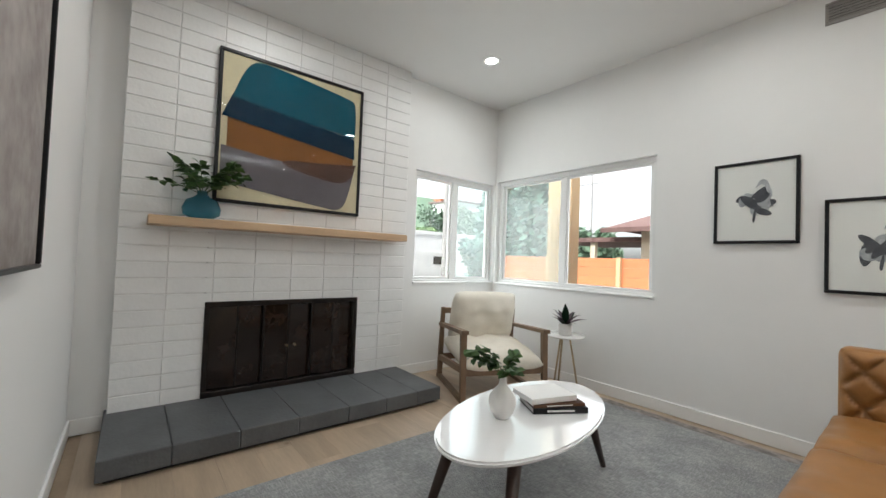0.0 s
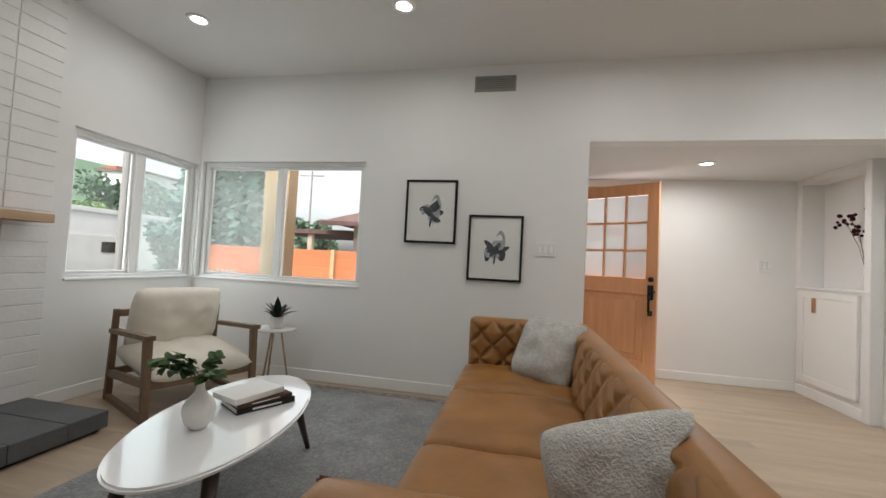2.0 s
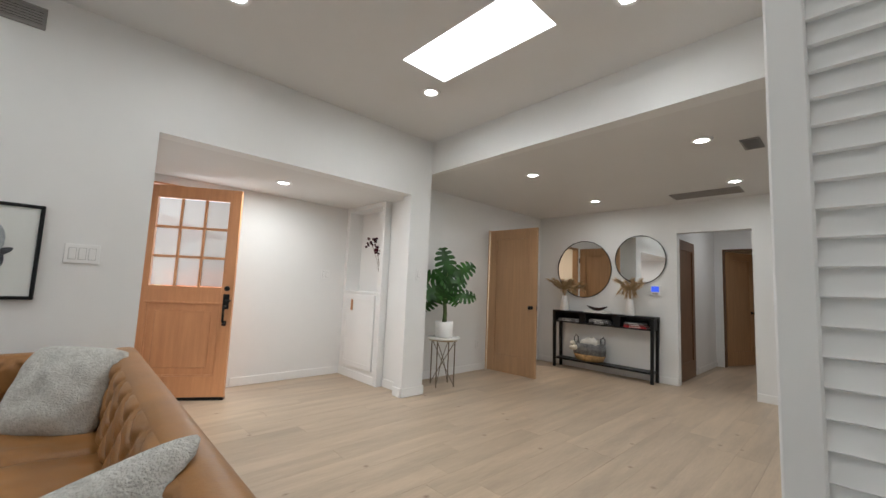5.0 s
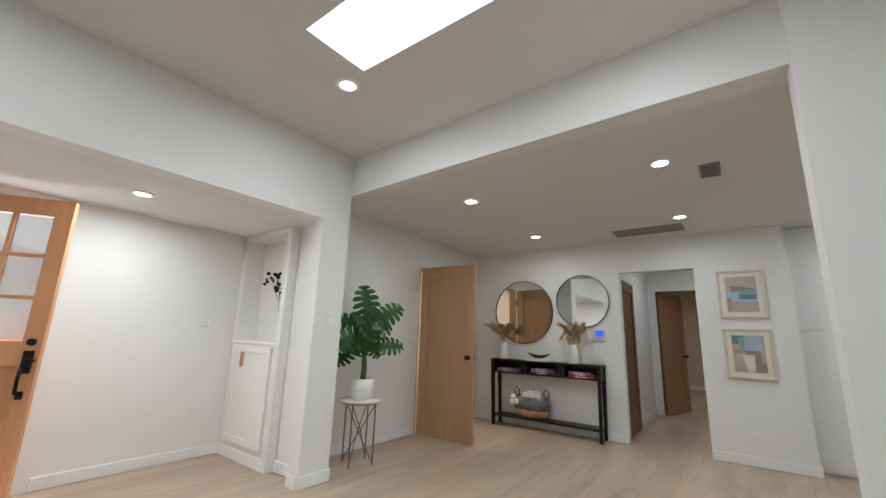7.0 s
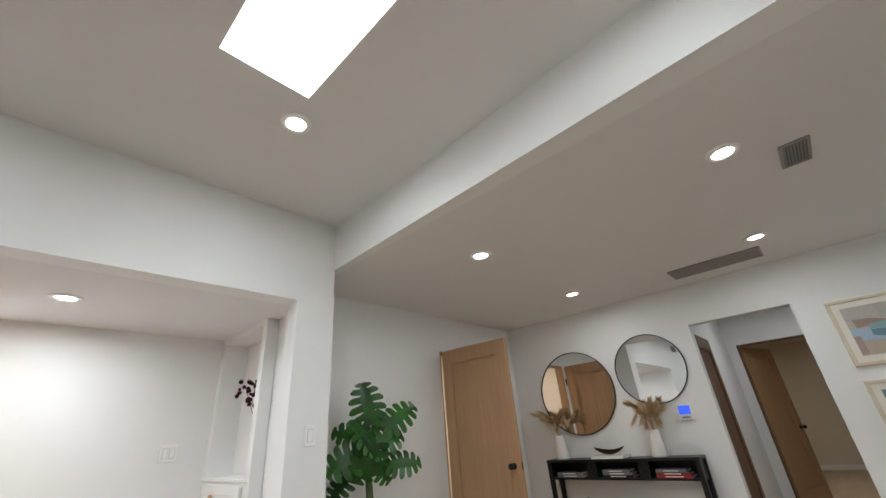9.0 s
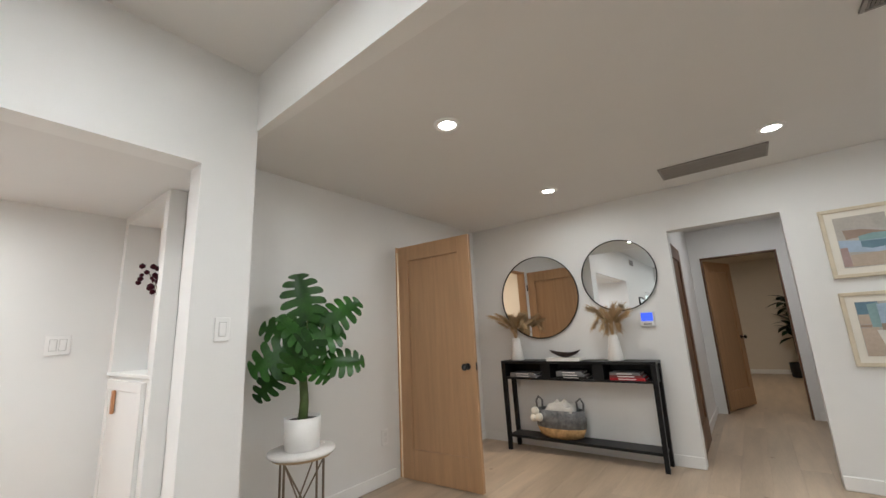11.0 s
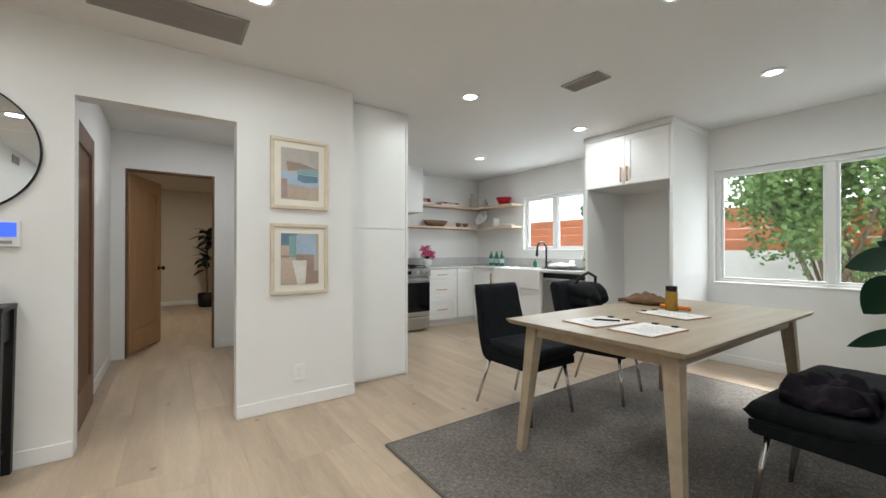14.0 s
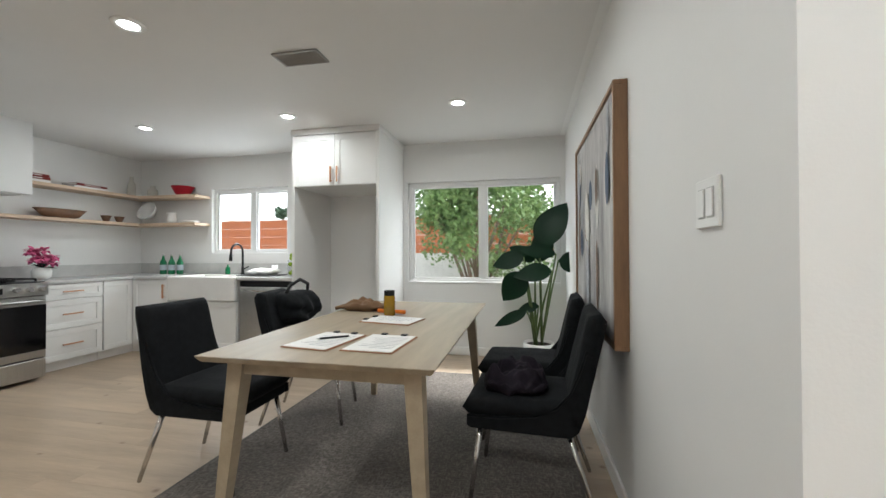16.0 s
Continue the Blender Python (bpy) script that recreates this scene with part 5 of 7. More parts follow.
def basket():
    t = thing("basket", pose(6.425, 3.40, 0.15) @ Matrix.Scale(1.14, 4), "grey and natural woven basket with loop handles", "basket")
    prof = [(0.085, 0), (0.125, 0.02), (0.145, 0.09)]
    bm = lathe(prof, 40)
    part("base_weave", move(bm, Matrix.Diagonal((0.72, 1.5, 1, 1))), ROPE, t, "natural rush lower half", True)
    bm = lathe([(0.145, 0.09), (0.15, 0.17), (0.142, 0.235), (0.134, 0.235), (0.14, 0.17), (0.13, 0.1)], 40)
    part("upper_weave", move(bm, Matrix.Diagonal((0.72, 1.5, 1, 1))), GREYROPE, t, "grey rope upper half", True)
    for s in (-1, 1):
        part("handle", tube([(0, s * 0.205, 0.2), (0.03 * 0, s * 0.215, 0.29), (0, s * 0.19, 0.33), (0, s * 0.155, 0.30), (0, s * 0.16, 0.22)], 0.009, 8), GREYROPE, t, smooth=True)
    part("throw", move(cushion(0.18, 0.26, 0.13, p=3, q=0.5, crease=0.06, seed=7), pose(0, -0.02, 0.225)), mat("pale_knit", (0.62, 0.60, 0.56), 0.95, bump=0.6, bump_size=90), t, "folded pale knit throw", True)
    for dy, dz in ((0.19, 0.22), (0.155, 0.17), (0.20, 0.165)):
        bm = bmesh.new()
        bmesh.ops.create_icosphere(bm, subdivisions=2, radius=0.036, matrix=Matrix.Translation((-0.09, dy, dz)))
        for v in bm.verts:
            v.co += v.normal * 0.004 * noise.noise(v.co * 90)
        part("pompom", bm, CREAM, t, "white yarn pompom", True)


basket()
t = thing("thermostat", pose(6.567, 2.505, 1.258, 0, 0, -90), "white thermostat with a lit blue screen", "thermostat")
part("case", box(-0.062, 0.062, -0.024, -0.001, -0.078, 0.062, 0.004), PLASTIC, t)
part("screen", box(-0.05, 0.05, -0.0265, -0.024, -0.026, 0.05), glow("blue_screen", (0.05, 0.12, 0.85), 0.24), t, "glowing blue display")
part("key_row", box(-0.035, 0.035, -0.026, -0.024, -0.062, -0.045), GREYMETAL, t)

SKY1, SKY2, SAND, ROSE, OFFWHITE, SAGE = paint("pale_blue_paint", (0.42, 0.53, 0.66)), paint("deep_blue_paint", (0.13, 0.24, 0.34)), paint("sand_paint", (0.52, 0.43, 0.35)), paint("dusty_rose_paint", (0.42, 0.31, 0.29)), paint("off_white_paint", (0.74, 0.72, 0.68)), paint("sage_paint", (0.28, 0.42, 0.44))


TAUPE, STEELBLUE = paint("taupe_paint", (0.37, 0.28, 0.23)), paint("steel_blue_paint", (0.17, 0.27, 0.34))


def abstract(z, variant):
    p = picture("framed_print", pose(6.567, 0.999, z, 0, 0, -90), 0.415, 0.52, 0.03, 0.026, CHAMPAGNE, "pastel abstract print in a champagne frame", 0.045, MATBOARD, paint("greige_ground", (0.50, 0.47, 0.43)))
    s = lambda o, c, k: shape(p, 0.03, o, c, k, smooth_it=False)
    if variant == 1:
        s([(-0.10, 0.09), (0.0, 0.085), (0.134, 0.05), (0.134, 0.03), (0.0, 0.03), (-0.09, 0.02)], TAUPE, 1)
        s([(-0.134, 0.02), (0.0, 0.0), (0.02, 0.03), (0.134, 0.04), (0.134, -0.10), (-0.134, -0.07)], SKY1, 2)
        s([(-0.025, 0.035), (0.05, 0.05), (0.13, 0.045), (0.13, 0.0), (-0.025, 0.0)], SAGE, 3)
        s([(-0.02, -0.002), (0.128, -0.006), (0.128, -0.05), (0.03, -0.062), (-0.02, -0.045)], STEELBLUE, 4)
        s([(-0.09, -0.10), (0.134, -0.085), (0.134, -0.187), (-0.09, -0.18)], SAND, 3)
        s([(-0.134, -0.04), (-0.095, -0.04), (-0.09, -0.18), (-0.134, -0.18)], ROSE, 4)
    else:
        s([(-0.134, 0.187), (-0.02, 0.187), (-0.06, 0.10), (-0.134, 0.10)], STEELBLUE, 1)
        s([(-0.08, 0.17), (-0.02, 0.18), (-0.015, 0.01), (-0.075, 0.01)], SAGE, 2)
        s([(-0.03, 0.17), (0.11, 0.18), (0.115, 0.03), (0.08, 0.035), (-0.03, 0.03)], SKY1, 3)
        s([(-0.134, 0.10), (-0.08, 0.095), (-0.08, 0.03), (-0.134, 0.03)], SAND, 2)
        s([(-0.134, 0.026), (-0.075, 0.026), (-0.08, 0.008), (-0.134, 0.012)], TAUPE, 3)
        s([(-0.134, 0.005), (-0.05, 0.01), (-0.02, -0.187), (-0.134, -0.187)], SAND, 4)
        s([(-0.03, 0.035), (0.10, 0.03), (0.10, -0.09), (0.134, -0.09), (0.134, -0.18), (0.03, -0.187), (0.04, -0.01), (-0.03, -0.012)], TAUPE, 4)
        s([(-0.06, -0.01), (0.048, -0.012), (0.036, -0.185), (-0.02, -0.187)], OFFWHITE, 5)


abstract(1.727, 1)
abstract(1.10, 2)

# ---- hall and far room ----
t = fixed(new("door_3"), "dark walnut-toned door on the hall side", "door")
t.matrix_world = pose(6.72, 2.262, 0.012)
panel_door(t, 0.80, 1.98, 0.034, WALNUT)
t = fixed(new("door_4"), "open oak door into the far room", "door")
t.matrix_world = pose(9.075, 2.15, 0.012, 0, 0, -21)
panel_door(t, 0.76, 2.01, 0.036, WHITEOAK)
knob(t, 0.69, 0.036, 0.93)
casing("door_frame_4", "x", 8.946, 9.072, 1.35, 2.18, 2.05, WALNUT, "brown lining of the far doorway")


def rubber_plant():
    t = thing("potted_plant", pose(13.1, 1.13, 0), "tall dark-leaved indoor tree in a black pot", "plant")
    part("pot", lathe([(0.13, 0), (0.16, 0.02), (0.17, 0.28), (0.155, 0.28), (0.15, 0.25), (0.0, 0.25)], 28), BLACK, t, smooth=True)
    part("trunk", tube([(0, 0, 0.25), (0.02, 0.01, 0.8), (0, 0, 1.5)], 0.018, 8), BARK, t, smooth=True)
    rnd = random.Random(3)
    for k in range(44):
        z = rnd.uniform(0.75, 1.6)
        part("leaf", leaf_blade(rnd.uniform(0.22, 0.36), rnd.uniform(0.13, 0.19), 0.3, 5, m=pose(0, 0, z, rnd.uniform(-10, 50), 0, k * 137.5)), DARKLEAF, t)


rubber_plant()
# unseen lamps and fittings, added to brighten far room, hall and side room
far = bpy.data.lights.new("far_room_fill", "AREA")
far.shape, far.size, far.energy, far.color = "DISK", 0.12, 5.5, (1.0, 0.86, 0.68)
new("far_room_fill", far).matrix_world = pose(11.2, 1.6, LOW - 0.012)
downlight(11.2, 1.6, LOW)
hl = bpy.data.lights.new("hall_fill", "AREA")
hl.shape, hl.size, hl.energy, hl.color = "DISK", 0.12, 1.7, (1.0, 0.97, 0.95)
new("hall_fill", hl).matrix_world = pose(7.9, 1.5, LOW - 0.012)
downlight(7.9, 1.5, LOW)
sl = bpy.data.lights.new("side_room_fill", "AREA")
sl.shape, sl.size, sl.energy, sl.color = "DISK", 0.12, 10.0, (1.0, 0.84, 0.66)
new("side_room_fill", sl).matrix_world = pose(5.4, 5.5, LOW - 0.012)
downlight(5.4, 5.5, LOW + 0.004)

# ---- kitchen ----


def handle(t, a, b, out):
    a, b, out = Vector(a), Vector(b), Vector(out)
    bm = bar(a + out, b + out, 0.014, 0.012)
    for p in (a.lerp(b, 0.12), a.lerp(b, 0.88)):
        rod(p, p + out, 0.005, bm=bm)
    return part("handle", bm, COPPER, t, "copper bar handle")


def shaker(name, t, w, h, m, grip=None):
    """A shaker front in its own xz plane facing -y, x 0..w, z 0..h; returns it."""
    f = min(0.06, h * 0.3)
    bm = box(0.002, w - 0.002, -0.012, 0.0, 0.002, h - 0.002)
    d = part(name, bm, CABINET, t, "white shaker front")
    d.matrix_local = m
    for x0, x1, z0, z1 in ((0.002, w - 0.002, 0.002, f), (0.002, w - 0.002, h - f, h - 0.002), (0.002, f, f, h - f), (w - f, w - 0.002, f, h - f)):
        part("rail", box(x0, x1, -0.02, -0.0115, z0, z1, 0.0015), CABINET, d)
    if grip == "mid":
        handle(d, (w / 2 - 0.09, -0.02, h / 2), (w / 2 + 0.09, -0.02, h / 2), (0, -0.025, 0))
    elif grip == "high_right":
        handle(d, (w - 0.04, -0.02, h * 0.72), (w - 0.04, -0.02, h * 0.93), (0, -0.025, 0))
    elif grip == "low_left" or grip == "low_right":
        x = 0.035 if grip == "low_left" else w - 0.035
        handle(d, (x, -0.02, 0.03), (x, -0.02, 0.19), (0, -0.025, 0))
    return d


CF, CW = 8.49, -2.28   # counter fronts on the range wall and on the window wall
EASTM = lambda y, z: pose(CF + 0.012, y, z, 0, 0, -90)   # fronts that face -x; local x runs to -y
SOUTHM = lambda x, z: pose(x, CW - 0.012, z, 0, 0, 180)  # fronts that face +y; local x runs to -x


def cabinet(name, body, label):
    t = thing(name, pose(0, 0, 0), label, "cabinet")
    part("body", box(*body), CABINET, t)
    return t


t = cabinet("drawer_cabinet", (CF + 0.015, 9.138, -1.94, -1.335, 0.10, 0.875), "white shaker drawer unit with copper pulls")
shaker("drawer", t, 0.60, 0.155, EASTM(-1.337, 0.715), "mid")
shaker("drawer", t, 0.60, 0.29, EASTM(-1.337, 0.42), "mid")
shaker("drawer", t, 0.60, 0.31, EASTM(-1.337, 0.105), "mid")
part("toe_kick", box(CF + 0.07, CF + 0.09, -1.94, -1.335, 0.001, 0.10), CABINET, t)
t = cabinet("corner_cabinet", (CF + 0.015, 9.138, -2.928, -1.945, 0.10, 0.875), "white shaker corner cupboard in the kitchen")
shaker("door", t, 0.32, 0.765, EASTM(-1.947, 0.105))
part("side_body", box(7.98, CF + 0.014, -2.928, CW - 0.014, 0.10, 0.875), CABINET, t)
shaker("door", t, 0.49, 0.765, SOUTHM(CF - 0.005, 0.105), "high_right")
part("toe_kick", box(CF + 0.07, CF + 0.09, -2.35, -1.945, 0.001, 0.10), CABINET, t)
t = cabinet("sink_cabinet", (7.075, 7.975, -2.928, CW - 0.014, 0.10, 0.635), "white cupboard under the farmhouse sink")
shaker("door", t, 0.445, 0.52, SOUTHM(7.972, 0.105), None)
shaker("door", t, 0.445, 0.52, SOUTHM(7.524, 0.105), None)
part("toe_kick", box(6.35, 8.56, -2.36, -2.34, 0.001, 0.10), CABINET, t)


def farm_sink():
    t = thing("farmhouse_sink", pose(7.525, -2.55, 0.638), "deep white fireclay apron-front sink", "sink")
    part("apron", box(-0.445, 0.445, 0.245, 0.305, 0, 0.272, 0.012, seg=2), CERAMIC, t)
    for x0, x1, y0, y1 in ((-0.445, 0.445, -0.24, -0.20), (-0.445, -0.40, -0.20, 0.245), (0.40, 0.445, -0.20, 0.245)):
        part("rim", box(x0, x1, y0, y1, 0.0, 0.268, 0.006), CERAMIC, t)
    part("basin", box(-0.40, 0.40, -0.20, 0.245, 0.01, 0.03), CERAMIC, t)


farm_sink()


def dishwasher():
    t = thing("dishwasher", pose(6.70, CW, 0), "stainless steel dishwasher with a bar handle", "dishwasher")
    part("body", box(-0.335, 0.335, -0.6, -0.02, 0.1, 0.872), STEEL, t)
    part("door", box(-0.33, 0.33, -0.02, 0.012, 0.11, 0.80, 0.006), STEEL, t, "brushed steel front")
    part("control_panel", box(-0.33, 0.33, -0.02, 0.008, 0.805, 0.868, 0.003), BLACKMETAL, t)
    part("handle", tube([(-0.27, 0.01, 0.765), (-0.26, 0.05, 0.765), (0.26, 0.05, 0.765), (0.27, 0.01, 0.765)], 0.011, 10), CHROME, t, smooth=True)
    part("toe_panel", box(-0.33, 0.33, -0.07, -0.05, 0.001, 0.10), BLACKMETAL, t)


dishwasher()
bm = bmesh.new()
box(CF - 0.02, 9.138, -2.928, -1.325, 0.876, 0.908, 0.003, bm=bm)
box(7.985, CF - 0.02, -2.928, CW + 0.02, 0.876, 0.908, 0.003, bm=bm)
box(6.345, 7.07, -2.928, CW + 0.02, 0.876, 0.908, 0.003, bm=bm)
box(7.07, 7.985, -2.928, -2.80, 0.876, 0.908, 0.003, bm=bm)
ct = thing("countertop", pose(0, 0, 0), "pale grey stone kitchen worktop", "countertop")
part("worktop", bm, STONE, ct)
part("splashback", box(6.345, 9.118, -2.928, -2.908, 0.909, 1.045, 0.002), STONE, ct, "low grey stone upstand")
part("splashback", box(9.118, 9.138, -2.908, -1.325, 0.909, 1.045, 0.002), STONE, ct, "low grey stone upstand")


def kitchen_range():
    t = thing("gas_range", pose(8.78, -0.945, 0), "stainless steel gas range with black oven glass", "stove")
    # local: front at x = -0.45, y from -0.38 to 0.38
    part("body", box(-0.42, 0.35, -0.378, 0.378, 0.03, 0.90), BLACKMETAL, t)
    part("oven_door", box(-0.455, -0.42, -0.375, 0.375, 0.215, 0.785, 0.006), STEEL, t, "steel oven door")
    part("oven_window", box(-0.459, -0.454, -0.372, 0.372, 0.285, 0.705, 0.002), BLACKGLASS, t, "black glass oven window")
    part("oven_handle", tube([(-0.455, -0.33, 0.745), (-0.505, -0.32, 0.745), (-0.505, 0.32, 0.745), (-0.455, 0.33, 0.745)], 0.013, 10), STEEL, t, smooth=True)
    part("drawer", box(-0.455, -0.42, -0.375, 0.375, 0.035, 0.205, 0.006), STEEL, t, "steel warming drawer")
    part("control_panel", bar((-0.445, -0.378, 0.85), (-0.445, 0.378, 0.85), 0.05, 0.115), STEEL, t, "steel control panel")
    part("display", box(-0.474, -0.468, -0.05, 0.15, 0.825, 0.875), BLACKGLASS, t)
    for y in (-0.32, -0.23, -0.14, 0.23, 0.32):
        part("knob", rod((-0.468, y, 0.85), (-0.508, y, 0.852), 0.024, 0.02, 18), CHROME, t, smooth=False)
    part("cooktop", box(-0.43, 0.35, -0.378, 0.378, 0.90, 0.915, 0.004), BLACK, t)
    for y in (-0.24, 0.0, 0.24):
        bm = bmesh.new()
        for x in (-0.36, 0.0, 0.30):
            bar((x, y - 0.11, 0.94), (x, y + 0.11, 0.94), 0.012, 0.012, bm=bm)
        for yy in (y - 0.11, y, y + 0.11):
            bar((-0.36, yy, 0.94), (0.30, yy, 0.94), 0.012, 0.012, bm=bm)
        for x in (-0.36, 0.30):
            for yy in (y - 0.11, y + 0.11):
                bar((x, yy, 0.915), (x, yy, 0.94), 0.012, 0.012, bm=bm)
        part("grate", bm, BLACKMETAL, t, "black cast iron grate")
    for x in (-0.2, 0.15):
        for y in (-0.24, 0.24):
            part("burner", lathe([(0.05, 0.915), (0.05, 0.925), (0.035, 0.93), (0.0, 0.93)], 20, at=(x, y, 0)), BLACKMETAL, t)


kitchen_range()
t = thing("range_hood", pose(8.64, -0.945, 1.752), "boxed white plaster range hood", "range hood")
part("shell", box(0.0, 0.497, -0.455, 0.455, 0, LOW - 1.753), WALL, t)
part("insert", box(0.05, 0.45, -0.40, 0.40, -0.012, -0.001), STEEL, t, "steel extractor underside")


def floating_shelf(z, y_left, label):
    t = thing("floating_shelf", pose(0, 0, z), label, "shelf", "corner shelves")
    part("board", box(8.88, 9.138, -2.928, y_left, 0, 0.035, 0.003), SHELFWOOD, t)
    part("return_board", box(8.02, 8.88, -2.928, -2.68, 0, 0.035, 0.003), SHELFWOOD, t)


floating_shelf(1.895, -1.402, "upper pale wood corner shelf")
floating_shelf(1.535, -1.0, "lower pale wood corner shelf")
sb = thing("tiled_splashback", pose(0, 0, 0), "pale grey stone backsplash slab behind the range", "backsplash")
part("slab", box(9.128, 9.139, -1.323, -0.03, 0.92, 1.75), STONE, sb)

RED, PLUMCLOTH = paint("red_glaze", (0.36, 0.02, 0.03), 0.3), paint("dark_red_cover", (0.20, 0.04, 0.035))
MILKGLASS = glass("cloudy_bottle_glass", (0.90, 0.90, 0.87), 0.05, 0.75)
for k in range(4):
    book(pose(9.0, -1.58, 1.931 + 0.029 * k, 0, 0, -90), 0.30 - 0.02 * k, 0.19, 0.028, PLUMCLOTH if k % 3 else PAPER, "stacked cook book on the shelf", "cook books")
for k in range(2):
    book(pose(9.0, -2.12, 1.931 + 0.026 * k, 0, 0, -90 + 6 * k), 0.36, 0.20, 0.025, PLUMCLOTH if k else PAPER, "large cook book lying on the shelf", "cook books")


def turned(name, m, prof, material, label, category, sides=32):
    t = thing(name, m, label, category)
    part("vessel", lathe(prof, sides), material, t, smooth=True)
    return t


BOWL = [(0.06, 0), (0.085, 0.02), (0.135, 0.12), (0.128, 0.12), (0.08, 0.03), (0.0, 0.015)]
turned("bowl", pose(8.32, -2.80, 1.931), BOWL, RED, "deep red glazed bowl on the shelf", "bowl")
turned("glass_bottle", pose(8.98, -2.66, 1.931), [(0.04, 0), (0.045, 0.02), (0.045, 0.15), (0.02, 0.19), (0.02, 0.25), (0.0, 0.25)], MILKGLASS, "clear tall glass decanter", "bottle")
turned("glass_jar", pose(8.80, -2.80, 1.931), [(0.05, 0), (0.06, 0.03), (0.055, 0.09), (0.025, 0.12), (0.03, 0.15), (0.0, 0.15)], MILKGLASS, "round clear glass jar", "jar")
t = turned("bowl", pose(9.0, -1.88, 1.571), [(0.08, 0), (0.12, 0.02), (0.17, 0.10), (0.163, 0.10), (0.11, 0.028), (0.0, 0.012)], WALNUT, "wide oval wooden dough bowl", "bowl")
t.scale = (0.62, 1.5, 1)
for y in (-2.36, -2.52):
    turned("cup", pose(9.0, y, 1.571), [(0.02, 0), (0.03, 0.01), (0.055, 0.075), (0.05, 0.075), (0.025, 0.014), (0.0, 0.01)], WALNUT, "small carved wooden cup", "cup")
turned("candle_holder", pose(9.0, -1.12, 1.571), [(0.045, 0), (0.045, 0.012), (0.012, 0.03), (0.02, 0.07), (0.012, 0.10), (0.035, 0.12), (0.0, 0.12)], BRASS, "small turned brass candle holder", "candle holder")
t = thing("mixing_bowl", pose(8.76, -2.80, 1.571), "pale bowl leaning on the shelf", "bowl")
part("vessel", move(lathe([(0.05, 0), (0.09, 0.03), (0.13, 0.10), (0.125, 0.10), (0.08, 0.035), (0.0, 0.015)], 32), pose(0, 0.04, 0.12, -62, 0, 0)), STONE, t, smooth=True)
turned("pitcher", pose(8.50, -2.80, 1.571), [(0.05, 0), (0.065, 0.04), (0.05, 0.11), (0.055, 0.14), (0.0, 0.135)], CERAMIC, "small cream pitcher on the shelf", "pitcher")
turned("serving_dish", pose(8.22, -2.80, 1.571), [(0.09, 0), (0.11, 0.012), (0.12, 0.03), (0.0, 0.02)], CERAMIC, "flat white serving dish", "dish")

for k in range(3):
    t = thing("glass_bottle", pose(8.30 + 0.13 * k, -2.74, 0.909), "green glass water bottle with pale label", "bottle", "water bottles")
    part("body", lathe([(0.036, 0), (0.038, 0.01), (0.038, 0.15), (0.016, 0.20), (0.014, 0.24), (0.0, 0.24)], 24), GREENGLASS, t, smooth=True)
    part("label", lathe([(0.0385, 0.05), (0.0388, 0.05), (0.0388, 0.12), (0.0385, 0.12)], 24), paint("pale_label", (0.55, 0.62, 0.68)), t, "pale paper label")
    part("cap", lathe([(0.016, 0.236), (0.016, 0.255), (0.0, 0.257)], 16), STEEL, t)
t = thing("flower_pot", pose(8.86, -1.62, 0.909), "pink flowers in a round white pot", "flowers")
part("pot", lathe([(0.05, 0), (0.075, 0.03), (0.08, 0.09), (0.06, 0.12), (0.055, 0.12), (0.0, 0.11)], 28), CERAMIC, t, smooth=True)
rnd = random.Random(8)
pink = paint("pink_petal", (0.80, 0.17, 0.36))
for k in range(16):
    c = Vector((rnd.uniform(-0.06, 0.06), rnd.uniform(-0.12, 0.10), rnd.uniform(0.17, 0.31)))
    bm = bmesh.new()
    for j in range(11):
        leaf_blade(0.06, 0.05, 0.5, 3, bm=bm, m=Matrix.Translation(c) @ pose(0, 0, 0, rnd.uniform(-30, 70), 0, j * 137.5))
    part("blossom", bm, pink, t)
for k in range(8):
    part("leaf", leaf_blade(0.12, 0.065, 0.3, 4, m=pose(0, 0, 0.12, rnd.uniform(10, 45), 0, k * 137.5)), DARKLEAF, t)


def tap():
    t = thing("kitchen_tap", pose(7.42, -2.80, 0.909), "black gooseneck kitchen tap", "tap")
    part("base", lathe([(0.028, 0), (0.028, 0.01), (0.017, 0.02), (0.017, 0.10), (0.0, 0.10)], 20), BLACKMETAL, t, smooth=True)
    part("spout", tube([(0, 0, 0.09)] + [(0, 0.10 - 0.10 * math.cos(a), 0.28 + 0.10 * math.sin(a)) for a in [math.pi * k / 10 for k in range(11)]] + [(0, 0.205, 0.20)], 0.013, 10), BLACKMETAL, t, smooth=True)
    part("spray_head", rod((0, 0.203, 0.25), (0, 0.208, 0.17), 0.017, 0.021), BLACKMETAL, t)
    part("lever", rod((-0.015, 0, 0.07), (-0.09, 0.0, 0.10), 0.007), BLACKMETAL, t)


tap()
turned("soap_bottle", pose(7.62, -2.78, 0.909), [(0.025, 0), (0.028, 0.01), (0.028, 0.08), (0.01, 0.10), (0.01, 0.125), (0.0, 0.125)], GREENGLASS, "small green soap bottle", "bottle")
t = thing("dish_rack", pose(6.98, -2.62, 0.909), "black dish mat piled with white dishcloths", "dish rack")
part("tray", box(-0.22, 0.22, -0.14, 0.2, 0, 0.012, 0.004), BLACK, t)
part("cloth", move(cushion(0.34, 0.26, 0.07, p=2.5, q=0.5, crease=0.04, seed=2), pose(0, 0.02, 0.045)), PAPER, t, "crumpled white cloth", True)
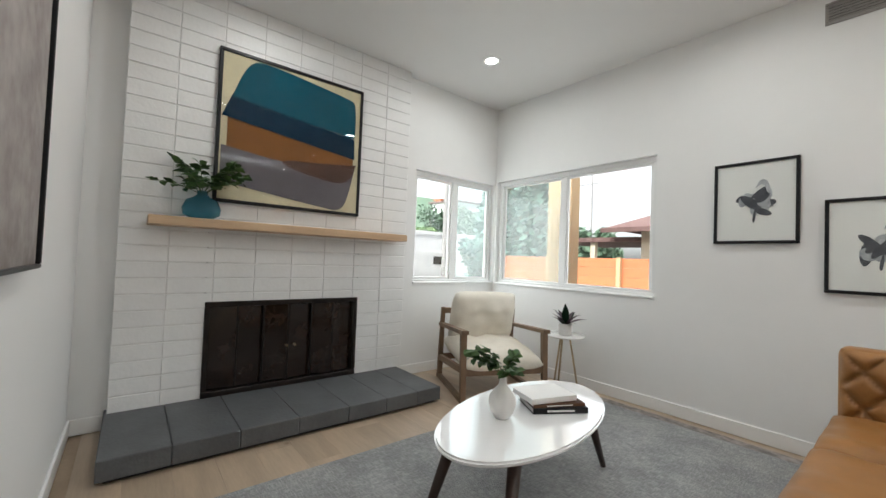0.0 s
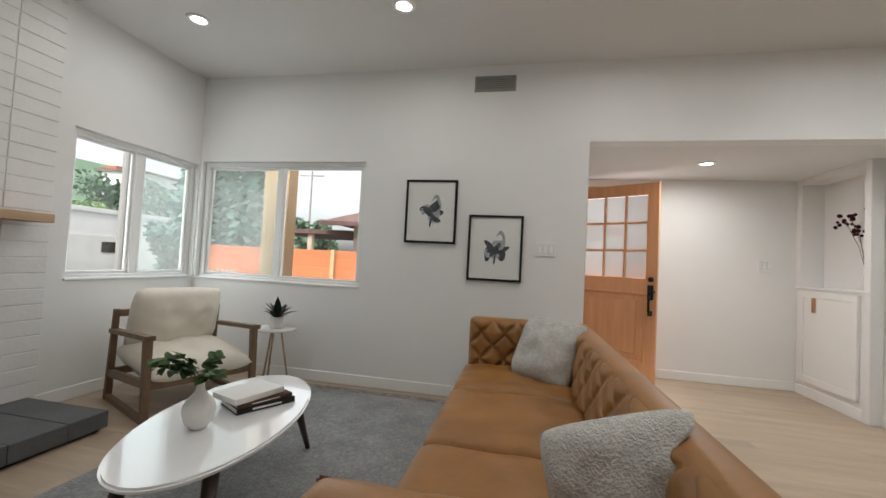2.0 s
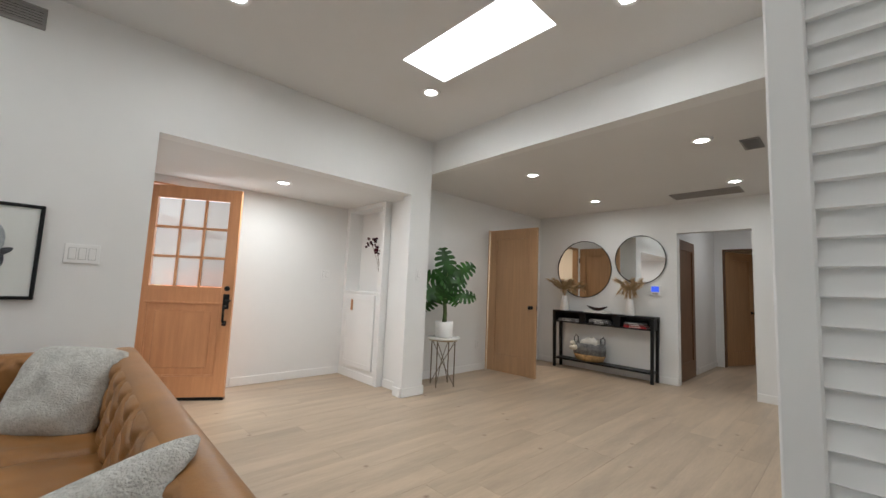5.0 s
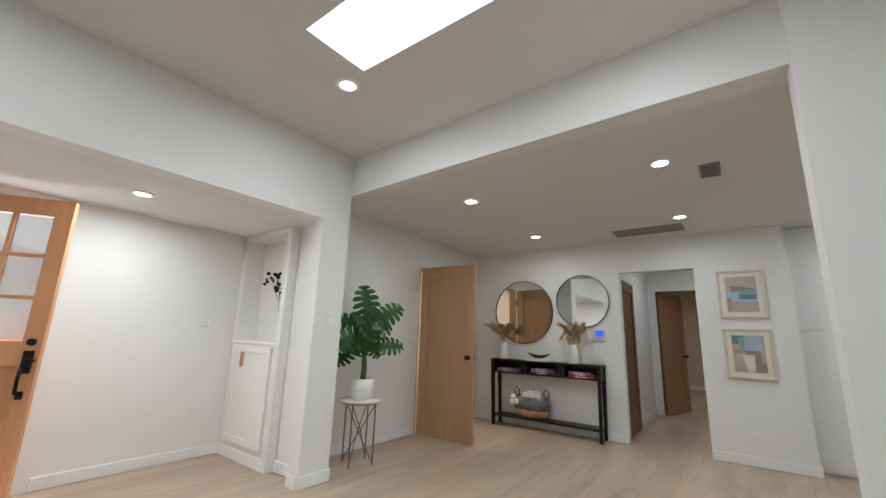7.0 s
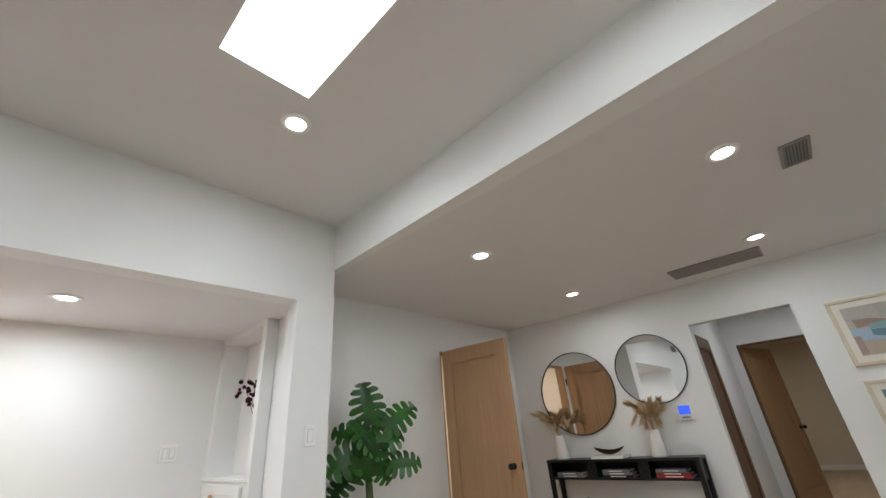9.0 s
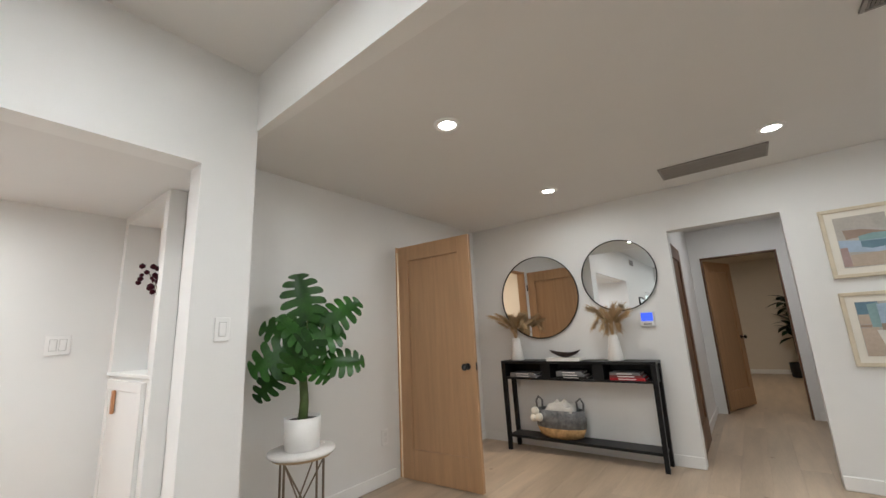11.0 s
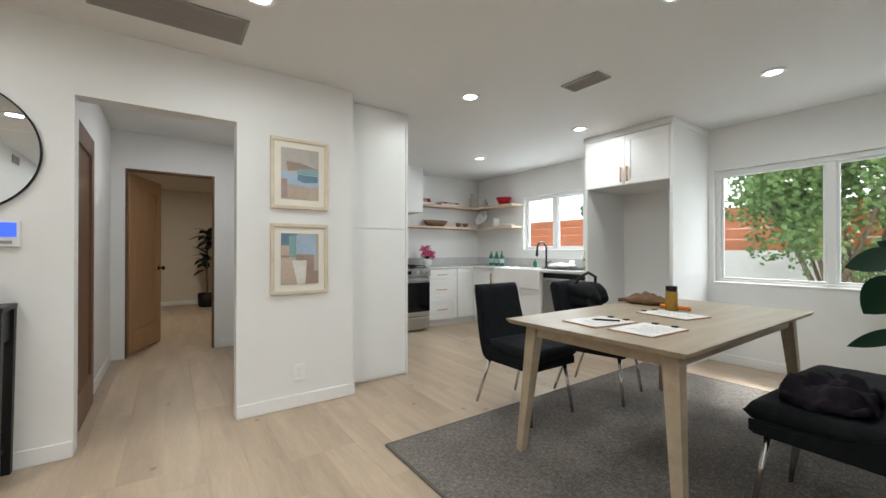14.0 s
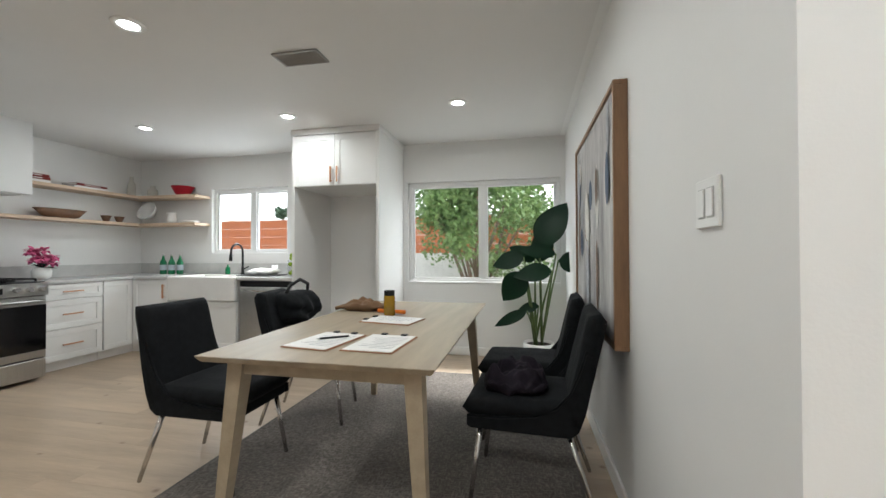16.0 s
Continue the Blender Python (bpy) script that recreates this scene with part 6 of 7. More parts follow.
part("glass", lathe([(0.03, 0.012), (0.035, 0.02), (0.038, 0.12), (0.033, 0.12), (0.03, 0.02), (0.0, 0.02)], 20, at=(-0.1, -0.06, 0)), FROST, t, smooth=True)
t = thing("fruit_jar", pose(6.56, -2.55, 0.909), "glass jar of green limes", "jar")
part("vessel", lathe([(0.05, 0), (0.055, 0.01), (0.055, 0.19), (0.05, 0.19), (0.05, 0.012), (0.0, 0.01)], 24), CLEAR, t, smooth=True)
lime = paint("lime_skin", (0.32, 0.48, 0.03))
for k in range(7):
    bm = bmesh.new()
    bmesh.ops.create_icosphere(bm, subdivisions=2, radius=0.024, matrix=Matrix.Translation((0.024 * math.cos(k * 2.4), 0.024 * math.sin(k * 2.4), 0.036 + 0.034 * k)))
    part("lime", bm, lime, t, smooth=True)


def fridge_cabinet():
    t = thing("fridge_cabinet", pose(5.34, -2.93, 0), "tall white cabinet round an empty fridge bay", "cabinet")
    W, D, Z = 0.96, 0.79, 1.86
    part("side_panel", box(0, 0.03, 0.002, D, 0.001, LOW - 0.06), CABINET, t)
    part("side_panel", box(W - 0.03, W, 0.002, D, 0.001, LOW - 0.06), CABINET, t)
    part("upper_body", box(0.03, W - 0.03, 0.002, D - 0.03, Z, LOW - 0.06), CABINET, t)
    part("crown", box(-0.012, W + 0.012, 0.002, D + 0.012, LOW - 0.06, LOW - 0.001, 0.006), TRIM, t)
    w = (W - 0.06) / 2
    shaker("door", t, w, LOW - 0.065 - Z, pose(W - 0.03, D - 0.018, Z, 0, 0, 180), "low_right")
    shaker("door", t, w, LOW - 0.065 - Z, pose(W - 0.03 - w, D - 0.018, Z, 0, 0, 180), "low_left")
    part("bay_back", box(0.03, W - 0.03, 0.004, 0.016, 0.001, Z), CABINET, t)


fridge_cabinet()


def pantry():
    t = thing("pantry_cabinet", pose(6.77, -0.03, 0), "flat white floor-to-ceiling pantry cupboard", "cabinet")
    part("body", box(0.02, 0.62, 0.002, 0.604, 0.001, LOW - 0.002), CABINET, t)
    part("lower_door", box(0.0, 0.019, 0.004, 0.60, 0.02, 1.356, 0.002), CABINET, t, "plain white tall door")
    part("upper_door", box(0.0, 0.019, 0.004, 0.60, 1.361, LOW - 0.004, 0.002), CABINET, t, "plain white upper door")
    part("edge_strip", box(-0.004, 0.019, -0.018, 0.003, 0.001, LOW - 0.002, 0.002), CABINET, t)


pantry()
t = fixed(part("pantry_wall", box(6.69, 6.78, 0.575, 0.60, 0.0, LOW), WALL), "short white wall return beside the pantry", "wall")

# ---- dining area ----
t = thing("rug", pose(4.66, -0.73, 0), "taupe woven jute dining rug", "rug")
part("field", box(-1.0, 1.0, -1.48, 1.475, 0.001, 0.011, 0.003), RUG2, t)
for x0, x1, y0, y1 in ((-1.0, 1.0, 1.462, 1.478), (-1.0, 1.0, -1.482, -1.468), (0.988, 1.003, -1.48, 1.475), (-1.003, -0.988, -1.48, 1.475)):
    part("binding", box(x0, x1, y0, y1, 0.001, 0.0125, 0.002), mat("rug_binding", (0.13, 0.12, 0.11), 0.9, vary=0.1), t)


def dining_table():
    t = thing("dining_table", pose(4.722, -0.70, 0.011), "washed oak dining table with tapered legs", "dining table")
    w, l, h = 0.485, 0.905, 0.757
    bm = slab([(-w, -l), (w, -l), (w, l), (-w, l)], h - 0.026, h, bevel=0.0)
    for v in bm.verts:
        if v.co.z < h - 0.01:
            v.co.x *= 0.965
            v.co.y *= 0.98
    bmesh.ops.bevel(bm, geom=bm.edges[:], offset=0.003, segments=2, affect="EDGES")
    part("tabletop", bm, ASHTABLE, t)
    for s in (-1, 1):
        part("end_apron", box(-0.38, 0.38, s * 0.78 - 0.012, s * 0.78 + 0.012, h - 0.095, h - 0.026), ASHTABLE, t)
        part("side_apron", box(s * 0.38 - 0.012, s * 0.38 + 0.012, -0.77, 0.77, h - 0.095, h - 0.026), ASHTABLE, t)
        for q in (-1, 1):
            part("leg", bar((s * 0.375, q * 0.77, h - 0.026), (s * 0.43, q * 0.83, 0), 0.07, 0.07, 0.04, 0.04), ASHTABLE, t)


dining_table()
TT = 0.769


def dining_chair():
    """A shell chair: seat about the origin, looking along +y."""
    t = thing("dining_chair", pose(0, 0, 0), "charcoal upholstered dining chair with chrome legs", "chair", "dining chairs")
    back = move(cushion(0.45, 0.50, 0.085, n=20, p=12, q=0.3, crease=0.004), pose(0, -0.238, 0.645, 103, 0, 0))
    for v in back.verts:
        k = (v.co.z - 0.42) / 0.45
        v.co.x *= 1.03 - 0.07 * k
    part("backrest", back, BLACKFAB, t, "padded charcoal backrest", True)
    part("seat_pad", move(cushion(0.44, 0.50, 0.085, n=20, p=12, q=0.3, crease=0.004), pose(0, 0.06, 0.447, -1.5, 0, 0)), BLACKFAB, t, "thick seat pad", True)
    part("seat_base", box(-0.20, 0.20, -0.19, 0.285, 0.346, 0.415, 0.02, seg=3), BLACKFAB, t)
    side = [(0.29, 0.358), (0.29, 0.405), (0.12, 0.412), (-0.02, 0.432), (-0.11, 0.475), (-0.165, 0.54), (-0.20, 0.62), (-0.235, 0.73), (-0.275, 0.71), (-0.258, 0.58), (-0.232, 0.45), (-0.205, 0.375), (-0.17, 0.346), (0.27, 0.346)]
    for s in (-1, 1):
        wing = move(slab(side, -0.014, 0.014, bevel=0.009), Matrix(((0, 0, 1, s * 0.208), (1, 0, 0, 0), (0, 1, 0, 0), (0, 0, 0, 1))))
        part("side_wing", wing, BLACKFAB, t, "upholstered side sweeping up to the back")
    for s in (-1, 1):
        part("front_leg", rod((s * 0.175, 0.23, 0.36), (s * 0.215, 0.275, 0), 0.014, 0.010), CHROME, t, "round chrome leg", True)
        part("back_leg", rod((s * 0.175, -0.16, 0.36), (s * 0.205, -0.28, 0), 0.014, 0.010), CHROME, t, "round chrome leg", True)
    return t


first = dining_chair()
first.matrix_world = pose(5.58, -0.34, 0.012, 0, 0, 90)
copy_thing(first, pose(5.46, -1.09, 0.012, 0, 0, 102))
copy_thing(first, pose(3.90, -0.50, 0.012, 0, 0, -94))
copy_thing(first, pose(3.90, -1.12, 0.012, 0, 0, -95))
first["label"] = "charcoal upholstered dining chair with chrome legs, pulled out"

t = thing("jacket", pose(3.98, -0.53, 0.488), "crumpled dark plum jacket on a chair seat", "jacket")
bm = cushion(0.30, 0.36, 0.15, n=44, p=2.2, q=0.6, crease=0.08, seed=3)
for v in bm.verts:
    v.co += Vector((0.02 * noise.noise(v.co * 9 + Vector((5, 0, 0))), 0.02 * noise.noise(v.co * 9), 0.05 * noise.noise(v.co * 13) + 0.022 * noise.noise(v.co * 30)))
part("cloth", move(bm, pose(0, 0, 0.035)), PURPLE, t, smooth=True)
t = thing("backpack", pose(5.67, -1.20, 0.76), "black backpack slung over a chair back", "backpack")
bm = cushion(0.24, 0.44, 0.30, n=26, p=2.6, q=0.5, crease=0.06, seed=9)
part("bag", move(bm, pose(0.0, 0, 0.0, 0, 75, 0)), BLACKFAB, t, smooth=True)
part("strap", tube([(-0.02, -0.15, 0.08), (-0.05, -0.11, 0.17), (-0.05, 0.0, 0.21), (-0.03, 0.10, 0.17), (0, 0.15, 0.06)], 0.013, 8), BLACK, t, smooth=True)


def clipboard(m, label):
    t = thing("clipboard", m, label, "clipboard", "clipboards on the table")
    part("board", box(-0.115, 0.115, -0.16, 0.16, 0, 0.004, 0.001), paint("tan_board", (0.42, 0.22, 0.13)), t)
    part("sheet", box(-0.108, 0.108, -0.15, 0.155, 0.0045, 0.007), PAPER, t, "white printed form")
    rnd = random.Random(1)
    for k in range(9):
        part("text_line", box(-0.09, rnd.uniform(0.0, 0.09), 0.10 - k * 0.025, 0.105 - k * 0.025, 0.0071, 0.0074), paint("grey_ink", (0.45, 0.45, 0.46)), t, "unreadable grey line of print")
    for x in (-0.05, 0.05):
        part("clip", box(x - 0.014, x + 0.014, -0.165, -0.14, 0.004, 0.014, 0.003), BLACKMETAL, t, "small black binder clip")


clipboard(pose(4.82, -0.13, TT, 0, 0, -8), "clipboard with a white form and pen")
clipboard(pose(4.555, -0.13, TT, 0, 0, -3), "clipboard with a white printed form")
clipboard(pose(4.70, -0.70, TT, 0, 0, 80), "clipboard farther along the dining table")
t = thing("pen", pose(4.80, -0.16, TT + 0.012, 0, 90, 35), "black ballpoint pen on a form", "pen")
part("barrel", rod((0, 0, -0.07), (0, 0, 0.06), 0.0045), BLACK, t)
part("tip", rod((0, 0, 0.06), (0, 0, 0.075), 0.004, 0.001), STEEL, t)
t = thing("jar", pose(4.787, -0.884, TT), "amber jar with a black lid", "jar")
part("vessel", lathe([(0.033, 0), (0.036, 0.006), (0.036, 0.12), (0.03, 0.13), (0.0, 0.13)], 28), mat("amber_glass", (0.30, 0.17, 0.015), 0.12, vary=0.1), t, smooth=True)
part("lid", lathe([(0.034, 0.128), (0.034, 0.16), (0.0, 0.162)], 28), BLACK, t, "black screw lid")
t = thing("work_gloves", pose(5.03, -1.07, TT), "brown leather work gloves in a heap", "gloves")
bm = cushion(0.30, 0.16, 0.07, n=22, p=2.4, q=0.5, crease=0.05, seed=6)
part("leather", move(bm, pose(0, 0, 0.03)), paint("worn_brown_leather", (0.20, 0.12, 0.07)), t, smooth=True)
for k in range(4):
    part("finger", tube([(0.10, -0.05 + k * 0.03, 0.02), (0.17, -0.06 + k * 0.035, 0.025), (0.20, -0.06 + k * 0.04, 0.015)], 0.013, 8), paint("worn_brown_leather", (0.20, 0.12, 0.07)), t, smooth=True)
t = thing("tape_strip", pose(4.90, -0.98, TT), "orange handled tool on the table", "tool")
part("handle", tube([(0, 0, 0.014), (-0.10, 0.03, 0.016), (-0.2, 0.04, 0.014)], 0.013, 8), paint("orange_plastic", (0.75, 0.20, 0.03)), t, smooth=True)


def big_canvas():
    t = thing("framed_painting", pose(3.495, -0.945, 1.33, 0, 0, 90), "tall abstract canvas in a deep wooden frame", "painting")
    w, h, d = 1.28, 1.18, 0.062
    wood = mat("frame_wood", (0.26, 0.145, 0.075), 0.5, vary=0.15, size=2, stretch=(8, 8, 1))
    for x0, x1, z0, z1 in ((-w / 2, w / 2, h / 2 - 0.022, h / 2), (-w / 2, w / 2, -h / 2, -h / 2 + 0.022), (-w / 2, -w / 2 + 0.022, -h / 2 + 0.022, h / 2 - 0.022), (w / 2 - 0.022, w / 2, -h / 2 + 0.022, h / 2 - 0.022)):
        part("frame", box(x0, x1, -d, -0.001, z0, z1, 0.002), wood, t)
    part("canvas", box(-w / 2 + 0.024, w / 2 - 0.024, -d + 0.012, -0.01, -h / 2 + 0.024, h / 2 - 0.024), mat("streaked_canvas", (0.66, 0.65, 0.63), 0.7, size=2.0, stretch=(4, 1, 0.7), second=(0.22, 0.21, 0.22)), t, "white and grey brushed canvas")
    rnd = random.Random(12)
    blue, brown = paint("smoky_blue", (0.10, 0.13, 0.19)), paint("earth_brown", (0.22, 0.15, 0.11))
    for k in range(16):
        x, z, a, b = rnd.uniform(-0.5, 0.5), rnd.uniform(-0.35, 0.45), rnd.uniform(0.03, 0.09), rnd.uniform(0.08, 0.28)
        pts = [(x - a, z), (x - a * 0.3, z + b), (x + a * 0.6, z + b * 0.7), (x + a, z - b * 0.2), (x, z - b)]
        shape(t, d, pts, (blue, brown, OFFWHITE, INK2)[k % 4], 1 + k * 0.4, "brush_stroke")


big_canvas()


def bird_of_paradise():
    t = thing("potted_plant", pose(3.80, -2.66, 0), "tall broad-leaved tropical plant in a white pot", "plant")
    part("pot", lathe([(0.12, 0), (0.14, 0.01), (0.155, 0.24), (0.143, 0.24), (0.14, 0.21), (0.0, 0.21)], 36), CERAMIC, t, smooth=True)
    part("soil", lathe([(0.0, 0.208), (0.139, 0.208), (0.139, 0.216), (0.0, 0.22)], 24), SOIL, t)
    r, up, n = Vector((-1, 0, 0)), Vector((0, 0, 1)), Vector((0.05, 1, 0))
    # middle across and up, outward, pointing angle, length, width
    spec = [(0.15, 1.46, 0.0, 60, 0.52, 0.34), (0.0, 1.18, 0.10, 172, 0.36, 0.17), (-0.30, 1.08, 0.06, 196, 0.33, 0.20), (-0.05, 0.96, 0.14, 188, 0.38, 0.20), (0.33, 1.06, 0.08, -15, 0.26, 0.22),
            (-0.24, 0.82, 0.10, 232, 0.36, 0.27), (-0.27, 0.50, 0.14, 206, 0.36, 0.12), (-0.10, 0.60, 0.05, 195, 0.22, 0.11), (0.06, 1.28, -0.08, 78, 0.44, 0.24), (-0.16, 1.16, 0.0, 150, 0.30, 0.18)]
    for u, v, w, ang, L, wide in spec:
        foot = Vector((0.04 * math.cos(ang), 0.04 * math.sin(ang), 0.21))
        base = r * u + up * v + n * w - (r * math.cos(radians(ang)) + up * math.sin(radians(ang))) * L * 0.5
        part("stalk", tube([foot, foot.lerp(base, 0.55) + Vector((0, 0, 0.04)), base], 0.013, 8, taper=0.6), STEM, t, smooth=True)
        face = n + up * 0.5 + r * (0.3 if 90 < ang < 270 else -0.2)
        part("leaf", leaf_blade(L, wide, 0.16, 9, 0.2, m=facing_leaf(base, r, up, face, ang, 0.1)), DARKLEAF, t, smooth=True)


bird_of_paradise()

# ---- outdoors ----
GRASS = mat("dry_ground", (0.20, 0.19, 0.16), 0.95, vary=0.2, size=0.6)
ASPHALT = mat("asphalt", (0.08, 0.08, 0.082), 0.9, vary=0.15, size=2)
ORANGE = mat("stained_fence_board", (0.52, 0.16, 0.06), 0.6, vary=0.12, size=2, stretch=(1, 8, 8), per_object=0.08)
POSTWOOD = mat("new_timber", (0.50, 0.35, 0.19), 0.6, vary=0.1, size=3, stretch=(8, 8, 1))
STUCCO = mat("pale_stucco", (0.72, 0.71, 0.69), 0.85, vary=0.05, size=2, bump=0.2)
CREAMSTUCCO = mat("cream_stucco", (0.66, 0.56, 0.43), 0.85, vary=0.05, size=2)
ROOF = mat("brown_shingle_roof", (0.17, 0.10, 0.09), 0.85, vary=0.2, size=6, bump=0.5, bump_size=20)
# leaf green with outdoor haze mixed into it, paler and bluer
CYPRESSLEAF = mat("hazy_blue_green_leaf", (0.15, 0.25, 0.20), 0.8, vary=0.3, size=2, second=(0.075, 0.14, 0.115))
FARLEAF = mat("far_foliage", (0.115, 0.185, 0.11), 0.8, vary=0.3, size=2, second=(0.06, 0.11, 0.07))
TREELEAF = mat("garden_tree_leaf", (0.25, 0.37, 0.13), 0.55, vary=0.3, size=5, second=(0.07, 0.155, 0.045))
fixed(part("ground", box(-600, 600, -600, 600, -0.75, -0.45), GRASS), "dry bare ground outside the house", "ground")
fixed(part("road", box(-26, -12, -80, 80, -0.449, -0.43), ASPHALT), "grey asphalt street", "road")


def board_fence(x0, x1, y, z0, z1, n_boards, label, posts, facing):
    t = thing("fence", pose(x0, y, z0), label, "fence")
    h = (z1 - z0) / n_boards
    for k in range(n_boards):
        part("board", box(0, x1 - x0, -0.012, 0.012, k * h + 0.003, (k + 1) * h - 0.003, 0.003), ORANGE, t)
    x = 0
    while x < x1 - x0:
        part("post", box(x, x + 0.09, 0.012 * facing, 0.10 * facing, min(0, -0.45 - z0) , z1 - z0 + 0.02) if facing > 0 else box(x, x + 0.09, -0.10, -0.012, min(0, -0.45 - z0), z1 - z0 + 0.02), POSTWOOD, t)
        x += posts
    return t


board_fence(-7.8, 4.0, 9.3, -0.44, 1.28, 8, "orange-stained horizontal board fence", 1.9, -1)
t = thing("porch_post", pose(-2.55, 5.0, -0.45), "thick pale new timber porch post", "post")
part("shaft", box(-0.17, 0.17, -0.1, 0.1, 0.001, 3.2, 0.006), POSTWOOD, t)
t = thing("porch_beam", pose(-2.5, 5.0, 2.75), "pale timber porch beam", "beam")
part("beam_body", box(-1.2, 6.0, -0.1, 0.1, 0.002, 0.25, 0.006), POSTWOOD, t)


def leaf_cloud(rnd, n, centre, radii, size, bm=None):
    bm = bm or bmesh.new()
    for _ in range(n):
        d = Vector((rnd.gauss(0, 1), rnd.gauss(0, 1), rnd.gauss(0, 1))).normalized() * rnd.random() ** 0.4
        p = Vector(centre) + Vector((d.x * radii[0], d.y * radii[1], d.z * radii[2]))
        a = Vector((rnd.uniform(-1, 1), rnd.uniform(-1, 1), rnd.uniform(-1, 0.6))).normalized() * size * rnd.uniform(0.6, 1.3)
        b = a.orthogonal().normalized() * a.length * 0.35
        bm.faces.new([bm.verts.new(p), bm.verts.new(p + a * 0.5 + b), bm.verts.new(p + a), bm.verts.new(p + a * 0.5 - b)])
    return bm


def tree(name, m, trunk_h, r, clumps, spread, leaf, n, material, label, seed, tall=1.0):
    t = thing(name, m, label, "tree")
    rnd = random.Random(seed)
    part("trunk", tube([(0, 0, 0), (0.05, 0, trunk_h * 0.5), (0, 0.05, trunk_h)], r, 10, taper=0.6), BARK, t, smooth=True)
    bm = bmesh.new()
    leaves = bmesh.new()
    for k in range(clumps):
        a, q = rnd.uniform(0, 6.28), rnd.uniform(0.25, 1)
        c = Vector((math.cos(a) * spread * q, math.sin(a) * spread * q, trunk_h + rnd.uniform(-0.3, 1.0) * spread * tall))
        tube([(0, 0, trunk_h * rnd.uniform(0.5, 0.95)), c * 0.5 + Vector((0, 0, trunk_h * 0.45)), c], r * 0.3, 6, bm=bm, taper=0.3)
        leaf_cloud(rnd, n, c, (spread * 0.42, spread * 0.42, spread * 0.36), leaf, leaves)
    part("limbs", bm, BARK, t)
    part("crown", leaves, material, t, "loose crown of small leaves")
    return t


def cypress(x, y, h, r, seed):
    t = thing("cypress_tree", pose(x, y, -0.45), "tall dense dark green cypress", "tree", "cypress trees")
    rnd = random.Random(seed)
    part("trunk", rod((0, 0, 0), (0, 0, h * 0.6), 0.12, 0.05), BARK, t)
    bm = bmesh.new()
    for k in range(26):
        u = k / 25
        rr = r * (1 - 0.75 * u ** 1.6)
        for j in range(3):
            a = rnd.uniform(0, 6.28)
            leaf_cloud(rnd, 120, (math.cos(a) * rr * 0.5, math.sin(a) * rr * 0.5, 0.3 + u * (h - 0.4)), (rr * 0.7, rr * 0.7, h / 26 * 1.4), 0.30, bm)
    part("crown", bm, CYPRESSLEAF, t)


for k, (x, y, h, r) in enumerate(((-9.3, 11.2, 6.5, 0.95), (-8.4, 11.4, 6.9, 1.0), (-7.55, 11.3, 6.4, 0.9), (-10.2, 11.9, 6.0, 0.85))):
    cypress(x, y, h, r, k)


def neighbour():
    t = thing("house", pose(-2.1, 19.5, -0.45), "cream neighbouring house with brown hip roof", "house")
    part("wall", box(-4.2, 5, -4, 4, 0, 3.1), CREAMSTUCCO, t)
    bm = bmesh.new()
    e = [bm.verts.new(p) for p in ((-5.2, -5, 2.95), (6, -5, 2.95), (6, 5, 2.95), (-5.2, 5, 2.95))]
    a, b = bm.verts.new((-1.2, 0, 5.0)), bm.verts.new((2, 0, 5.0))
    for f in ((e[0], e[1], b, a), (e[1], e[2], b), (e[2], e[3], a, b), (e[3], e[0], a), (e[3], e[2], e[1], e[0])):
        bm.faces.new(f)
    part("roof", bm, ROOF, t)
    part("fascia", box(-5.25, 6.05, -5.06, -5.0, 2.8, 2.97), ROOF, t)
    part("porch_roof", box(-8.2, -4.2, -4.2, 0.5, 2.5, 2.68), ROOF, t)
    for x in (-8.0, -6.2):
        part("porch_column", box(x, x + 0.2, -4.1, -3.9, 0, 2.5), CREAMSTUCCO, t)


neighbour()
# grille grey on this wooden pole imitates distance haze
t = thing("utility_pole", pose(-16.9, 30, -0.45), "wooden utility pole with crossarms, greyed for distance haze", "utility pole")
part("pole", rod((0, 0, 0), (0, 0, 10), 0.10, 0.07), GREYMETAL, t)
for z in (8.2, 9.2):
    part("crossarm", box(-1.1, 1.1, -0.06, 0.06, z, z + 0.09), GREYMETAL, t)
tree("tree", pose(-13.9, 25, -0.45), 2.2, 0.2, 12, 1.6, 0.3, 130, FARLEAF, "broad dark tree beyond the fence", 31)

# street side
t = thing("building", pose(-32, 27, -0.45), "long low white building across the street", "building")
part("wall", box(-5, 5, -14, 16, 0, 3.7), STUCCO, t)
part("parapet", box(-5.1, 5.1, -14.1, 16.1, 3.7, 4.0), STUCCO, t)
for y in (-9, -4.5, 0, 4.5, 9):
    w = part("window", box(5.0, 5.04, y, y + 1.3, 1.5, 2.2), BROWNGLASS, t, "dark shop window")
    part("frame", box(5.0, 5.07, y - 0.1, y + 1.4, 1.4, 1.5), STUCCO, w)
t = thing("house", pose(-66, 58, 9.5), "small white hillside house with flat roof", "house")
part("wall", box(-4, 4, -5, 5, -3.4, 4.0), STUCCO, t)
part("roof", box(-4.4, 4.4, -5.4, 5.4, 4.0, 4.4), ROOF, t)
for y in (-3, 1.5):
    part("window", box(4.0, 4.05, y, y + 1.4, 1.0, 2.4), BROWNGLASS, t)
t = thing("house", pose(-88, 72, 13.0), "terracotta-roofed house on the hill", "house")
part("wall", box(-4, 4, -5, 5, -5, 4.0), CREAMSTUCCO, t)
part("roof", box(-4.5, 4.5, -5.6, 5.6, 4.0, 4.9), paint("terracotta_roof", (0.42, 0.17, 0.09)), t)
hill = bmesh.new()
bmesh.ops.create_grid(hill, x_segments=24, y_segments=24, size=60)
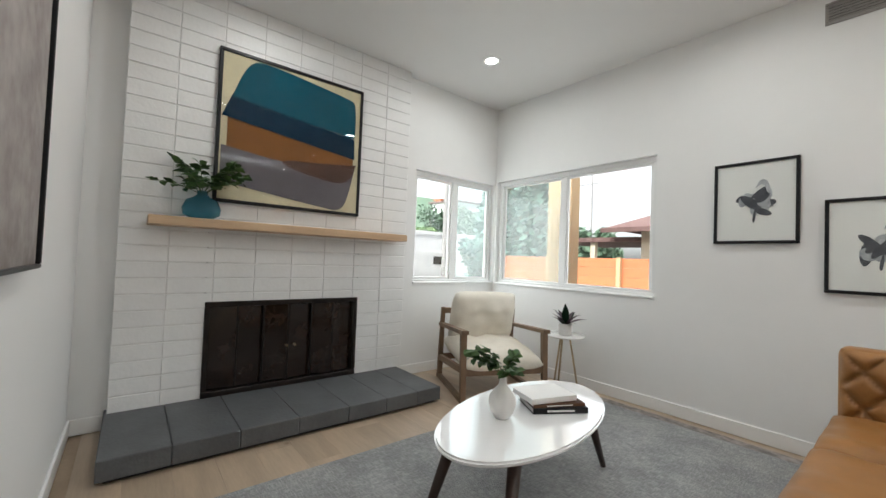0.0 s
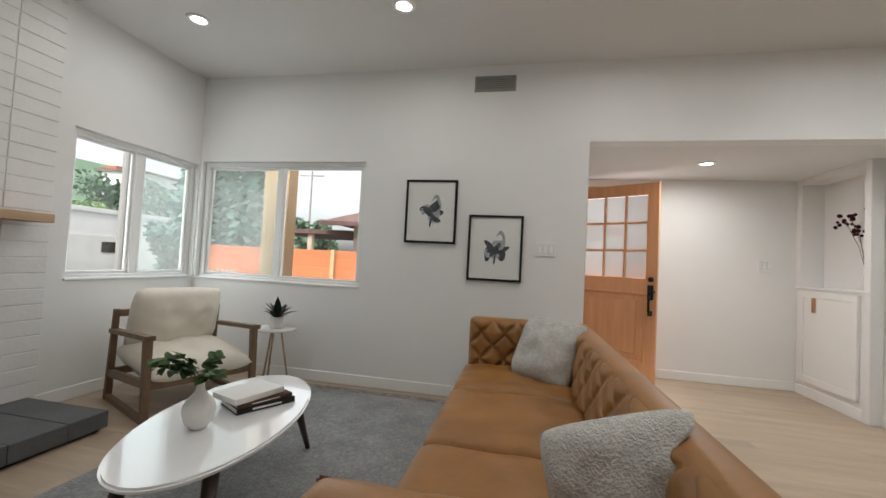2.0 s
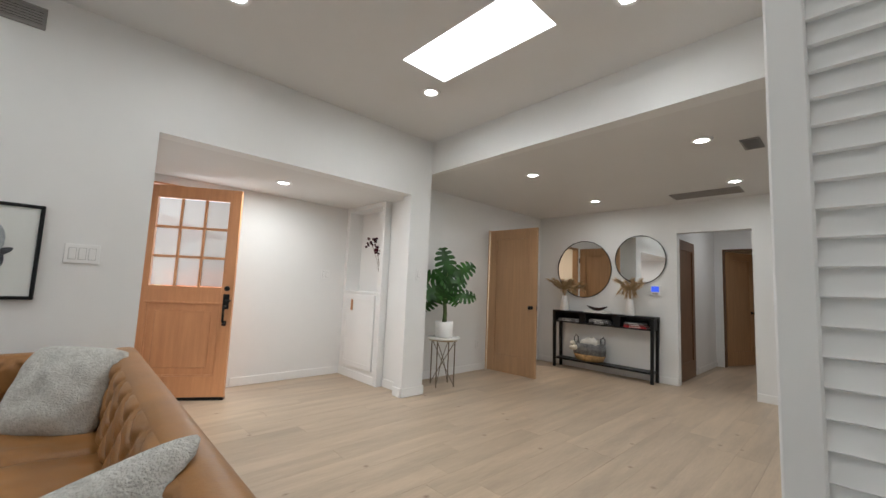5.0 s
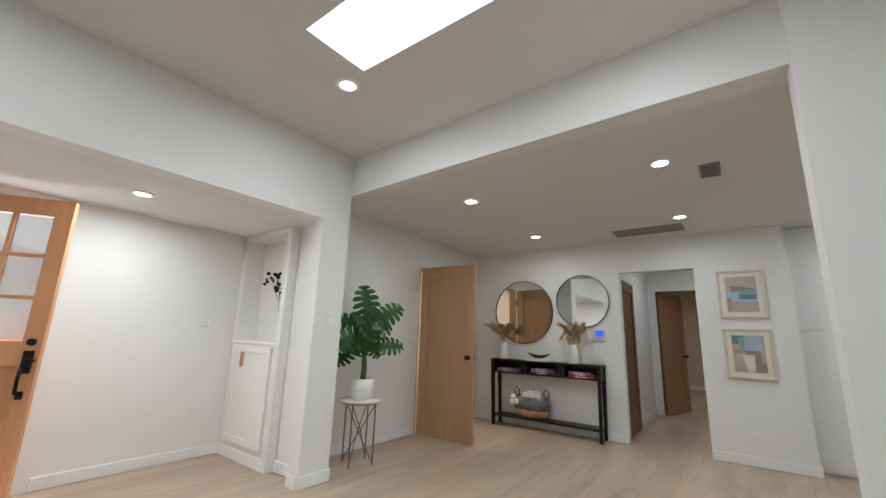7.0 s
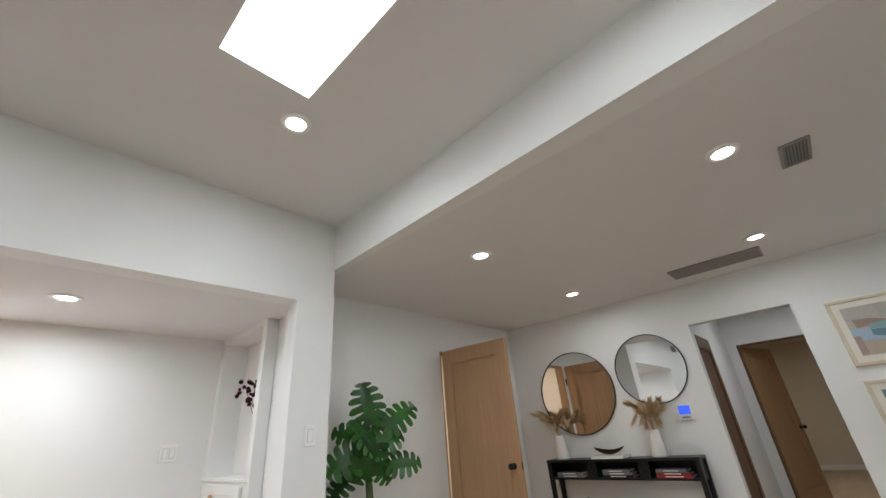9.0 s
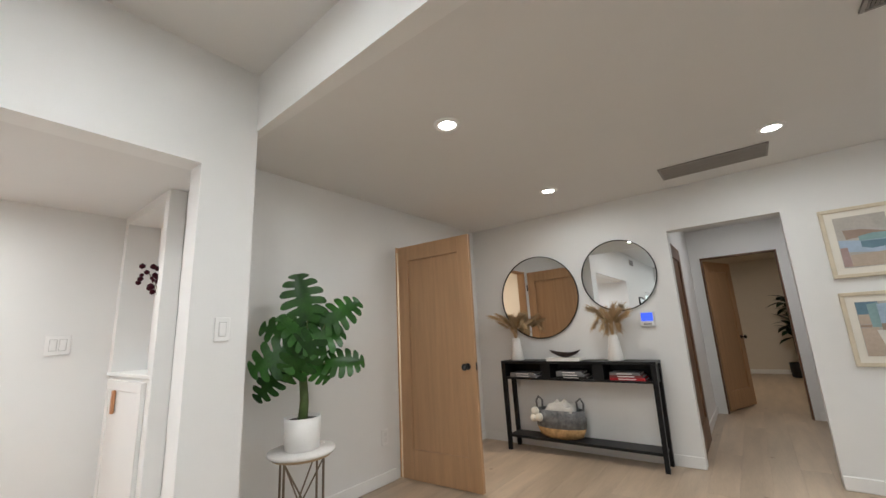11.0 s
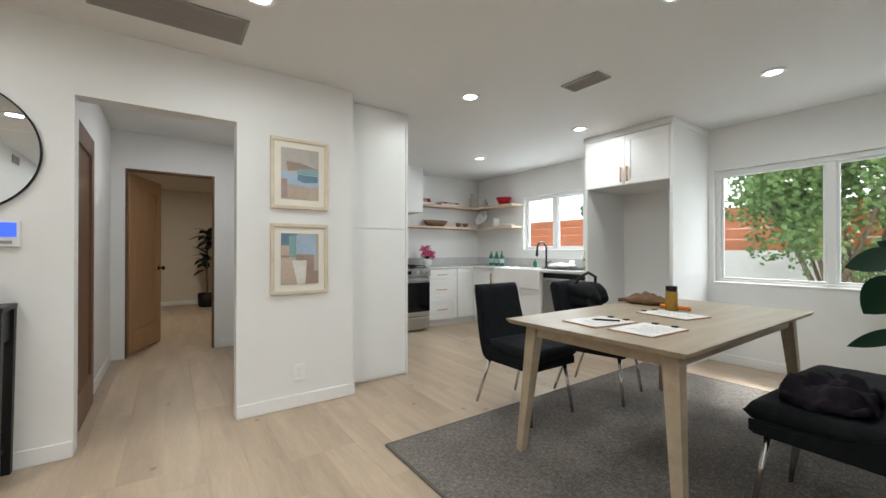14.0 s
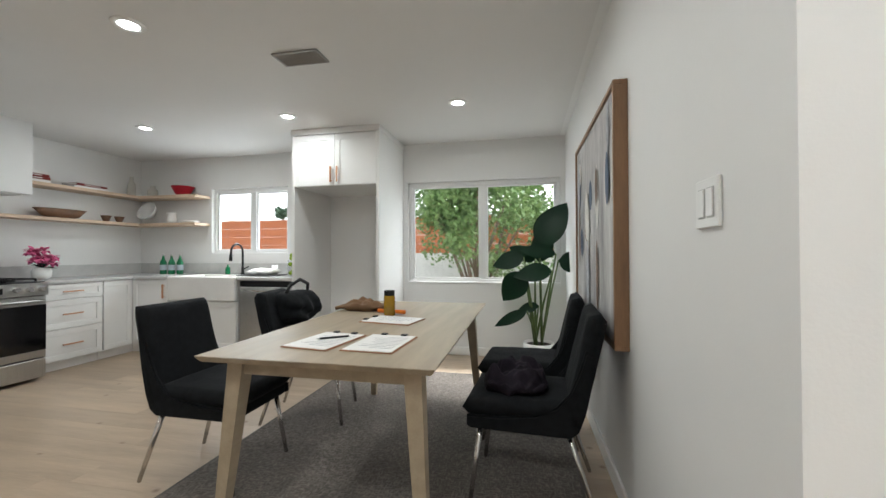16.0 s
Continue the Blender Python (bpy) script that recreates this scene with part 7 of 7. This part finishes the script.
for v in hill.verts:
    v.co.z = 22 * math.exp(-((v.co.x + 10) / 40) ** 2) * (0.6 + 0.4 * math.cos(v.co.y / 30)) + 0.8 * noise.noise(v.co * 0.09) - 1.0
fixed(part("hillside", move(hill, pose(-90, 75, -0.6)), FARLEAF, smooth=True), "green wooded hillside beyond the street", "hill")
tree("tree", pose(-42, 30, -0.45), 3.2, 0.25, 14, 2.3, 0.32, 150, TREELEAF, "light green street tree", 41)
tree("tree", pose(-46, 36, 0.8), 4.0, 0.3, 14, 3.4, 0.5, 130, FARLEAF, "dark round hillside tree crown", 42)
tree("tree", pose(-57, 50, 4.2), 4.0, 0.3, 14, 3.0, 0.5, 130, FARLEAF, "dark rounded hilltop tree", 43)
tree("tree", pose(-44, 41, 0.8), 4.0, 0.3, 12, 2.6, 0.5, 130, FARLEAF, "dark leafy hillside tree", 44)
t = thing("street_pole", pose(-11.0, 9.9, -0.45), "pale grey metal street pole", "pole")
part("pole", rod((0, 0, 0), (0, 0, 7), 0.13, 0.10), GREYMETAL, t)
part("red_sign", box(0.1, 0.14, 0.12, 0.42, 3.2, 3.9, 0.01), paint("pink_red_sign", (0.65, 0.12, 0.16)), t, "faded pink-red sign panel")


def vehicle(x, y, long_, high, label, van=True):
    t = thing("car", pose(x, y, -0.43), label, "car")
    bm = slab([(-long_ / 2, 0.35), (long_ / 2, 0.35), (long_ / 2, high * 0.55), (long_ / 2 - 0.9, high * 0.6), (long_ / 2 - 1.5, high), (-long_ / 2 + (0.1 if van else 0.9), high), (-long_ / 2, high * 0.6)], -0.85, 0.85, bevel=0.05)
    part("body", move(bm, pose(0, 0, 0, 90, 0, 90)), STUCCO, t, "white painted body")
    part("side_window", box(0.84, 0.87, long_ / 2 - 2.6, long_ / 2 - 1.5, high * 0.66, high * 0.86), BROWNGLASS, t)
    for yy in (-long_ / 2 + 0.8, long_ / 2 - 0.8):
        for s in (-1, 1):
            w = part("wheel", rod((s * 0.65, yy, 0.33), (s * 0.88, yy, 0.33), 0.33, sides=24), BLACK, t, "black tyre")
            part("rim", rod((s * 0.85, yy, 0.33), (s * 0.89, yy, 0.33), 0.2, sides=16), STEEL, w)


vehicle(-15.5, 12.3, 4.9, 1.95, "white van parked on the street")
vehicle(-15.2, 17.6, 4.3, 1.45, "pale saloon car parked on the street", False)
t = thing("picket_fence", pose(-6.6, 4.0, -0.45), "low white metal picket fence", "fence")
for k in range(46):
    part("picket", box(-0.01, 0.01, k * 0.16, k * 0.16 + 0.022, 0.05, 1.15), PLASTIC, t)
for z in (0.15, 1.05):
    part("rail", box(-0.015, 0.015, 0, 7.3, z, z + 0.04), PLASTIC, t)
t = thing("hedge", pose(-9.0, 9.95, -0.45), "dark green clipped hedge", "hedge")
rnd = random.Random(77)
bm = bmesh.new()
for k in range(40):
    leaf_cloud(rnd, 200, (rnd.uniform(-0.3, 0.3), rnd.uniform(-0.75, 0.75), rnd.uniform(0.3, 2.1)), (0.32, 0.32, 0.32), 0.16, bm)
part("foliage", bm, CYPRESSLEAF, t)

# garden side
t = thing("garden_wall", pose(6.0, -7.2, -0.45), "white rendered garden wall", "wall")
part("masonry", box(-10, 12, -0.1, 0.1, 0, 1.62), STUCCO, t)
board_fence(-4.0, 18.0, -7.32, 1.17, 2.02, 4, "orange-stained boards above the garden wall", 2.2, -1)


def garden_tree():
    t = thing("tree", pose(4.72, -5.6, -0.45), "many-stemmed leafy green garden tree", "tree")
    rnd = random.Random(15)
    bm, leaves = bmesh.new(), bmesh.new()
    for k in range(16):
        a = rnd.uniform(0, 6.28)
        r = rnd.uniform(0.4, 1.35)
        top = Vector((math.cos(a) * r, math.sin(a) * r * 0.7, rnd.uniform(2.0, 3.3)))
        foot = Vector((rnd.uniform(-0.22, 0.22), rnd.uniform(-0.15, 0.15), 0))
        tube([foot, foot * 1.2 + Vector((0, 0, 0.9)), foot.lerp(top, 0.55) + Vector((0, 0, 0.5)), top], 0.035, 6, bm=bm, taper=0.4)
        for j in range(5):
            c = top + Vector((rnd.uniform(-0.5, 0.5), rnd.uniform(-0.4, 0.4), rnd.uniform(-0.7, 0.4)))
            leaf_cloud(rnd, 170, c, (0.36, 0.36, 0.34), 0.085, leaves)
        for j in range(2):
            hang = top + Vector((rnd.uniform(-0.3, 0.3), rnd.uniform(-0.2, 0.2), -0.6))
            leaf_cloud(rnd, 60, hang, (0.13, 0.13, 0.5), 0.075, leaves)
    part("trunk", bm, BARK, t, "cluster of thin pale stems", True)
    part("crown", leaves, TREELEAF, t, "airy crown of small light leaves")


garden_tree()
tree("tree", pose(28.2, -34.3, -0.45), 5.7, 0.11, 12, 0.55, 0.34, 90, FARLEAF, "slim round-headed tree beyond the garden fence", 51)
tree("tree", pose(0.8, -14, -0.45), 2.5, 0.2, 12, 1.8, 0.3, 140, TREELEAF, "light green tree beyond the garden wall", 52)

# ---- floor planks ----


def planks():
    rnd = random.Random(9)
    lengths = (1.05, 1.45, 1.9, 2.25)
    shared = {}
    width = 0.19
    y = -2.93
    while y < 5.26:
        x0, x1 = (3.33, 9.14) if y < 0.3 else ((-2.69, 9.26) if y < 3.9 else (0.9, 6.8))
        x, first = x0, True
        while x < x1 - 0.02:
            L = rnd.choice(lengths) if not first else rnd.choice((0.45, 0.8, 1.05, 1.45))
            first = False
            L = round(x1 - x, 3) if x + L > x1 - 0.25 else L
            if L not in shared:
                o = part("plank", box(0.0003, L - 0.0003, 0.0003, width - 0.0003, -0.014, 0.0, 0.0003), OAK, floor)
                shared[L] = o.data
            else:
                o = new("plank", shared[L])
                o.parent = floor
            o.location = (x, y, rnd.uniform(-0.0003, 0.0))
            x += L
        y += width


planks()
